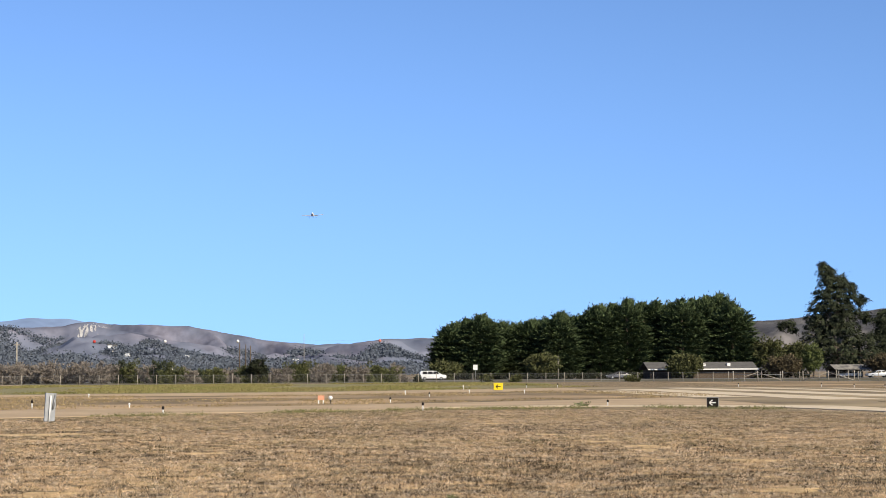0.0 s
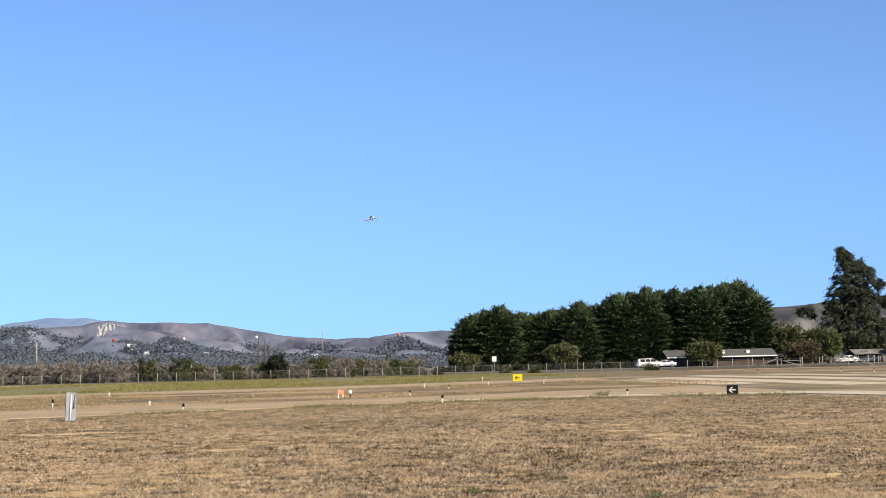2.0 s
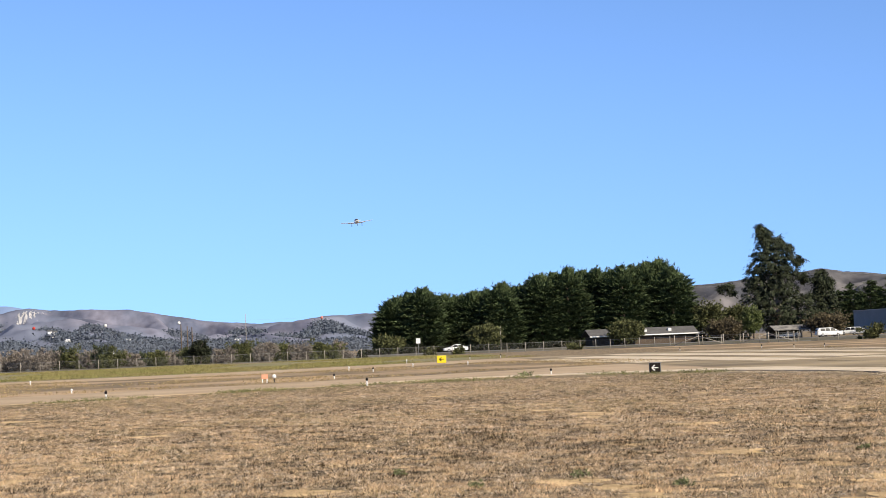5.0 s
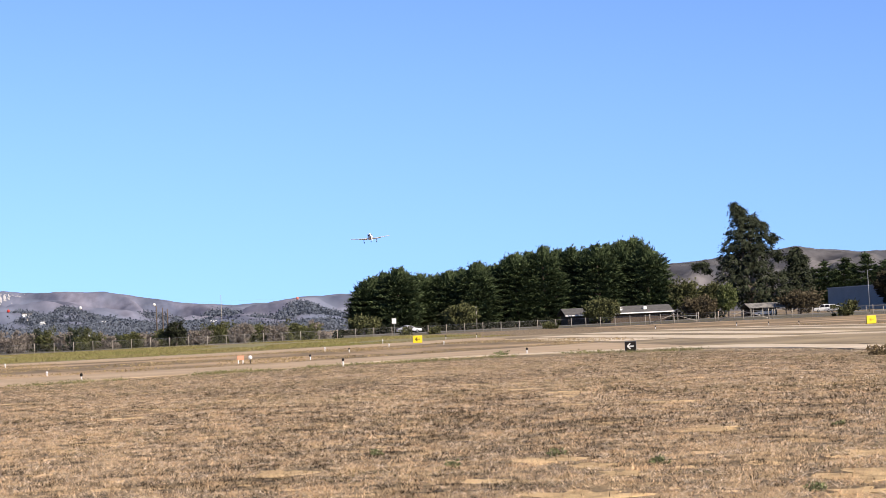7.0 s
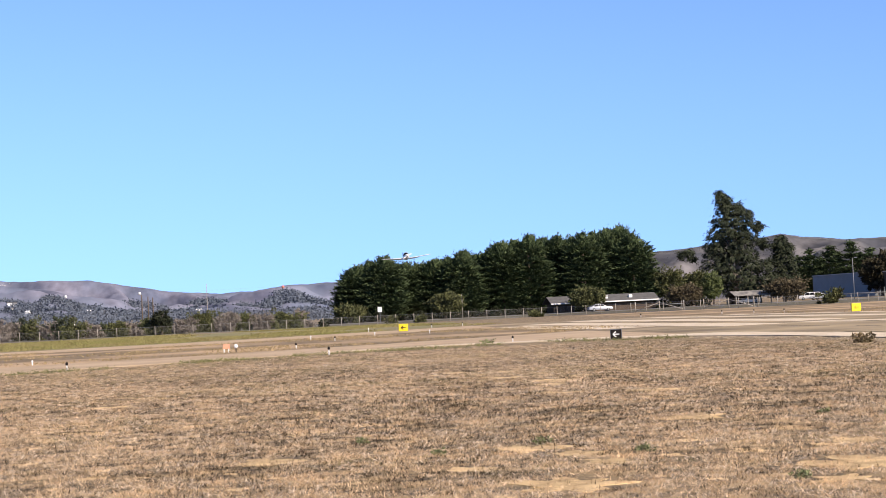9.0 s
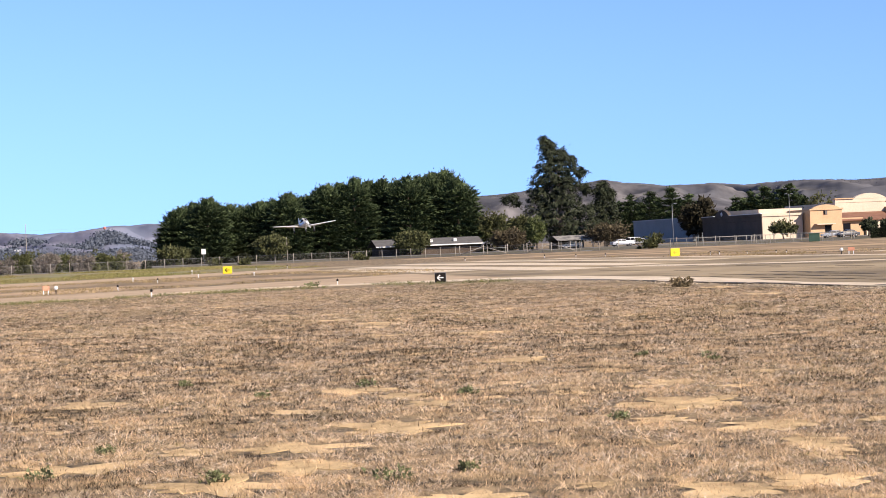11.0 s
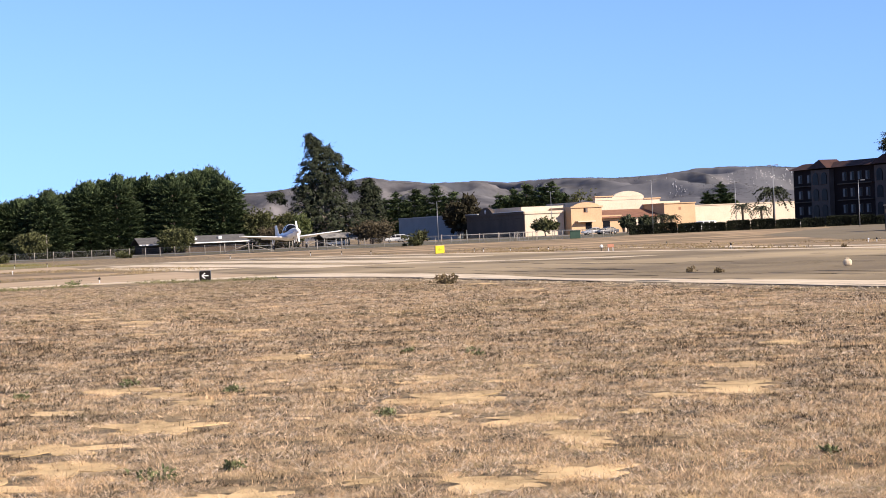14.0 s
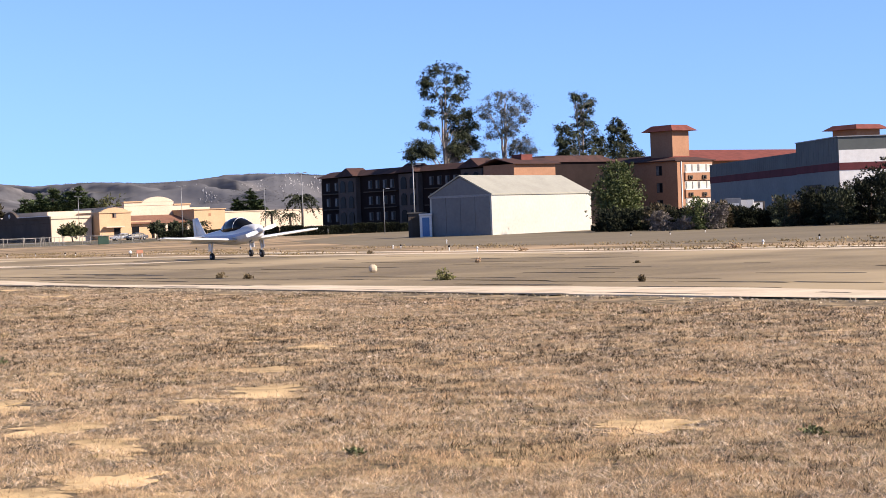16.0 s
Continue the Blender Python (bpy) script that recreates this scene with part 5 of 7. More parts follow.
def shop():
    """Low cream shopping building with mission-style parapets."""
    Y = 359.0

    def X(az, y=Y):
        return y * math.tan(radians(az))
    t = thing("shopping_building", "cream and peach shop building with curved parapets", "building", pose(0, 0, 0))
    x0, x1 = 171.4, X(26.8)
    box("wall", x0, Y, -0.05, x1, Y + 33, 5.55, M_STUCCO, t, "cream stucco wall")
    # west wall, cornice and parapet are grey to hold that side's shade
    box("side_wall", x0 - 0.15, Y + 0.02, -0.05, x0 - 0.003, Y + 33, 5.5, M_GREYWALL, t, "side wall with its shade put into grey")
    box("cornice", x0 - 0.3, Y - 0.25, 5.15, x1, Y - 0.002, 5.7, M_STUCCO, t)
    box("cornice", x0 - 0.45, Y - 0.25, 5.2, x0 - 0.152, Y + 33, 5.75, M_GREYWALL, t)
    box("band", x0 - 0.22, Y, 4.1, x0 - 0.153, Y + 33, 4.35, M_DARKWOOD, t)
    box("coping", x0 - 0.5, Y - 0.3, 5.752, x0 - 0.1, Y + 16.5, 5.9, M_SIGNWHITE, t, "white coping on the parapet")
    box("coping", x0 - 0.5, Y + 25.5, 5.752, x0 - 0.1, Y + 33, 5.9, M_SIGNWHITE, t, "white coping on the parapet")
    tube("medallion", [(x0 - 0.46, Y + 21, 6.2), (x0 - 0.41, Y + 21, 6.2)], [0.5, 0.5], M_SIGNWHITE, t, "round white medallion", n=14)
    bm = bmesh.new()
    n = 10
    prof = [(17 + 8 * k / n, 5.75 + 1.5 * math.sin(math.pi * k / n) ** 0.8) for k in range(n + 1)]
    a = [bm.verts.new((x0 - 0.4, Y + u, v)) for u, v in prof]
    b = [bm.verts.new((x0 + 0.4, Y + u, v)) for u, v in prof]
    bm.faces.new(a)
    bm.faces.new(b)
    for k in range(n + 1):
        bm.faces.new((a[k], a[(k + 1) % (n + 1)], b[(k + 1) % (n + 1)], b[k]))
    bmesh.ops.recalc_face_normals(bm, faces=bm.faces)
    part("parapet", bm, M_GREYWALL, t, "round-headed side parapet")
    box("upper_wall", x0 + 3, Y + 8, 5.56, x1 + 4, Y + 30, 6.9, M_STUCCO, t, "set-back pale upper wall")
    # peach porch
    xa, xb = X(26.85), X(27.85)
    box("porch", xa, Y - 3, -0.05, xb, Y + 10, 6.3, M_PEACH, t, "peach entrance porch")
    arch_parapet("parapet", xa + 0.4, xb - 0.4, Y - 3.05, Y - 2.2, 6.3, 7.3, M_PEACH, t)
    box("cornice", xa - 0.2, Y - 3.25, 6.05, xb + 0.2, Y - 3.003, 6.4, M_PEACH, t)
    flat_window(t, (xa + xb) / 2 - 0.2, Y - 3, 5.0, 0.9, 0.9, "s", M_HOTELTAN)
    box("doorway", xa + 3.6, Y - 3.06, 0, xa + 5.2, Y - 3.004, 2.6, M_GLASS, t)
    box("awning", xa + 1.0, Y - 4.4, 2.75, xa + 5.6, Y - 3.004, 3.0, M_STUCCO, t)
    box("lean_to", xb + 0.01, Y - 1.5, -0.05, X(28.6), Y + 6, 4.1, M_PEACH, t)
    box("doorway", xb + 1.0, Y - 1.56, 0, xb + 2.8, Y - 1.504, 2.8, M_GLASS, t)
    # tall centre front with stepped, arched top
    xc, xd = X(27.84, 366), X(29.95, 366)
    xm, xn = X(28.42, 366), X(29.43, 366)
    box("front_wall", xc, 366, -0.05, xd, 392, 7.7, M_STUCCO, t, "tall cream front wall")
    box("front_wall", xc, 365.9, 7.7, xn, 367, 8.5, M_STUCCO, t)
    box("cornice", xc - 0.2, 365.6, 8.502, xm, 367.2, 8.75, M_PEACH, t)
    box("cornice", xn, 365.7, 7.702, xd + 0.2, 367.2, 7.95, M_PEACH, t)
    arch_parapet("parapet", xm, xn, 365.85, 367, 8.5, 9.75, M_STUCCO, t)
    box("front_wall", xd + 0.01, 368, -0.05, X(30.6, 368), 392, 7.0, M_STUCCO, t)
    bm = bmesh.new()
    vs = [bm.verts.new(v) for v in ((xb, 356.5, 3.6), (xd, 356.5, 3.6), (xd, 365.8, 5.4), (xb, 365.8, 5.4), (xb, 356.5, 3.4), (xd, 356.5, 3.4), (xd, 365.8, 5.2), (xb, 365.8, 5.2))]
    for f in ((0, 1, 2, 3), (7, 6, 5, 4), (0, 4, 5, 1), (1, 5, 6, 2), (2, 6, 7, 3), (3, 7, 4, 0)):
        bm.faces.new([vs[k] for k in f])
    part("tile_roof", bm, M_TILEBROWN, t, "sloping red-brown tile canopy roof")
    for k in range(6):
        x = X(28.7) + k * (xd - X(28.7)) / 5
        box("column", x - 0.3, 357.0, -0.05, x + 0.3, 357.6, 3.4, M_STUCCO, t)
    # right wing
    xe, xf = X(29.95, 358), X(30.95, 358)
    box("corner_block", xe, 356, -0.05, xf, 372, 6.2, M_PEACH, t, "peach corner block")
    box("cornice", xe - 0.2, 355.75, 6.2, xf + 0.2, 372, 6.4, M_PEACH, t)
    box("medallion", (xe + xf) / 2 - 0.3, 355.94, 4.7, (xe + xf) / 2 + 0.3, 355.997, 5.3, M_HOTELTAN, t)
    box("wall", xf + 0.01, 360, -0.05, xf + 46, 385, 5.5, M_STUCCO, t, "long cream stucco wall")
    box("cornice", xf + 0.01, 359.8, 5.5, xf + 46, 385, 5.7, M_STUCCO, t)
    w = thing("warehouse", "blue-grey metal warehouse with a flat roof", "building", pose(0, 0, 0))
    box("wall", 172.5, 401, -0.05, 200, 441, 5.9, M_WAREHOUSE, w)
    box("roof_edge", 172.3, 400.9, 5.905, 200.2, 441.1, 6.1, M_STEEL, w)
    box("chimney", 176, 404, 6.105, 177.6, 405.6, 7.6, M_SIGNWHITE, w, "white roof vent box")


def houses():
    t = thing("house", "long low house with grey shingle roof", "house", pose(0, 0, 0))
    y = 338.0
    for az0, az1 in ((12.9, 13.75), (14.3, 16.4)):
        xa, xb = y * math.tan(radians(az0)), y * math.tan(radians(az1))
        box("wall", xa + 0.5, y + 0.7, -0.05, xb - 0.5, y + 7, 1.85, M_DARKWOOD, t, "dark timber wall")
        gable_roof("roof", xa, y, xb, y + 7.7, 1.9, 3.3, 0.2, M_SHINGLE, t)
        box("fascia", xa - 0.2, y - 0.26, 1.72, xb + 0.2, y - 0.205, 1.95, M_SIGNWHITE, t, "white eaves board")
    for az in (14.75, 15.55):
        x = y * math.tan(radians(az))
        box("roof_vent", x - 0.35, y + 1.4, 2.4, x + 0.35, y + 2.1, 3.05, M_SIGNWHITE, t, "white roof vent", 0.08)
    s = thing("shed", "low open shed with pale patchy roof", "shed", pose(0, 0, 0))
    xa, xb = y * math.tan(radians(18.65)), y * math.tan(radians(19.85))
    gable_roof("roof", xa, y - 4, xb, y + 2, 1.75, 2.65, 0.1, M_OLDROOF, s)
    for x in np.linspace(xa + 0.3, xb - 0.3, 4):
        box("post", x - 0.08, y - 3.9, -0.05, x + 0.08, y - 3.74, 1.7, M_POST, s)
        box("post", x - 0.08, y + 1.7, -0.05, x + 0.08, y + 1.86, 1.7, M_POST, s)
    box("back_wall", xa + 0.2, y + 1.87, -0.05, xb - 0.2, y + 1.97, 1.7, M_DARKWOOD, s)


M_WAREHOUSE = mat("pale_blue_metal", (0.20, 0.23, 0.255), (0.175, 0.205, 0.225), 0.3, 0.7, spec=0.2)
M_OLDROOF = mat("patchy_roof", (0.30, 0.28, 0.25), (0.12, 0.115, 0.11), 1.2, 0.9, fine=6)
M_MESHWIRE = mat("chain_link_wire", (0.40, 0.40, 0.39), (0.33, 0.33, 0.32), 3.0, 0.6, metal=0.3)


def fence():
    """Chain-link boundary fence: posts, rails and thin crossing wires, with two braced gates."""
    line = [(-72, 256), (-30, 256.5), (36, 259), (58, 256), (70, 240.5), (84, 231), (120, 222)]
    t = thing("fence", "chain-link fence with pale posts along the road", "fence", pose(0, 0, 0))
    post = None
    tot = 0.0
    nxt = 0.0
    H = 1.3
    for (x0, y0), (x1, y1) in zip(line, line[1:]):
        ln = math.hypot(x1 - x0, y1 - y0)
        ux, uy = (x1 - x0) / ln, (y1 - y0) / ln
        while nxt <= tot + ln:
            q = nxt - tot
            x, y = x0 + ux * q, y0 + uy * q
            if post is None:
                post = tube("post", [(0, 0, -0.1), (0, 0, H + 0.12)], [0.05, 0.05], M_POST, t, n=6)
                post.location = (x, y, 0)
            else:
                o = new("post", post.data)
                o.parent = t
                o.location = (x, y, 0)
            nxt += 2.75
        tube("rail", [(x0, y0, H), (x1, y1, H)], [0.011, 0.011], M_STEEL, t, n=5)
        tube("rail", [(x0, y0, 0.06), (x1, y1, 0.06)], [0.015, 0.015], M_STEEL, t, n=5)
        # crossing wires
        v, f = [], []
        step = 0.28
        k = 0.0
        while k < ln - H:
            for a, b in (((k, 0.05), (k + H, H)), ((k + H, 0.05), (k, H))):
                i = len(v)
                r = 0.0028
                for u, z in (a, b):
                    v += [(x0 + ux * (u - r), y0 + uy * (u - r), z), (x0 + ux * (u + r), y0 + uy * (u + r), z)]
                f.append((i, i + 1, i + 3, i + 2))
            k += step
        mesh_ob("mesh_panel", v, f, M_MESHWIRE, t, "wire mesh")
        tot += ln
    for gx, gy, ang in ((70.6, 239.6, -34), (79.0, 234.0, -34)):
        g = thing("gate", "braced pale timber gate in the wire fence", "gate", pose(gx, gy, 0, 0, 0, ang), "gates in the fence")
        for u in (-3.6, 0.0, 3.6):
            tube("post", [(u, -0.15, -0.1), (u, -0.15, 1.5)], [0.08, 0.08], M_POST, g, n=6)
        tube("brace", [(-3.5, -0.2, 0.2), (-0.1, -0.2, 1.25)], [0.05, 0.05], M_POST, g, n=6)
        tube("brace", [(3.5, -0.2, 0.2), (0.1, -0.2, 1.25)], [0.05, 0.05], M_POST, g, n=6)
        tube("rail", [(-3.6, -0.15, 1.0), (3.6, -0.15, 1.0)], [0.03, 0.03], M_STEEL, g, n=6)


def arrow_into(bm, x, z, w, y, right=False):
    """A left-pointing arrow of bars on a sign face at y."""
    s = -1 if right else 1
    t = w * 0.16
    def bar(x0, z0, x1, z1):
        dx, dz = x1 - x0, z1 - z0
        ln = math.hypot(dx, dz)
        nx, nz = -dz / ln * t / 2, dx / ln * t / 2
        vs = []
        for yy in (y - 0.012, y - 0.001):
            vs.append([bm.verts.new(v) for v in ((x0 + nx, yy, z0 + nz), (x1 + nx, yy, z1 + nz), (x1 - nx, yy, z1 - nz), (x0 - nx, yy, z0 - nz))])
        bm.faces.new(vs[0])
        for k in range(4):
            bm.faces.new((vs[0][k], vs[0][(k + 1) % 4], vs[1][(k + 1) % 4], vs[1][k]))
    bar(x - s * w * 0.5, z, x + s * w * 0.5, z)
    bar(x - s * w * 0.5, z, x - s * w * 0.02, z + w * 0.42)
    bar(x - s * w * 0.5, z, x - s * w * 0.02, z - w * 0.42)
    bmesh.ops.recalc_face_normals(bm, faces=bm.faces)
    return bm


def sign(x, y, w, h, z0, face_mat, label, arrow, arrow_mat, turn):
    t = thing("airfield_sign", label, "sign", pose(x, y, 0, 0, 0, turn))
    box("panel", -w / 2, -0.08, z0, w / 2, 0.08, z0 + h, face_mat, t, "", 0.015)
    box("frame", -w / 2 - 0.02, 0.081, z0 - 0.015, w / 2 + 0.02, 0.11, z0 + h + 0.015, M_STEEL, t)
    if arrow:
        part("arrow", arrow_into(bmesh.new(), 0, z0 + h / 2, w * arrow, -0.081), arrow_mat, t, "arrow pointing left")
    for s in (-0.32, 0.32):
        box("leg", s * w - 0.02, -0.02, -0.05, s * w + 0.02, 0.02, z0, M_STEEL, t)
    return t


def field_light(x, y, h, label, top, group, black=True):
    t = thing("edge_light", label, "light", pose(x, y, 0), group)
    h *= 0.85
    tube("stake", [(0, 0, -0.05), (0, 0, h * 0.62)], [0.026, 0.026], M_SIGNWHITE, t, n=8)
    tube("lamp_head", [(0, 0, h * 0.62), (0, 0, h * 0.8), (0, 0, h)], [0.045, 0.06, 0.02], top, t, n=8)
    return t


def field_things():
    sign(19.6, 73.4, 0.47, 0.41, 0.05, M_SIGNBLACK, "black airfield sign with a white arrow", 0.6, M_SIGNWHITE, -15)
    sign(19.9, 142.0, 0.76, 0.60, 0.1, M_YELLOW, "yellow airfield sign with a black arrow", 0.5, M_SIGNBLACK, -8)
    sign(52.8, 126.4, 0.74, 0.62, 0.05, M_YELLOW, "yellow airfield sign beside the runway", 0.4, M_YELLOWDARK, -4)
    # grey marker box seen edge-on
    t = thing("marker_board", "weathered grey metal board on a steel post", "board", pose(-7.0, 61.0, 0, 0, 0, 28))
    bm = bmesh.new()
    vs = [bm.verts.new(v) for v in ((-0.2, 0, 0.02), (0.17, 0, 0.02), (0.25, 0.04, 0.97), (-0.13, 0.04, 1.0), (-0.2, 0.06, 0.02), (0.17, 0.06, 0.02), (0.25, 0.1, 0.97), (-0.13, 0.1, 1.0))]
    for f in ((0, 1, 2, 3), (7, 6, 5, 4), (0, 4, 5, 1), (1, 5, 6, 2), (2, 6, 7, 3), (3, 7, 4, 0)):
        bm.faces.new([vs[k] for k in f])
    bmesh.ops.recalc_face_normals(bm, faces=bm.faces)
    part("board", bm, M_STEEL, t, "dull grey sheet metal board")
    tube("post", [(-0.06, -0.05, -0.05), (0.03, -0.01, 0.9)], [0.03, 0.03], M_SIGNWHITE, t, "white post", n=6)
    tube("brace", [(0.1, -0.02, 0.45), (0.2, 0.0, 0.93)], [0.035, 0.03], M_STEEL, t, n=6)
    # runway and taxiway edge lights
    for x, y, hh, k in [(-3.6, 69.5, 0.42, 1), (7.1, 73.8, 0.42, 1), (16.4, 80.2, 0.36, 1), (-10.3, 82.6, 0.55, 1), (-11.1, 119, 0.35, 0), (-5.9, 83.5, 0.3, 0), (7.1, 91.7, 0.38, 1), (10.5, 122, 0.4, 0), (11.3, 113, 0.38, 1),
                        (18.8, 157, 0.5, 0), (15.9, 129, 0.35, 0), (26.5, 169, 0.5, 1), (30.1, 172, 0.5, 1), (19.7, 126.7, 0.35, 0), (47.5, 168, 0.45, 1), (53.6, 161, 0.45, 1), (54.0, 153, 0.45, 1), (54.3, 146, 0.45, 1),
                        (57.2, 129.6, 0.35, 1), (57.0, 127.4, 0.35, 1), (58.7, 125.9, 0.3, 1), (57.4, 118.1, 0.35, 1), (57.2, 116.0, 0.35, 1), (67, 115.5, 0.3, 1), (66, 107.5, 0.3, 1), (54.7, 86.9, 0.4, 1),
                        (73.9, 93.5, 0.35, 0), (56.5, 71.3, 0.4, 1), (53.9, 65.8, 0.35, 0), (63, 85, 0.3, 0), (63.9, 85.4, 0.3, 1), (87.2, 89.1, 0.3, 1), (88.1, 86.1, 0.3, 1), (93.9, 88.2, 0.35, 1), (66.2, 54.7, 0.35, 1), (56.8, 50, 0.35, 0)]:
        field_light(x, y, hh, "small black-topped edge light on a white stake" if k else "small white edge marker stake", M_SIGNBLACK if k else M_SIGNWHITE, "edge lights")
    # small orange boards with a round light beside them
    for x, y, w, turn in ((3.4, 90.3, 0.34, 0), (54.2, 100.7, 0.42, -28)):
        t = thing("marker_sign", "small faded orange board on two white legs", "sign", pose(x, y, 0, 0, 0, turn))
        box("panel", -w / 2, -0.03, 0.22, w / 2, 0.03, 0.45, M_ORANGE, t, "", 0.01)
        for s in (-0.35, 0.35):
            box("leg", s * w - 0.025, -0.02, -0.05, s * w + 0.025, 0.02, 0.22, M_SIGNWHITE, t)
        l = thing("floodlight", "small round black and white light on a stake", "light", pose(x + (0.5 if turn == 0 else -0.6), y + 0.2, 0))
        tube("stake", [(0, 0, -0.05), (0, 0, 0.25)], [0.03, 0.03], M_BLACK, l, n=6)
        tube("lamp_head", [(0, 0.1, 0.33), (0, -0.04, 0.33), (0, -0.1, 0.33)], [0.06, 0.11, 0.1], M_SIGNWHITE, l, n=10)
    # pale rounded marker on the runway
    t = thing("pale_marker", "dusty pale box marker on the runway", "marker", pose(33.4, 46.2, 0.02, 0, 0, -30))
    box("body", -0.13, -0.13, 0, 0.13, 0.13, 0.24, M_CREAM, t, "", 0.085)
    box("lid", -0.06, -0.06, 0.241, 0.06, 0.06, 0.27, M_CREAM, t, "", 0.01)
    for i, (x, y, w, h) in enumerate([(29.1, 47.0, 0.5, 0.24), (29.5, 49.4, 0.5, 0.24), (29.2, 37.0, 1.0, 0.42), (39.7, 40.3, 0.25, 0.1), (40.9, 49.9, 0.25, 0.2), (29.0, 29.3, 0.22, 0.22), (53.5, 74.2, 0.5, 0.25), (54.8, 63.6, 1.0, 0.25), (54.5, 49.6, 0.7, 0.3)]):
        bush("weed", x, y, w * 0.7, h * 0.85, M_EDGEWEED if i == 2 else M_STRAW if i in (4, 7, 8) else M_BROWNWEED, "feathery weed growing from a runway crack" if i == 2 else "dry weed growing from a runway crack", 700 + i, 150 if i == 2 else 90, 0.045, None, 2)


M_YELLOWDARK = mat("worn_yellow_mark", (0.55, 0.38, 0.02), (0.5, 0.34, 0.02), 2.0, 0.6)


def pole_lamp(az, d, el, label, heads=1, r=0.06):
    p = polar(az, d)
    h = high(el, d)
    t = thing("street_lamp", label, "lamp post", pose(p.x, p.y, 0, 0, 0, -az))
    tube("pole", [(0, 0, -0.1), (0, 0, h * 0.5), (0, 0, h)], [r * 1.3, r, r * 0.7], M_STEEL, t, n=8)
    for s in ([1] if heads == 1 else [-1, 1]):
        tube("arm", [(0, 0, h - 0.1), (s * 0.55, 0, h)], [r * 0.5, r * 0.4], M_STEEL, t, n=6)
        box("lamp_head", s * 0.6 - 0.28, -0.14, h - 0.05, s * 0.6 + 0.28, 0.14, h + 0.1, M_STEEL, t, "", 0.03)
    return t


def poles():
    pole_lamp(22.64, 330, 1.05, "grey car park lamp post with one head", 1)
    pole_lamp(26.4, 380, 1.2, "grey car park lamp post with two heads", 2)
    pole_lamp(29.7, 300, 1.42, "dark car park lamp post with two heads", 2)
    pole_lamp(33.63, 290, 1.72, "tall grey lamp post with two heads", 2)
    pole_lamp(32.4, 310, 1.3, "grey lamp post beside palms", 2)
    pole_lamp(36.3, 250, 1.1, "slim lamp post before the hotel", 1, 0.05)
    t = pole_lamp(37.3, 190, 1.86, "tall pale pole beside the hangar", 1, 0.07)
    for az, d, el, lb in ((-7.6, 330, 1.02, "pale utility pole beyond the brush"), (-0.5, 420, 0.98, "dark utility pole in a group"), (-0.3, 424, 0.92, "dark utility pole in a group"), (-0.15, 428, 0.88, "dark utility pole in a group"), (1.6, 460, 1.25, "thin pale mast beyond the brush"), (9.95, 338, 0.5, "thin pale pole before the cypresses")):
        p = polar(az, d)
        t = thing("utility_pole", lb, "pole", pose(p.x, p.y, 0))
        h = high(el, d)
        tube("pole", [(0, 0, -0.1), (0, 0, h)], [0.08, 0.06] if "thin" in lb else [0.17, 0.12], M_BARK if "dark" in lb else M_POST, t, n=8)
        if "utility pole beyond" in lb:
            box("crossarm", -0.5, -0.06, h - 0.6, 0.5, 0.06, h - 0.45, M_POST, t)
    for az, d, el, w, hh, m in ((7.23, 300, 0.22, 0.75, 0.9, M_SIGNWHITE), (-2.71, 300, 0.19, 0.5, 1.1, M_SIGNWHITE)):
        p = polar(az, d)
        z = high(el, d)
        t = thing("road_sign", "white roadside sign on a post", "sign", pose(p.x, p.y, 0, 0, 0, -az))
        tube("post", [(0, 0, -0.1), (0, 0, z)], [0.04, 0.04], M_STEEL, t, n=6)
        box("panel", -w / 2, -0.05, z - hh, w / 2, -0.042, z, m, t)
    # power line with marker balls
    t = thing("power_cable", "thin overhead cable across the valley", "cable", pose(0, 0, 0))
    d = 620
    tube("wire", [polar(a, d, high(1.03 + 0.006 * ((a + 1) / 4) ** 2, d)) for a in (-14, -10, -5, 0, 5, 9)], [0.012] * 6, M_STEEL, t, n=4)
    for a in (-14, 9):
        tube("pole", [polar(a, d, -0.2), polar(a, d, high(1.1, d))], [0.25, 0.16], M_BARK, t, n=8)
    for az, m, lb in ((-5.17, M_RED, "red"), (-2.91, M_SIGNWHITE, "white"), (-0.56, M_SIGNWHITE, "white"), (4.09, M_REDPALE, "faded red")):
        bm = bmesh.new()
        bmesh.ops.create_uvsphere(bm, u_segments=14, v_segments=10, radius=0.55)
        ob = part("marker_ball", bm, m, t, lb + " warning ball on the cable", True)
        ob.location = polar(az, d, high(1.03, d))


M_RED = mat("red_ball", (0.55, 0.06, 0.05), (0.48, 0.05, 0.04), 2, 0.6)
M_REDPALE = mat("pale_red_ball", (0.60, 0.22, 0.18), (0.52, 0.19, 0.15), 2, 0.6)


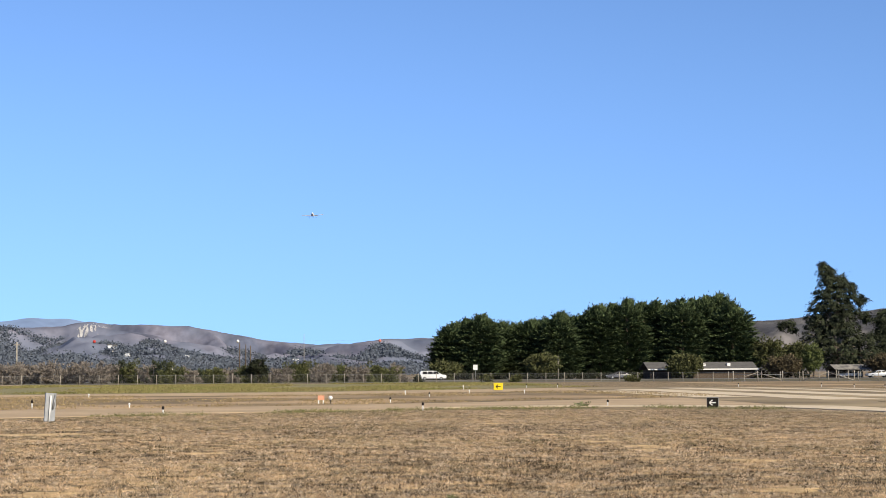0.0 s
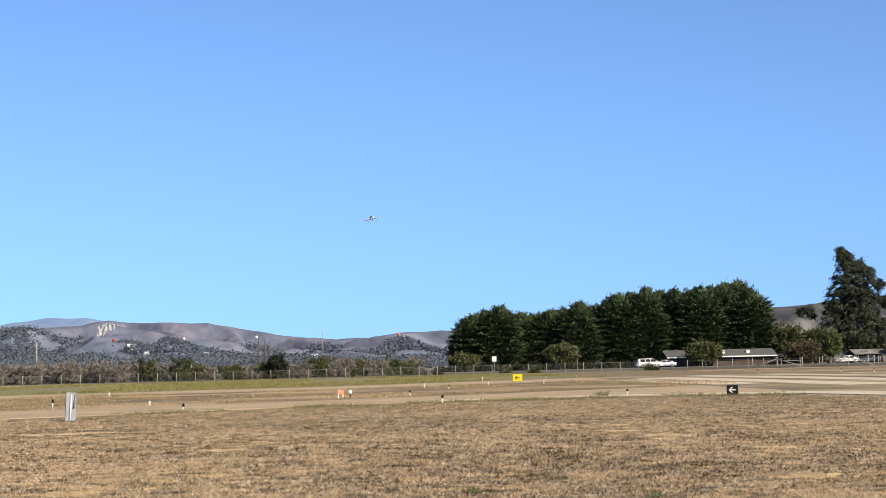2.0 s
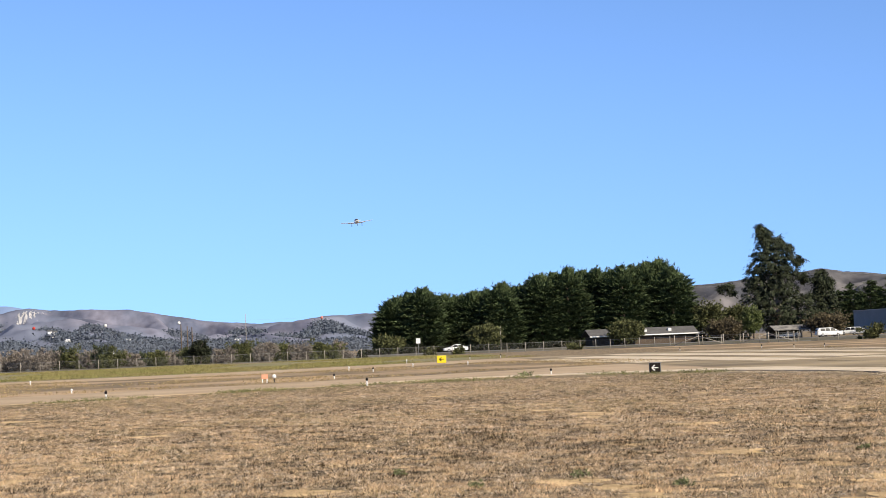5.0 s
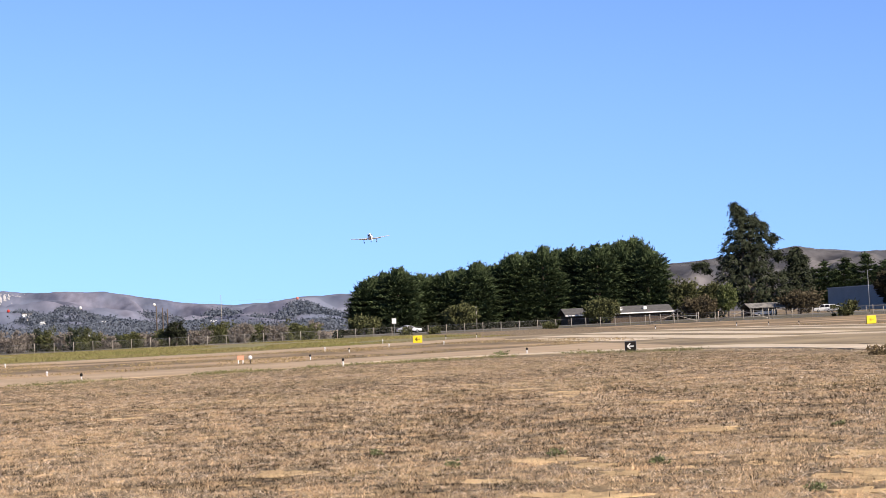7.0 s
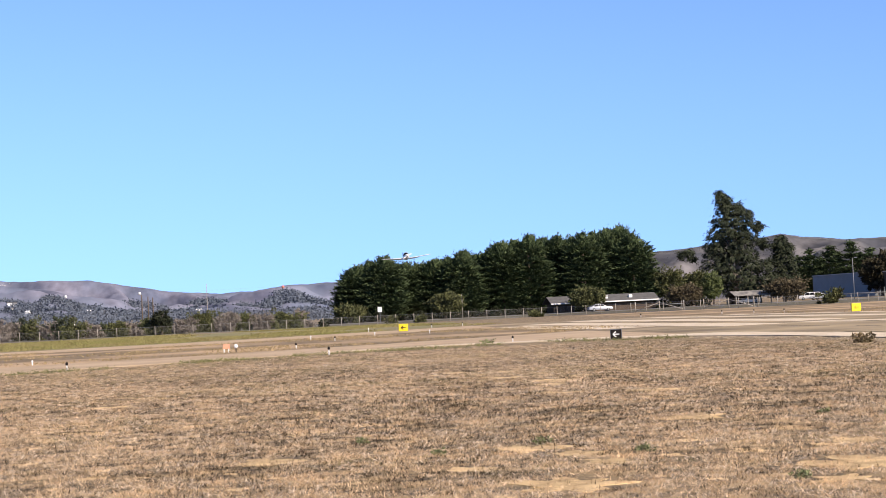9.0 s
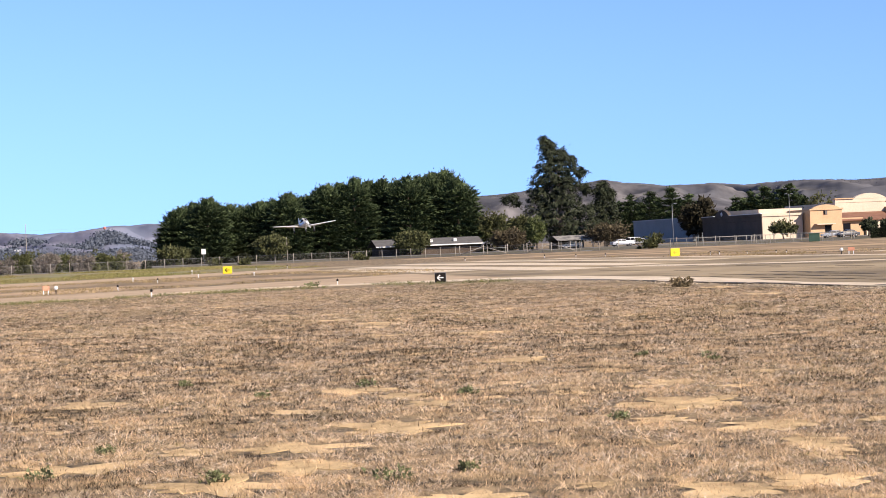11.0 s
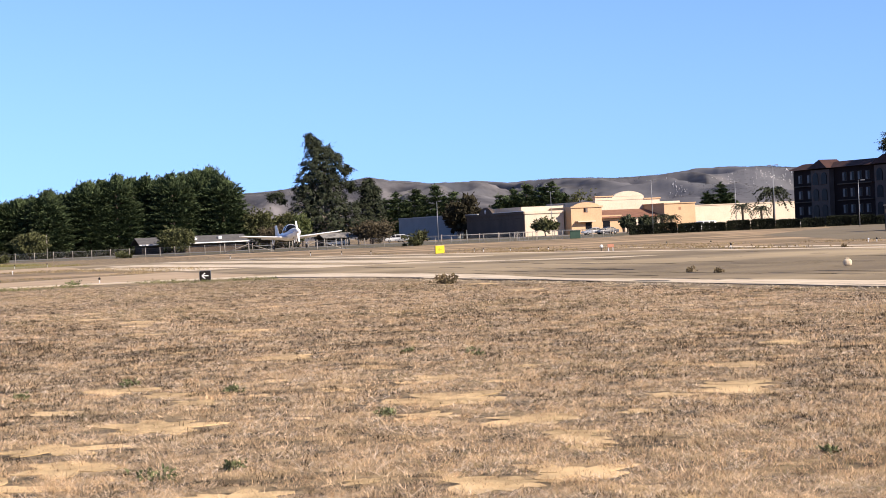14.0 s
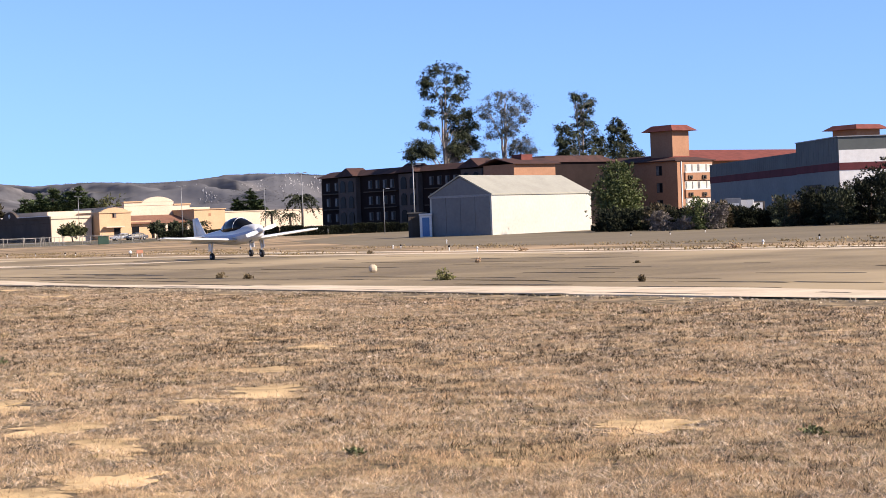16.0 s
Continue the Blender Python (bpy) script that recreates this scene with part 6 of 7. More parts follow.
def palm(az, d, el, seed):
    rng = np.random.default_rng(seed)
    p = polar(az, d)
    h = high(el, d)
    t = thing("palm_tree", "palm tree with drooping fronds before the shops", "tree", pose(p.x, p.y, 0), "palms")
    tube("trunk", [(0, 0, -0.1), (0.1, 0, h * 0.45), (0, 0, h * 0.82)], [0.26, 0.2, 0.22], M_BARK, t)
    top = np.array([0, 0, h * 0.82])
    for i in range(24):
        an = i * 2.399
        up = 1.0 - 1.3 * (i / 24)
        cs, ws = [], []
        ln = (3.2 if h > 6 else 1.9) * rng.uniform(0.8, 1.1)
        for q in np.linspace(0.1, 1, 12):
            c = top + np.array([math.cos(an) * ln * q, math.sin(an) * ln * q, up * ln * q * 0.8 - 1.7 * q * q * ln * 0.5])
            cs.append(c)
            ws.append((math.cos(an), math.sin(an), -0.6))
        leaf_mesh("frond", sprays(rng, np.array(cs), np.array(ws), 0.24 if h > 6 else 0.15, 5 if h > 6 else 3), M_EUCA, t)


def yard():
    for az, d, el, s in ((33.6, 300, 1.15, 1), (32.6, 305, 0.62, 2), (30.0, 312, 0.35, 3), (30.3, 312, 0.3, 4), (33.2, 296, 0.5, 5)):
        palm(az, d, el, 800 + s)
    for i, (az, d, el, w, m, lb) in enumerate([(26.2, 352, 0.3, 2.6, M_OLIVE, "round clipped street tree"), (28.9, 335, 0.3, 1.2, M_EUCA, "ragged young tree in the car park"), (29.5, 335, 0.25, 1.0, M_EUCA, "ragged young tree in the car park"), 
                                               (27.4, 430, 1.15, 4.2, M_OLIVE, "brownish tree behind the shops")]):
        p = polar(az, d)
        h = high(el, d)
        tree("street_tree" if i < 3 else "broadleaf_tree", p.x, p.y, h, [(0, 0, h * 0.68, w, w, h * 0.28), (-w * 0.5, 0, h * 0.6, w * 0.6, w * 0.6, h * 0.24), (w * 0.5, 0, h * 0.6, w * 0.6, w * 0.6, h * 0.25)], m, lb, (0.14, 0.1), 420, 4, 0.32, 820 + i)
    for az, el, s in ((31.95, 1.22, 1), (31.5, 0.95, 2), (32.25, 0.9, 3)):
        p = polar(az, 475)
        h = high(el, 475)
        pine(p.x, p.y, h, h * 0.34, 840 + s, "dark pine behind the shops", "pines behind the shops")
    # lot rail and green box
    p = polar(27.15, 250)
    t = thing("utility_box", "green metal utility box", "box", pose(p.x, p.y, 0, 0, 0, -27))
    box("body", -0.75, -0.4, 0, 0.75, 0.4, 1.1, M_GREENBOX, t, "", 0.05)
    box("lid", -0.8, -0.45, 1.102, 0.8, 0.45, 1.18, M_GREENBOX, t)
    f = thing("rail_fence", "low white rail fence along the car park", "fence", pose(0, 0, 0))
    for az0, az1, d in ((22.0, 25.2, 262), (25.0, 25.9, 255), (26.4, 28.4, 262)):
        pts = [polar(az0 + (az1 - az0) * k / 6, d) for k in range(7)]
        for q in pts:
            tube("post", [(q.x, q.y, -0.05), (q.x, q.y, 1.3)], [0.05, 0.05], M_POST, f, n=6)
        tube("rail", [(pts[0].x, pts[0].y, 1.2), (pts[-1].x, pts[-1].y, 1.2)], [0.04, 0.04], M_POST, f, n=6)


M_GREENBOX = mat("green_box_paint", (0.05, 0.10, 0.07), (0.04, 0.08, 0.055), 1.0, 0.6)
M_TAIL = mat("red_lens", (0.35, 0.02, 0.02), (0.3, 0.02, 0.02), 2, 0.2)


def car_profile(kind):
    """Side outline of body and of the cabin: (length along y, height), nose toward +y."""
    if kind == "van":
        body = [(2.5, 0.35), (2.52, 0.75), (2.3, 0.98), (1.5, 1.10), (-2.35, 1.12), (-2.48, 0.8), (-2.45, 0.35)]
        cab = [(1.65, 1.08), (0.75, 1.66), (0.2, 1.76), (-2.0, 1.74), (-2.3, 1.45), (-2.38, 1.08)]
        return body, cab, (1.55, -1.5), 0.34, 0.97
    body = [(2.3, 0.32), (2.32, 0.6), (2.15, 0.78), (1.1, 0.92), (-1.5, 0.95), (-2.2, 0.92), (-2.28, 0.6), (-2.25, 0.32)]
    cab = [(1.15, 0.90), (0.35, 1.36), (-0.3, 1.44), (-0.95, 1.38), (-1.75, 0.93)]
    return body, cab, (1.4, -1.35), 0.32, 0.9


def car(name, kind, paint, label, m, parked=False):
    body, cab, axles, r, hw = car_profile(kind)
    t = thing(name, label, "car", m, "parked cars" if parked else "")

    def prism(nm, prof, w0, w1, material, par, lab=""):
        bm = bmesh.new()
        zs = [z for _, z in prof]
        lo, hi = min(zs), max(zs)
        sides = []
        for s in (-1, 1):
            sides.append([bm.verts.new((s * (w0 + (w1 - w0) * (z - lo) / (hi - lo)), y, z)) for y, z in prof])
        n = len(prof)
        bm.faces.new(sides[0])
        bm.faces.new(sides[1][::-1])
        for k in range(n):
            bm.faces.new((sides[0][k], sides[0][(k + 1) % n], sides[1][(k + 1) % n], sides[1][k]))
        bmesh.ops.recalc_face_normals(bm, faces=bm.faces)
        bmesh.ops.bevel(bm, geom=list(bm.edges), offset=0.04, segments=2, affect="EDGES", profile=0.5)
        return part(nm, bm, material, par, lab, True)
    prism("body", body, hw, hw - 0.03, paint, t)
    prism("cabin", cab, hw - 0.06, hw - 0.26, paint, t)
    y0, y1 = cab[0][0], cab[-1][0]
    top = max(z for _, z in cab)
    zb = cab[0][1] + 0.04
    n = 3 if kind == "van" else 2
    ya, yb = y1 + 0.45, y0 - 0.62
    for s in (-1, 1):
        for k in range(n):
            a, b = ya + (yb - ya) * k / n + 0.05, ya + (yb - ya) * (k + 1) / n - 0.05
            zt = top - 0.13
            k0 = (zt - cab[0][1]) / (top - cab[0][1])
            xb, xt = s * (hw - 0.052), s * (hw - 0.06 - 0.2 * k0 + 0.012)
            cut = 0.3 if k == n - 1 else 0.05
            bm = bmesh.new()
            vs = [(xb, a, zb), (xb, b + cut, zb), (xt, b - cut * 0.5, zt), (xt, a + 0.05, zt)]
            aa = [bm.verts.new(v) for v in vs]
            bb = [bm.verts.new((v[0] - s * 0.05, v[1], v[2])) for v in vs]
            bm.faces.new(aa)
            bm.faces.new(bb[::-1])
            for q in range(4):
                bm.faces.new((aa[q], aa[(q + 1) % 4], bb[(q + 1) % 4], bb[q]))
            bmesh.ops.recalc_face_normals(bm, faces=bm.faces)
            part("side_window", bm, M_GLASS, t)
    for (p0, p1), nm in (((cab[0], cab[1]), "windscreen"), ((cab[-1], cab[-2]), "rear_window")):
        f = 1 if nm == "windscreen" else -1
        bm = bmesh.new()
        a = Vector((0, p0[0], p0[1])).lerp(Vector((0, p1[0], p1[1])), 0.1)
        b = Vector((0, p0[0], p0[1])).lerp(Vector((0, p1[0], p1[1])), 0.9)
        o = Vector((0, f * 0.02, 0.02))
        wa, wb = hw - 0.17, hw - 0.3
        q = [a + o + Vector((-wa, 0, 0)), a + o + Vector((wa, 0, 0)), b + o + Vector((wb, 0, 0)), b + o + Vector((-wb, 0, 0))]
        top_v = [bm.verts.new(v) for v in q]
        low_v = [bm.verts.new(v - o * 2) for v in q]
        bm.faces.new(top_v)
        bm.faces.new(low_v[::-1])
        for k in range(4):
            bm.faces.new((top_v[k], top_v[(k + 1) % 4], low_v[(k + 1) % 4], low_v[k]))
        bmesh.ops.recalc_face_normals(bm, faces=bm.faces)
        part(nm, bm, M_GLASS, t)
    for s in (-1, 1):
        for y in axles:
            w = tube("wheel", [(-0.1, 0, 0), (-0.08, 0, 0), (0.08, 0, 0), (0.1, 0, 0)], [r * 0.9, r, r, r * 0.9], M_BLACK, t, n=18)
            w.location = (s * (hw - 0.1), y, r)
            rim = tube("rim", [(s * 0.09, 0, 0), (s * 0.112, 0, 0)], [r * 0.62, r * 0.55], M_STEEL, w, n=14)
        box("headlight", s * (hw - 0.3) - 0.18, body[1][0] - 0.12, body[1][1] - 0.05, s * (hw - 0.3) + 0.18, body[1][0] + 0.012, body[1][1] + 0.1, M_SIGNWHITE, t)
        box("tail_light", s * (hw - 0.2) - 0.12, body[-2][0] - 0.012, body[-2][1], s * (hw - 0.2) + 0.12, body[-2][0] + 0.1, body[-2][1] + 0.18, M_TAIL, t)
        box("mirror", s * (hw + 0.08) - 0.09, y0 - 0.35, zb, s * (hw + 0.08) + 0.09, y0 - 0.22, zb + 0.14, paint, t, "", 0.02)
    return t


def airfoil(y0, chord, x, z, thick=0.12, n=10):
    """A wing section ring: leading edge at y0, running back (-y)."""
    up, lo = [], []
    for k in range(n + 1):
        q = 0.5 - 0.5 * math.cos(math.pi * k / n)
        t = 5 * thick * chord * (0.2969 * math.sqrt(q) - 0.126 * q - 0.3516 * q ** 2 + 0.2843 * q ** 3 - 0.1036 * q ** 4)
        up.append((x, y0 - q * chord, z + t + 0.02 * chord * math.sin(math.pi * q)))
        lo.append((x, y0 - q * chord, z - t * 0.75))
    return up + lo[::-1][1:-1]


def aircraft():
    """White low-wing light aircraft with fixed tricycle gear; nose toward local +y, origin between the wing roots."""
    t = thing("light_aircraft", "white low-wing single-engine light aircraft landing, gear down", "aircraft", pose(47.5, 78, 1.0))
    # fuselage
    secs = [(2.30, 0.20, 0.20, 0.36), (2.15, 0.36, 0.34, 0.34), (1.7, 0.47, 0.44, 0.32), (1.1, 0.53, 0.47, 0.28), (0.5, 0.56, 0.46, 0.26), (-0.3, 0.56, 0.46, 0.26), (-1.1, 0.48, 0.44, 0.31), (-2.0, 0.34, 0.36, 0.37), (-3.0, 0.20, 0.25, 0.44), (-4.0, 0.09, 0.15, 0.50), (-4.5, 0.03, 0.08, 0.54)]
    rings = []
    for y, w, h, zc in secs:
        rings.append([(w * math.copysign(abs(math.cos(q)) ** 0.8, math.cos(q)), y, zc + h * math.copysign(abs(math.sin(q)) ** 0.85, math.sin(q))) for q in np.linspace(0, 2 * math.pi, 21)[:-1]])
    body = loft("fuselage", rings, M_WHITE, t)
    # blue sweep stripe along each side
    for s in (-1, 1):
        v, f = [], []
        for y, w, h, zc in secs[1:10]:
            a, b = 0.06 + 0.05 * (2.2 - y) / 6, -0.06
            for dz in (a, b):
                k = math.sqrt(max(0.0, 1 - (dz / h) ** 2))
                v.append((s * (w * k ** 0.7 + 0.006), y, zc + dz))
        for k in range(8):
            f.append((2 * k, 2 * k + 1, 2 * k + 3, 2 * k + 2))
        mesh_ob("stripe", v, f, M_STRIPE, t, "pale blue side stripe")
    # cowling inlets, exhaust and spinner
    for s in (-1, 1):
        bm = bmesh.new()
        bmesh.ops.create_uvsphere(bm, u_segments=12, v_segments=8, radius=0.1, matrix=Matrix.LocRotScale((s * 0.19, 2.2, 0.4), None, (1.2, 0.5, 0.75)))
        part("air_inlet", bm, M_BLACK, t, "dark cowling inlet", True)
    tube("exhaust", [(0.2, 1.8, -0.06), (0.22, 1.55, -0.16)], [0.04, 0.04], M_STEEL, t, n=8)
    # canopy
    cs = [(1.3, 0.16, 0.08), (1.0, 0.46, 0.36), (0.5, 0.54, 0.58), (-0.15, 0.55, 0.64), (-0.7, 0.48, 0.56), (-1.25, 0.32, 0.36), (-1.75, 0.08, 0.06)]
    rings = []
    for y, w, h in cs:
        base = 0.62 if y > -0.9 else 0.6
        rings.append([(w * math.cos(q), y, base + h * max(-0.15, math.sin(q))) for q in np.linspace(0, 2 * math.pi, 17)[:-1]])
    can = loft("canopy", rings, M_CANOPY, t, "dark tinted bubble canopy")
    for y, w, h in ((0.47, 0.542, 0.585), (-0.72, 0.48, 0.558)):
        pts = [(w * math.cos(q), y, 0.62 + h * math.sin(q)) for q in np.linspace(0.05, math.pi - 0.05, 12)]
        tube("canopy_frame", pts, [0.018] * 12, M_WHITE, can, n=6)
    # wings with dihedral and taper
    for s in (-1, 1):
        rings = [airfoil(0.75 - 0.12 * q, 1.36 - 0.42 * q, s * (0.42 + 4.18 * q), 0.02 + 4.2 * q * math.tan(radians(4.5)), 0.14) for q in (0, 0.25, 0.5, 0.75, 0.97)]
        rings.append(airfoil(0.52, 0.6, s * 4.66, 0.37, 0.07))
        w = loft("wing", rings, M_WHITE, t)
        for q0, q1, nm in ((0.05, 0.52, "flap"), (0.54, 0.94, "aileron")):
            pts = []
            for q in (q0, q1):
                x, ch = s * (0.42 + 4.18 * q), 1.36 - 0.42 * q
                yt = 0.75 - 0.12 * q - ch
                z = 0.02 + 4.2 * q * math.tan(radians(4.5))
                drop = 0.11 if nm == "flap" else 0.0
                pts.append([(x, yt + 0.26, z + 0.035), (x, yt - 0.03, z - drop), (x, yt - 0.03, z - drop - 0.015), (x, yt + 0.26, z - 0.035)])
            loft(nm, pts, M_WHITE, w, smooth=False)
        tube("tip_light", [(s * 4.68, 0.4, 0.38), (s * 4.74, 0.36, 0.38)], [0.05, 0.02], M_SIGNWHITE, w, n=8)
    # tail
    for s in (-1, 1):
        loft("tailplane", [airfoil(-3.55, 0.85, s * 0.05, 0.52, 0.09), airfoil(-3.72, 0.68, s * 0.9, 0.54, 0.09), airfoil(-3.86, 0.5, s * 1.6, 0.56, 0.08)], M_WHITE, t)
    fin = []
    for z, y0, ch in ((0.5, -3.05, 1.42), (0.72, -3.5, 1.0), (1.15, -3.85, 0.72), (1.62, -4.2, 0.42)):
        ring = airfoil(y0, ch, 0, 0, 0.09)
        fin.append([(p[2], p[1], z) for p in ring])
    loft("fin", fin, M_WHITE, t, "upright tail fin")
    rud = [[(0.03, -4.46, 0.5), (0.03, -4.46 - 0.32, 0.5), (-0.03, -4.46 - 0.32, 0.5), (-0.03, -4.46, 0.5)], [(0.02, -4.57, 1.6), (0.02, -4.8, 1.6), (-0.02, -4.8, 1.6), (-0.02, -4.57, 1.6)]]
    loft("rudder", rud, M_WHITE, t, smooth=False)
    # gear
    for x, y, r, nm in ((-1.5, -0.25, 0.2, "main_gear"), (1.5, -0.25, 0.2, "main_gear"), (0, 1.2, 0.18, "nose_gear")):
        top = (x * 0.93, y + 0.05, 0.12 if x else 0.0)
        leg = tube(nm, [top, (x, y, -0.4), (x, y, -0.7)], [0.05, 0.04, 0.035], M_WHITE, t, "white landing gear leg", n=8)
        if x:
            box("gear_door", x - 0.02 + 0.1 * (1 if x > 0 else -1), y - 0.12, -0.42, x + 0.02 + 0.1 * (1 if x > 0 else -1), y + 0.12, 0.0, M_WHITE, leg)
        else:
            box("gear_door", -0.16, y - 0.3, -0.42, -0.12, y + 0.15, -0.1, M_WHITE, leg)
        tube("tyre", [(x - 0.075, y, -0.72), (x - 0.05, y, -0.72), (x + 0.05, y, -0.72), (x + 0.075, y, -0.72)], [r * 0.75, r, r, r * 0.75], M_BLACK, leg, "black tyre", n=18)
        tube("hub", [(x - 0.08, y, -0.72), (x + 0.08, y, -0.72)], [r * 0.4, r * 0.4], M_STEEL, leg, n=12)
    # propeller
    prop = tube("propeller", [(0, 0.42, 0), (0, 0.3, 0), (0, 0.1, 0), (0, 0, 0)], [0.015, 0.1, 0.17, 0.19], M_WHITE, t, "white spinner with two blades", n=16)
    for s in (-1, 1):
        loft("blade", [[(0.05 * k + (-0.0), 0.12 + 0.05 * k, s * 0.12) for k in (-1, 1)] + [(0.05 * k + 0.01, 0.12 + 0.05 * k + 0.02, s * 0.12) for k in (1, -1)],
                       [(0.1 * k, 0.12 + 0.05 * k, s * 0.5) for k in (-1, 1)] + [(0.1 * k + 0.01, 0.14 + 0.05 * k, s * 0.5) for k in (1, -1)],
                       [(0.075 * k, 0.12 + 0.02 * k, s * 0.92) for k in (-1, 1)] + [(0.075 * k + 0.01, 0.135 + 0.02 * k, s * 0.92) for k in (1, -1)]], M_WHITE, prop, "white propeller blade", smooth=False)
    prop.location = (0, 2.3, 0.36)
    return t, prop


M_STRIPE = mat("pale_blue_stripe", (0.30, 0.40, 0.62), (0.27, 0.36, 0.57), 2, 0.3, spec=0.5)
M_CANOPY = mat("tinted_canopy", (0.010, 0.011, 0.013), (0.008, 0.009, 0.011), 2, 0.1, spec=0.12)


def insect():
    """A small insect that darts past in front of the field."""
    t = thing("insect", "small dark flying insect", "insect", pose(6, 20, 4.7))
    tube("body", [(-0.018, 0, 0), (-0.006, 0, 0), (0.012, 0, 0), (0.02, 0, 0)], [0.002, 0.005, 0.004, 0.001], M_BLACK, t, n=8)
    for s in (-1, 1):
        loft("wing", [[(-0.004, 0, 0.003), (0.006, 0, 0.003), (0.006, 0, 0.004), (-0.004, 0, 0.004)], [(-0.007, s * 0.016, 0.008), (0.005, s * 0.016, 0.008), (0.005, s * 0.016, 0.009), (-0.007, s * 0.016, 0.009)]], M_BLACK, t, smooth=False)
    return t


def parked():
    for i, (az, d, kind, paint, turn, lb) in enumerate([
            (19.3, 356.5, "car", M_WHITE, 95, "white parked car at the shed"),
            (21.25, 400, "van", M_WHITE, 70, "white parked van at the warehouse"), (21.55, 398, "car", M_SILVER, 75, "silver parked car at the warehouse"),
            (27.75, 347, "car", M_SILVER, 80, "silver parked car before the shop porch"), (28.2, 346, "car", M_DARKCAR, 95, "dark parked car in the lot"),
            (30.9, 292, "car", M_WHITE, 80, "white parked car behind the hedge"), (31.3, 296, "van", M_WHITE, 80, "white parked van behind the hedge"), (34.2, 290, "car", M_WHITE, 100, "white parked car behind the hedge")]):
        p = polar(az, d)
        car("parked_car", kind, paint, lb, pose(p.x, p.y, 0.0, 0, 0, turn), True)


SOIL = [(3.6, 15.5, 0.75, 0.45), (4.2, 19.8, 0.5, 0.35), (2.4, 13.1, 0.45, 0.3), (6.6, 15.9, 0.8, 0.5), (2.5, 14.4, 0.5, 0.3), (7.3, 23.3, 0.5, 0.4), (1.6, 12.4, 0.6, 0.4), (5.9, 14.6, 0.4, 0.25), (9.5, 9.6, 0.5, 0.3), (0.6, 14.0, 0.5, 0.3), (3.0, 10.9, 0.5, 0.25), (5.3, 10.4, 0.4, 0.22)]


def soil_spots():
    """Further bare spots of sandy soil: x, y and half widths, gathered in a few zones of the field and along the runway edge."""
    r = random.Random(77)
    out = []
    while len(out) < 60:
        q, d = radians(r.uniform(-10, 34)), r.uniform(9, 56)
        x, y = d * math.sin(q), d * math.cos(q)
        if x > 22.8 or noise.noise((x * 0.16, y * 0.09, 31.0)) + 0.6 * noise.noise((x * 0.5, y * 0.3, 5.0)) < (0.0 if x < 19.5 else -0.35):
            continue
        k = r.uniform(0.10, 0.34) * (0.75 + d / 55)
        out.append((x, y, k * r.uniform(0.9, 1.7), k * r.uniform(0.8, 1.2)))
    return out


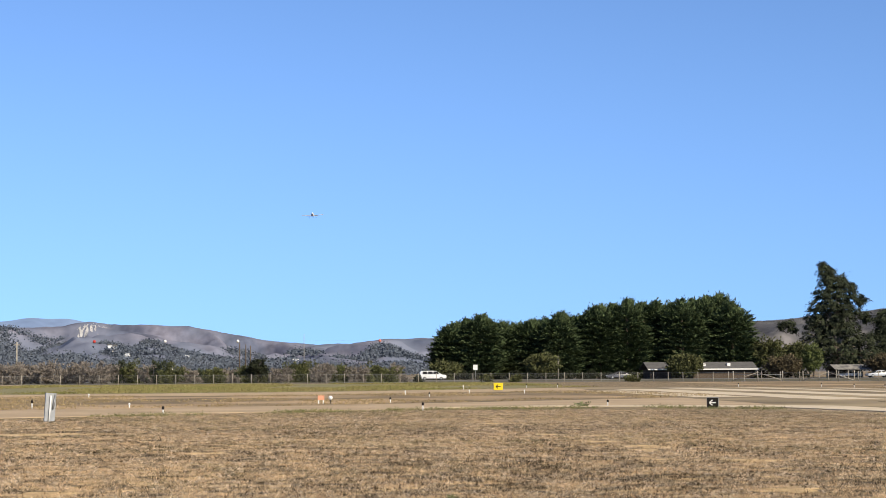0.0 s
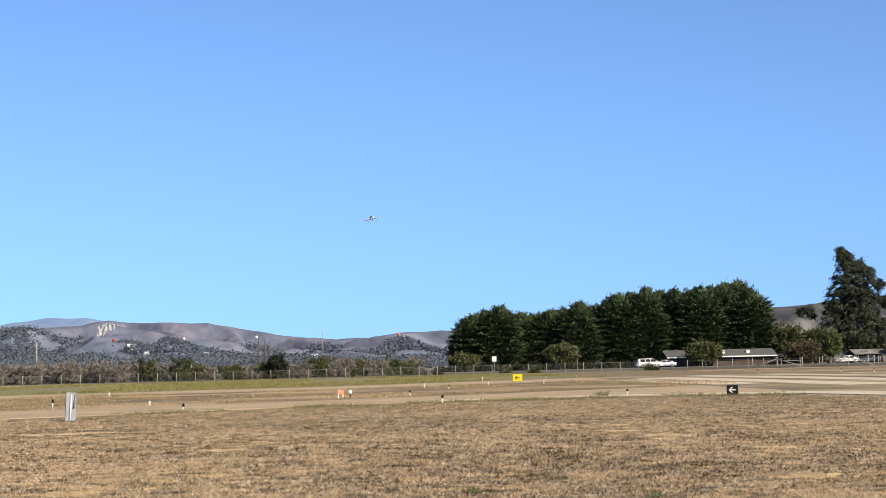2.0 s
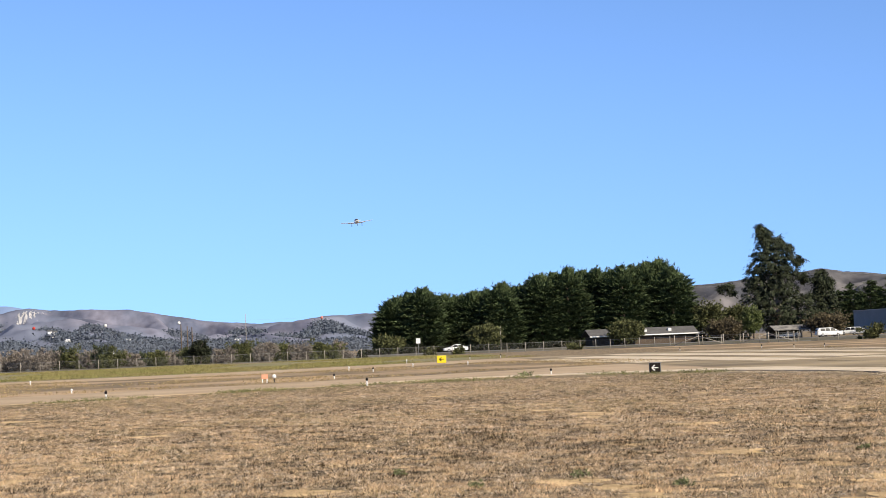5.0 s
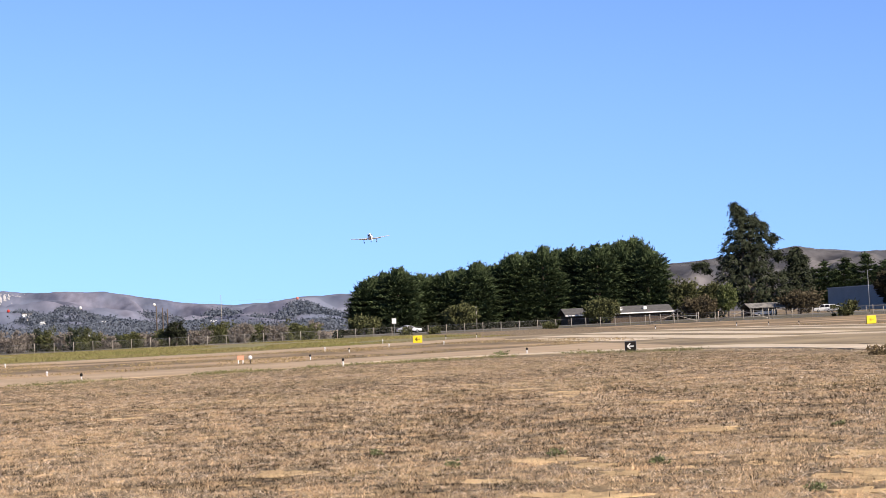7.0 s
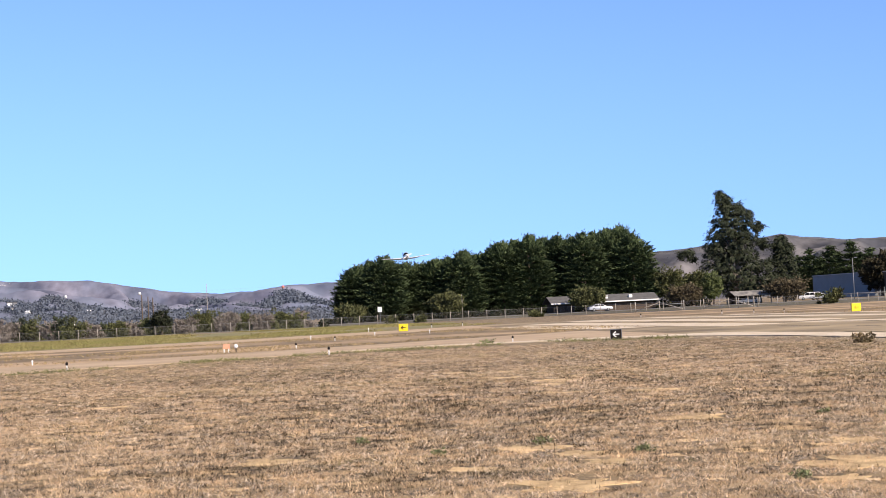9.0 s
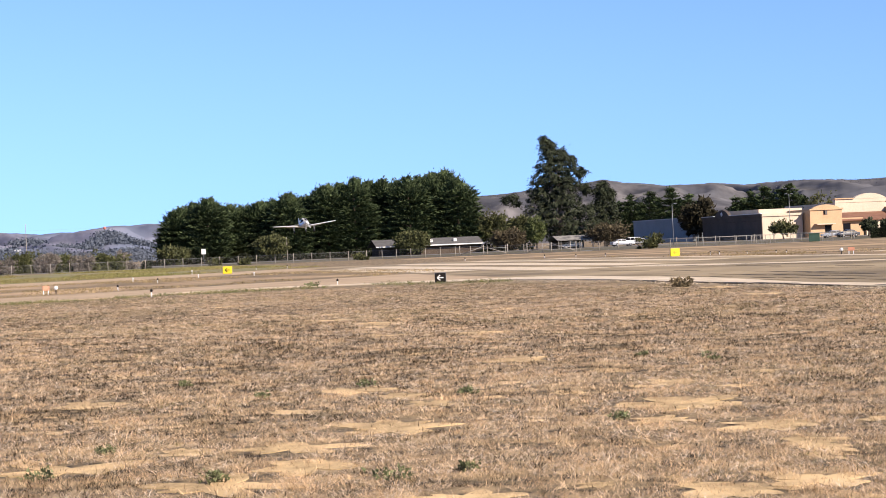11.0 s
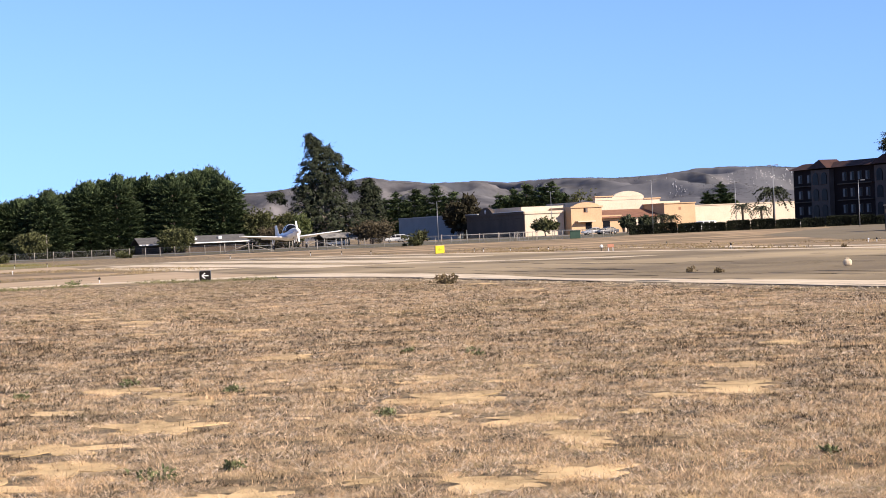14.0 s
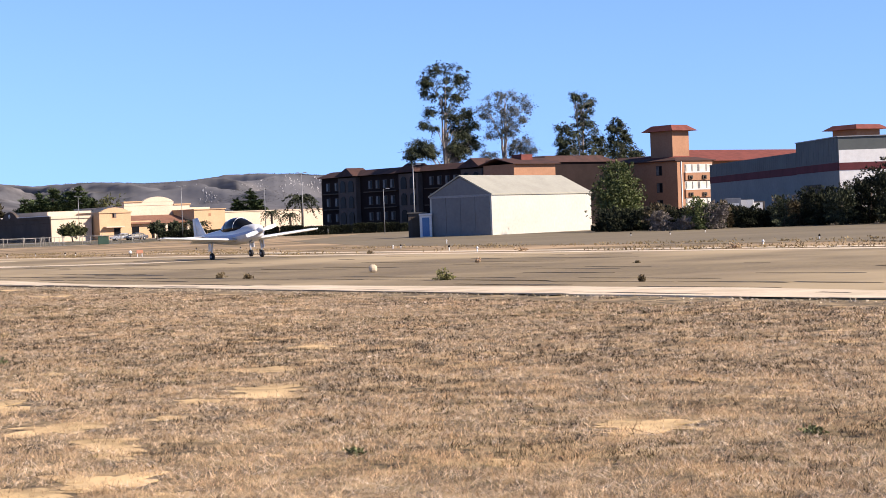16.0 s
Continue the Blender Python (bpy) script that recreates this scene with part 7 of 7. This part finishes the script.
def grass():
    """Dry grass over the near field: blades in tufts, thinner over the bare soil."""
    rng = np.random.default_rng(12)
    MORE_SOIL = soil_spots()

    def patch(x, y, k, z):
        return np.array([noise.noise((p * k, q * k, z)) for p, q in zip(x, y)])

    def spots(n, power):
        """Ground points over the near field, denser toward the eye, with the bareness of the soil."""
        az = np.radians(rng.uniform(-10.5, 54, n))
        d = 8.0 + 66.0 * rng.random(n) ** power
        x, y = d * np.sin(az), d * np.cos(az)
        edge = np.interp(x, [-20, -9.4, 2, 8, 16, 19, 24], [59.5, 66, 74.5, 76.5, 79, 74, 60])
        rag = np.array([noise.noise((p * 0.5, q * 0.3, 21.0)) + 0.5 * noise.noise((p * 1.7, q * 1.2, 22.0)) for p, q in zip(x, y)])
        ok = (x < 22.6 + 1.9 * rag) & (y < edge - 1.4 + 2.2 * rag)
        x, y, d = x[ok], y[ok], d[ok]
        soil = np.zeros(len(x))
        for px, py, pa, pb in SOIL + MORE_SOIL:
            soil = np.maximum(soil, 1.25 - (((x - px) / pa) ** 2 + ((y - py) / (pb * 1.6)) ** 2))
        return x, y, d, soil

    def blades(x, y, d, per, h, flat, wide, name, material, label, loose=0.05):
        n = len(x)
        big = np.clip(d / 24, 0.45, 1.6)[:, None]
        foot = np.stack([x, y, np.full(n, 0.004)], 1)
        tris = []
        for k in range(per):
            an = rng.uniform(0, 2 * np.pi, n)
            f = foot + np.stack([rng.normal(0, loose, n), rng.normal(0, loose, n), np.zeros(n)], 1) * big
            w = np.stack([np.cos(an), np.sin(an), np.zeros(n)], 1) * rng.uniform(0.4, 1.2, (n, 1)) * wide * big
            lean = np.stack([rng.normal(0, flat, n), rng.normal(0, flat, n), rng.uniform(0.6, 1.2, n)], 1) * h[:, None]
            tris.append(np.stack([f - w, f + w, f + lean], 1).reshape(-1, 3))
        tagged(leaf_mesh(name, np.concatenate(tris), material), label, "grass", kind="stuff")

    # pale straw tufts, standing in clumps
    x, y, d, soil = spots(460000, 1.7)
    zone, clump = 1.3 * patch(x, y, 0.55, 7.0) + 1.3 * patch(x, y, 0.13, 17.0) + 1.6 * np.exp(-((x - 8) ** 2 + (y - 9) ** 2) / 40), patch(x, y, 1.7, 2.0) + 0.9 * patch(x, y, 4.5, 5.0)
    keep = (clump + 0.42 * zone > -0.16 + 0.34 * rng.normal(0, 1, len(x))) & ((soil < 0.35 + 0.7 * clump) | (rng.random(len(x)) < 0.28))
    x, y, d, clump = x[keep], y[keep], d[keep], clump[keep]
    h = rng.uniform(0.014, 0.058, len(x)) * (0.7 + 0.9 * np.clip(clump, 0, 1)) * np.clip(1.05 - 0.004 * d, 0.8, 1.0)
    blades(x, y, d, 3, h, 0.75, 0.0040, "dry_grass", M_STRAW, "sparse dry straw-coloured grass on the field", 0.022)
    # dead stalks between the tufts, their brown darkened to stand for shadow gaps
    x, y, d, soil = spots(250000, 1.7)
    clump = patch(x, y, 1.7, 2.0) + 0.8 * patch(x, y, 5.0, 9.0) + 0.7 * patch(x, y, 0.55, 7.0) + 0.7 * patch(x, y, 0.13, 17.0) + 0.7 * np.exp(-((x - 8) ** 2 + (y - 9) ** 2) / 40)
    keep = (clump < 0.0 + 0.35 * rng.normal(0, 1, len(x))) & ((soil < 0.3) | (rng.random(len(x)) < 0.10))
    x, y, d = x[keep], y[keep], d[keep]
    h = rng.uniform(0.018, 0.062, len(x)) * np.clip(1.05 - 0.004 * d, 0.8, 1.0)
    blades(x, y, d, 3, h, 0.6, 0.0050, "dead_stalks", M_DEADSTALK, "dead stalks between the straw, browned darker for the shadow gaps", 0.025)
    # long stalks lying on the ground
    x, y, d, soil = spots(420000, 1.7)
    keep = (patch(x, y, 0.7, 3.0) > -0.3) & (soil < 0.6)
    x, y, d = x[keep], y[keep], d[keep]
    blades(x, y, d, 1, rng.uniform(0.02, 0.05, len(x)), 2.2, 0.0042, "lying_straw", M_PALESTRAW, "long pale straws lying on the field", 0.06)
    # low olive growth, mostly toward the far edge of the field
    x, y, d, soil = spots(90000, 1.1)
    keep = (patch(x, y, 0.16, 13.0) + 0.6 * patch(x, y, 0.7, 3.3) > 0.28 - 0.28 * np.clip((d - 18) / 40, 0, 1)) & (soil < 0.2)
    x, y, d = x[keep], y[keep], d[keep]
    blades(x, y, d, 3, rng.uniform(0.012, 0.035, len(x)) * (0.8 + 0.3 * d / 40), 0.8, 0.005, "olive_growth", M_OLIVEGROWTH, "low olive-green growth among the dry grass", 0.07)
    # bare soil patches, low weeds
    for i, (px, py, a, b) in enumerate(SOIL):
        pts = []
        for k in range(56):
            q = 2 * math.pi * k / 56
            r = 0.7 + 0.8 * noise.noise((math.cos(q) * 1.6 + i * 3, math.sin(q) * 1.6, 5)) + 0.35 * noise.noise((math.cos(q) * 3 + i, math.sin(q) * 3, 9))
            r = max(r, 0.12)
            pts.append((px + a * r * math.cos(q), py + b * 1.6 * r * math.sin(q)))
        slab("bare_soil", pts, 0.006, 0.01, M_SOIL, "bare sandy soil patch in the grass", "soil")
    v, f = [], []
    for i, (px, py, a, b) in enumerate(MORE_SOIL):
        k0, m = len(v), 40
        for k in range(m):
            q = 2 * math.pi * k / m
            r = 0.75 + 0.7 * noise.noise((math.cos(q) * 1.3 + i * 3, math.sin(q) * 1.3, 15)) + 0.35 * noise.noise((math.cos(q) * 3 + i, math.sin(q) * 3, 19))
            v.append((px + a * max(r, 0.12) * math.cos(q), py + b * 1.6 * max(r, 0.12) * math.sin(q), 0.0042 + i * 1e-5))
        f.append(tuple(range(k0, k0 + m)))
    for i in range(420):
        q, dd = radians(rng.uniform(-10, 53)), rng.uniform(8.5, 45)
        px, py = dd * math.sin(q), dd * math.cos(q)
        if px > 22.5 or noise.noise((px * 0.25, py * 0.25, 11)) < -0.1:
            continue
        k0, r0 = len(v), rng.uniform(0.05, 0.22) * (0.7 + dd / 40)
        m = 14
        for k in range(m):
            an = 2 * math.pi * k / m
            r = r0 * max(0.15, 0.8 + 0.9 * noise.noise((math.cos(an) * 2 + i, math.sin(an) * 2, 4)))
            v.append((px + r * math.cos(an), py + 1.5 * r * math.sin(an), 0.0012 + i * 5e-6))
        f.append(tuple(range(k0, k0 + m)))
    tagged(mesh_ob("soil_patches", v, f, M_SOIL), "small bare sandy patches between dry grass", "soil", kind="stuff")
    for i, (wx, wy, w, h) in enumerate([(4.5, 20.4, 0.26, 0.10), (5.2, 18.5, 0.22, 0.10), (9.3, 21.2, 0.26, 0.13), (2.8, 12.0, 0.34, 0.13), (3.1, 19.7, 0.2, 0.08), (8.9, 22.6, 0.2, 0.08), (1.0, 15.0, 0.24, 0.08), (2.5, 22.1, 0.18, 0.1), (5.6, 14.8, 0.2, 0.08), (0.4, 13.5, 0.24, 0.1), (7.1, 10.1, 0.14, 0.06), (9.8, 8.2, 0.16, 0.08), (1.6, 12.6, 0.2, 0.1), (3.4, 12.2, 0.18, 0.09), (15, 79, 0.7, 0.25)]):
        bush("weed", wx, wy, w, h, M_WEED, "low green weed in the dry grass", 900 + i, 45, 0.022 if w < 0.5 else 0.06, None, 3)
    # low growth beyond the near field: infield weeds, verge grass, the weedy edge of the taxiway
    n = 9000
    x, y = rng.uniform(-60, 30, n), rng.uniform(70, 150, n)
    keep = (y > np.interp(x, [-60, -11.6, 2, 11, 19, 30], [50, 80.5, 86.5, 92.5, 99, 107])) & (y < np.interp(x, [-60, -18, 3, 16, 30], [122, 127, 127.5, 136, 147])) & (np.array([noise.noise((a * 0.12, b * 0.05, 3)) for a, b in zip(x, y)]) > -0.05)
    c = np.stack([x[keep], y[keep], np.full(keep.sum(), 0.03)], 1)
    c = np.repeat(c, 7, 0) + rng.normal(0, 1, (len(c) * 7, 3)) * np.array([0.4, 0.4, 0.02])
    tagged(leaf_mesh("infield_weeds", sprays(rng, c, np.tile([0, 0, 1.0], (len(c), 1)), 0.05, 2), M_STRIPWEED), "low brown weeds scattered over the infield", "weeds", kind="stuff")
    n = 16000
    x, y = rng.uniform(-60, 34, n), rng.uniform(140, 250, n)
    keep = (y > np.interp(x, [-90, -20, 4, 20, 30], [141, 142, 148, 161, 173])) & (np.array([noise.noise((a * 0.07, b * 0.03, 6)) for a, b in zip(x, y)]) > -0.15)
    c = np.stack([x[keep], y[keep], np.full(keep.sum(), 0.04)], 1)
    c = np.repeat(c, 6, 0) + rng.normal(0, 1, (len(c) * 6, 3)) * np.array([0.6, 0.6, 0.02])
    tagged(leaf_mesh("verge_grass", sprays(rng, c, np.tile([0, 0, 1.0], (len(c), 1)), 0.085, 2), M_VERGE), "yellow-green grass before the fence", "grass", kind="stuff")
    n = 5200
    x, y = rng.uniform(53, 66, n), rng.uniform(20, 150, n)
    keep = np.array([noise.noise((a * 0.25, b * 0.10, 16)) + 0.5 * noise.noise((a * 0.9, b * 0.4, 3)) for a, b in zip(x, y)]) > 0.22
    c = np.stack([x[keep], y[keep], np.full(keep.sum(), 0.04)], 1)
    c = np.repeat(c, 5, 0) + rng.normal(0, 1, (len(c) * 5, 3)) * np.array([0.35, 0.35, 0.05])
    tagged(leaf_mesh("strip_grass", sprays(rng, c, np.tile([0, 0, 1.0], (len(c), 1)), 0.05, 3), M_STRIPWEED), "dry straw-brown weeds beside the runway", "weeds", kind="stuff")
    n = 1500
    x = rng.uniform(-22, 22, n)
    y = np.interp(x, [-22, -9.4, 2, 8, 15.8, 22], [57.5, 65, 73.2, 75.2, 78, 72]) - np.abs(rng.normal(0, 1.6, n))
    keep = np.array([noise.noise((a * 0.3, b * 0.3, 8)) for a, b in zip(x, y)]) > 0.16
    c = np.stack([x[keep], y[keep], np.full(keep.sum(), 0.05)], 1)
    c = np.repeat(c, 6, 0) + rng.normal(0, 1, (len(c) * 6, 3)) * np.array([0.22, 0.22, 0.04])
    tagged(leaf_mesh("edge_weeds", sprays(rng, c, np.tile([0, 0, 1.0], (len(c), 1)), 0.035, 2), M_EDGEWEED), "green weeds along the edge of the taxiway", "weeds", kind="stuff")
    # gravel along the runway edge
    n = 1300
    y = rng.uniform(14, 72, n)
    x = 24.0 - np.abs(rng.normal(0, 0.5, n)) - np.interp(y, [14, 62, 74], [0, 0, 2])
    c = np.stack([x, y, np.full(n, 0.015)], 1)
    tagged(leaf_mesh("gravel", sprays(rng, c, rng.normal(0, 1, c.shape), 0.024, 3), M_CREAM), "pale gravel crumbs along the runway edge", "gravel", kind="stuff")


M_EDGEWEED = mat("edge_weed", (0.20, 0.19, 0.07), (0.14, 0.14, 0.06), 0.6, 0.9, island=0.5, spec=0.1)
M_STRIPWEED = mat("strip_weed", (0.42, 0.31, 0.165), (0.22, 0.165, 0.085), 0.4, 0.9, island=0.5, spec=0.1)
M_BROWNWEED = mat("brown_weed", (0.26, 0.19, 0.105), (0.14, 0.11, 0.06), 0.4, 0.9, island=0.6, spec=0.1)
M_VERGE = mat("verge_blade", (0.20, 0.195, 0.064), (0.26, 0.21, 0.095), 0.1, 0.9, island=0.4, spec=0.1)
# dead brown stalk, darkened further for the shadow between tufts
M_DEADSTALK = mat("dead_stalk", (0.055, 0.036, 0.020), (0.020, 0.014, 0.009), 3.0, 0.95, island=0.7, spec=0.02)
M_PALESTRAW = mat("pale_straw", (0.82, 0.68, 0.53), (0.52, 0.385, 0.26), 2.0, 0.85, island=0.7, spec=0.1)
M_OLIVEGROWTH = mat("olive_growth", (0.24, 0.205, 0.08), (0.14, 0.125, 0.05), 0.8, 0.9, island=0.5, spec=0.05)
M_SOIL = mat("sandy_soil", (0.78, 0.55, 0.265), (0.50, 0.345, 0.165), 5.0, 0.95, bump=1.0, fine=6, grit=0.7, c3=(0.65, 0.455, 0.23), scale3=1.2)

ground()
hills()
trees()
shrubs()
hangar()
hotel()
industrial()
shop()
houses()
fence()
poles()
yard()
parked()
field_things()
grass()
PLANE, PROP = aircraft()
INSECT = insect()
VAN = car("minivan", "van", M_WHITE, "white minivan driving along the road", pose(32, 318.5, 0.05, 0, 0, -90))
SEDAN = car("sedan", "car", M_WHITE, "white sedan driving along the road", pose(120, 325.5, 0.05, 0, 0, 90))
SILVER = car("sedan", "car", M_SILVER, "silver sedan driving along the road", pose(120, 325.5, 0.05, 0, 0, 90))
GREY = car("sedan", "car", M_DARKCAR, "dark grey sedan driving along the road", pose(68, 325.5, 0.05, 0, 0, 90))
HATCH = car("sedan", "car", M_SILVER, "pale silver car driving along the road", pose(0, 318.5, 0.05, 0, 0, -90))

# seconds, heading clockwise from +Y and height angle of the wing root as seen from the eye, distance north, bank, nose up
FLIGHT = [
    (0.0, 1.88, 5.14, 742, 4.0, 2), (0.5, 2.25, 5.05, 717, 6.0, 2), (1.0, 2.59, 4.94, 692, 10.0, 2), (1.5, 2.94, 4.90, 668, 13.0, 2), (2.0, 3.30, 4.83, 643, 12.0, 2), (2.5, 3.64, 4.77, 619, 10.0, 2), (3.0, 4.03, 4.74, 595, 8.5, 2),
    (3.5, 4.37, 4.69, 571, 8, 2), (4.0, 4.71, 4.61, 547, 7.5, 2), (4.5, 5.08, 4.39, 524, 6, 2), (7.0, 6.57, 2.87, 412, 3.5, 2), (7.5, 6.88, 2.66, 391, 3.5, 2), (8.0, 7.30, 2.34, 371, 3.5, 2.5),
    (10.5, 9.89, 1.07, 272, 4, 3), (11.0, 10.54, 0.82, 254, 3.7, 3), (11.5, 11.32, 0.56, 236.5, 3.1, 4), (12.0, 12.22, 0.34, 219, 2.6, 4), (12.5, 13.3, 0.12, 200, 1.9, 4),
    (13.0, 14.64, 0.05, 182.5, 1.0, 5), (13.5, 15.98, 0.03, 165, 0.4, 5), (14.0, 17.78, 0.05, 148, 0.8, 5), (14.5, 20.0, -0.02, 130.5, 1.8, 5), (15.0, 23.06, -0.17, 113, 2.6, 5), (15.5, 26.64, -0.38, 95.5, 2.0, 5), (16.0, 31.49, -0.44, 78.5, 1.3, 4),
]


def road_rows(y, z, turn, spots):
    """Rows for a car on the road from its bearings: seconds and heading clockwise from +Y."""
    return [(t, pose(y * math.tan(radians(az)), y, z, 0, 0, turn)) for t, az in spots]


def motions():
    rows = []
    for t, az, el, north, bank, nose in FLIGHT:
        x = north * math.tan(radians(az))
        d = north / math.cos(radians(az))
        crab = float(np.interp(t, [0, 3, 5, 8, 16], [6, 5, 2, -1, -2]))
        rows.append((t, pose(x, north, EYE[2] + d * math.tan(radians(el)), nose, bank, 180 + crab)))
    walk(PLANE, rows)
    walk(PROP, [(k * 0.1, pose(0, 2.3, 0.36, 0, 25 + 77 * k, 0)) for k in range(161)])
    walk(INSECT, [(t, pose(20 * math.tan(radians(18.2)) - 9.14 * (t - 3.5), 20, 4.5 - 0.27 * min(max(t - 3.5, -1), 1), 0, 0, 0)) for t in (0, 2, 3, 3.5, 4, 5, 8, 12, 16)])
    walk(VAN, road_rows(318.5, 0.05, -90, [(0, 5.81), (0.5, 7.65), (1, 9.25), (2, 12.3), (3, 15.36), (4, 18.1), (4.5, 19.34), (7, 25.2), (16, 42)]))
    walk(SEDAN, road_rows(325.5, 0.05, 90, [(0, 24.6), (2, 18.59), (2.5, 16.96), (3.5, 13.6), (4.5, 10.2), (7.5, -0.61), (8, -2.42), (16, -30)]))
    walk(SILVER, road_rows(325.5, 0.05, 90, [(0, 20.2), (1, 16.51), (2.5, 10.76), (3, 8.64), (3.5, 6.66), (4, 4.95), (8, -10), (16, -36)]))
    walk(GREY, road_rows(325.5, 0.05, 90, [(0, 11.93), (1, 8.27), (2, 4.96), (5, -6), (16, -36)]))
    walk(HATCH, road_rows(318.5, 0.05, -90, [(0, -17), (7.5, 9.48), (8, 11.2), (8.2, 11.85), (12, 24), (16, 34)]))


motions()
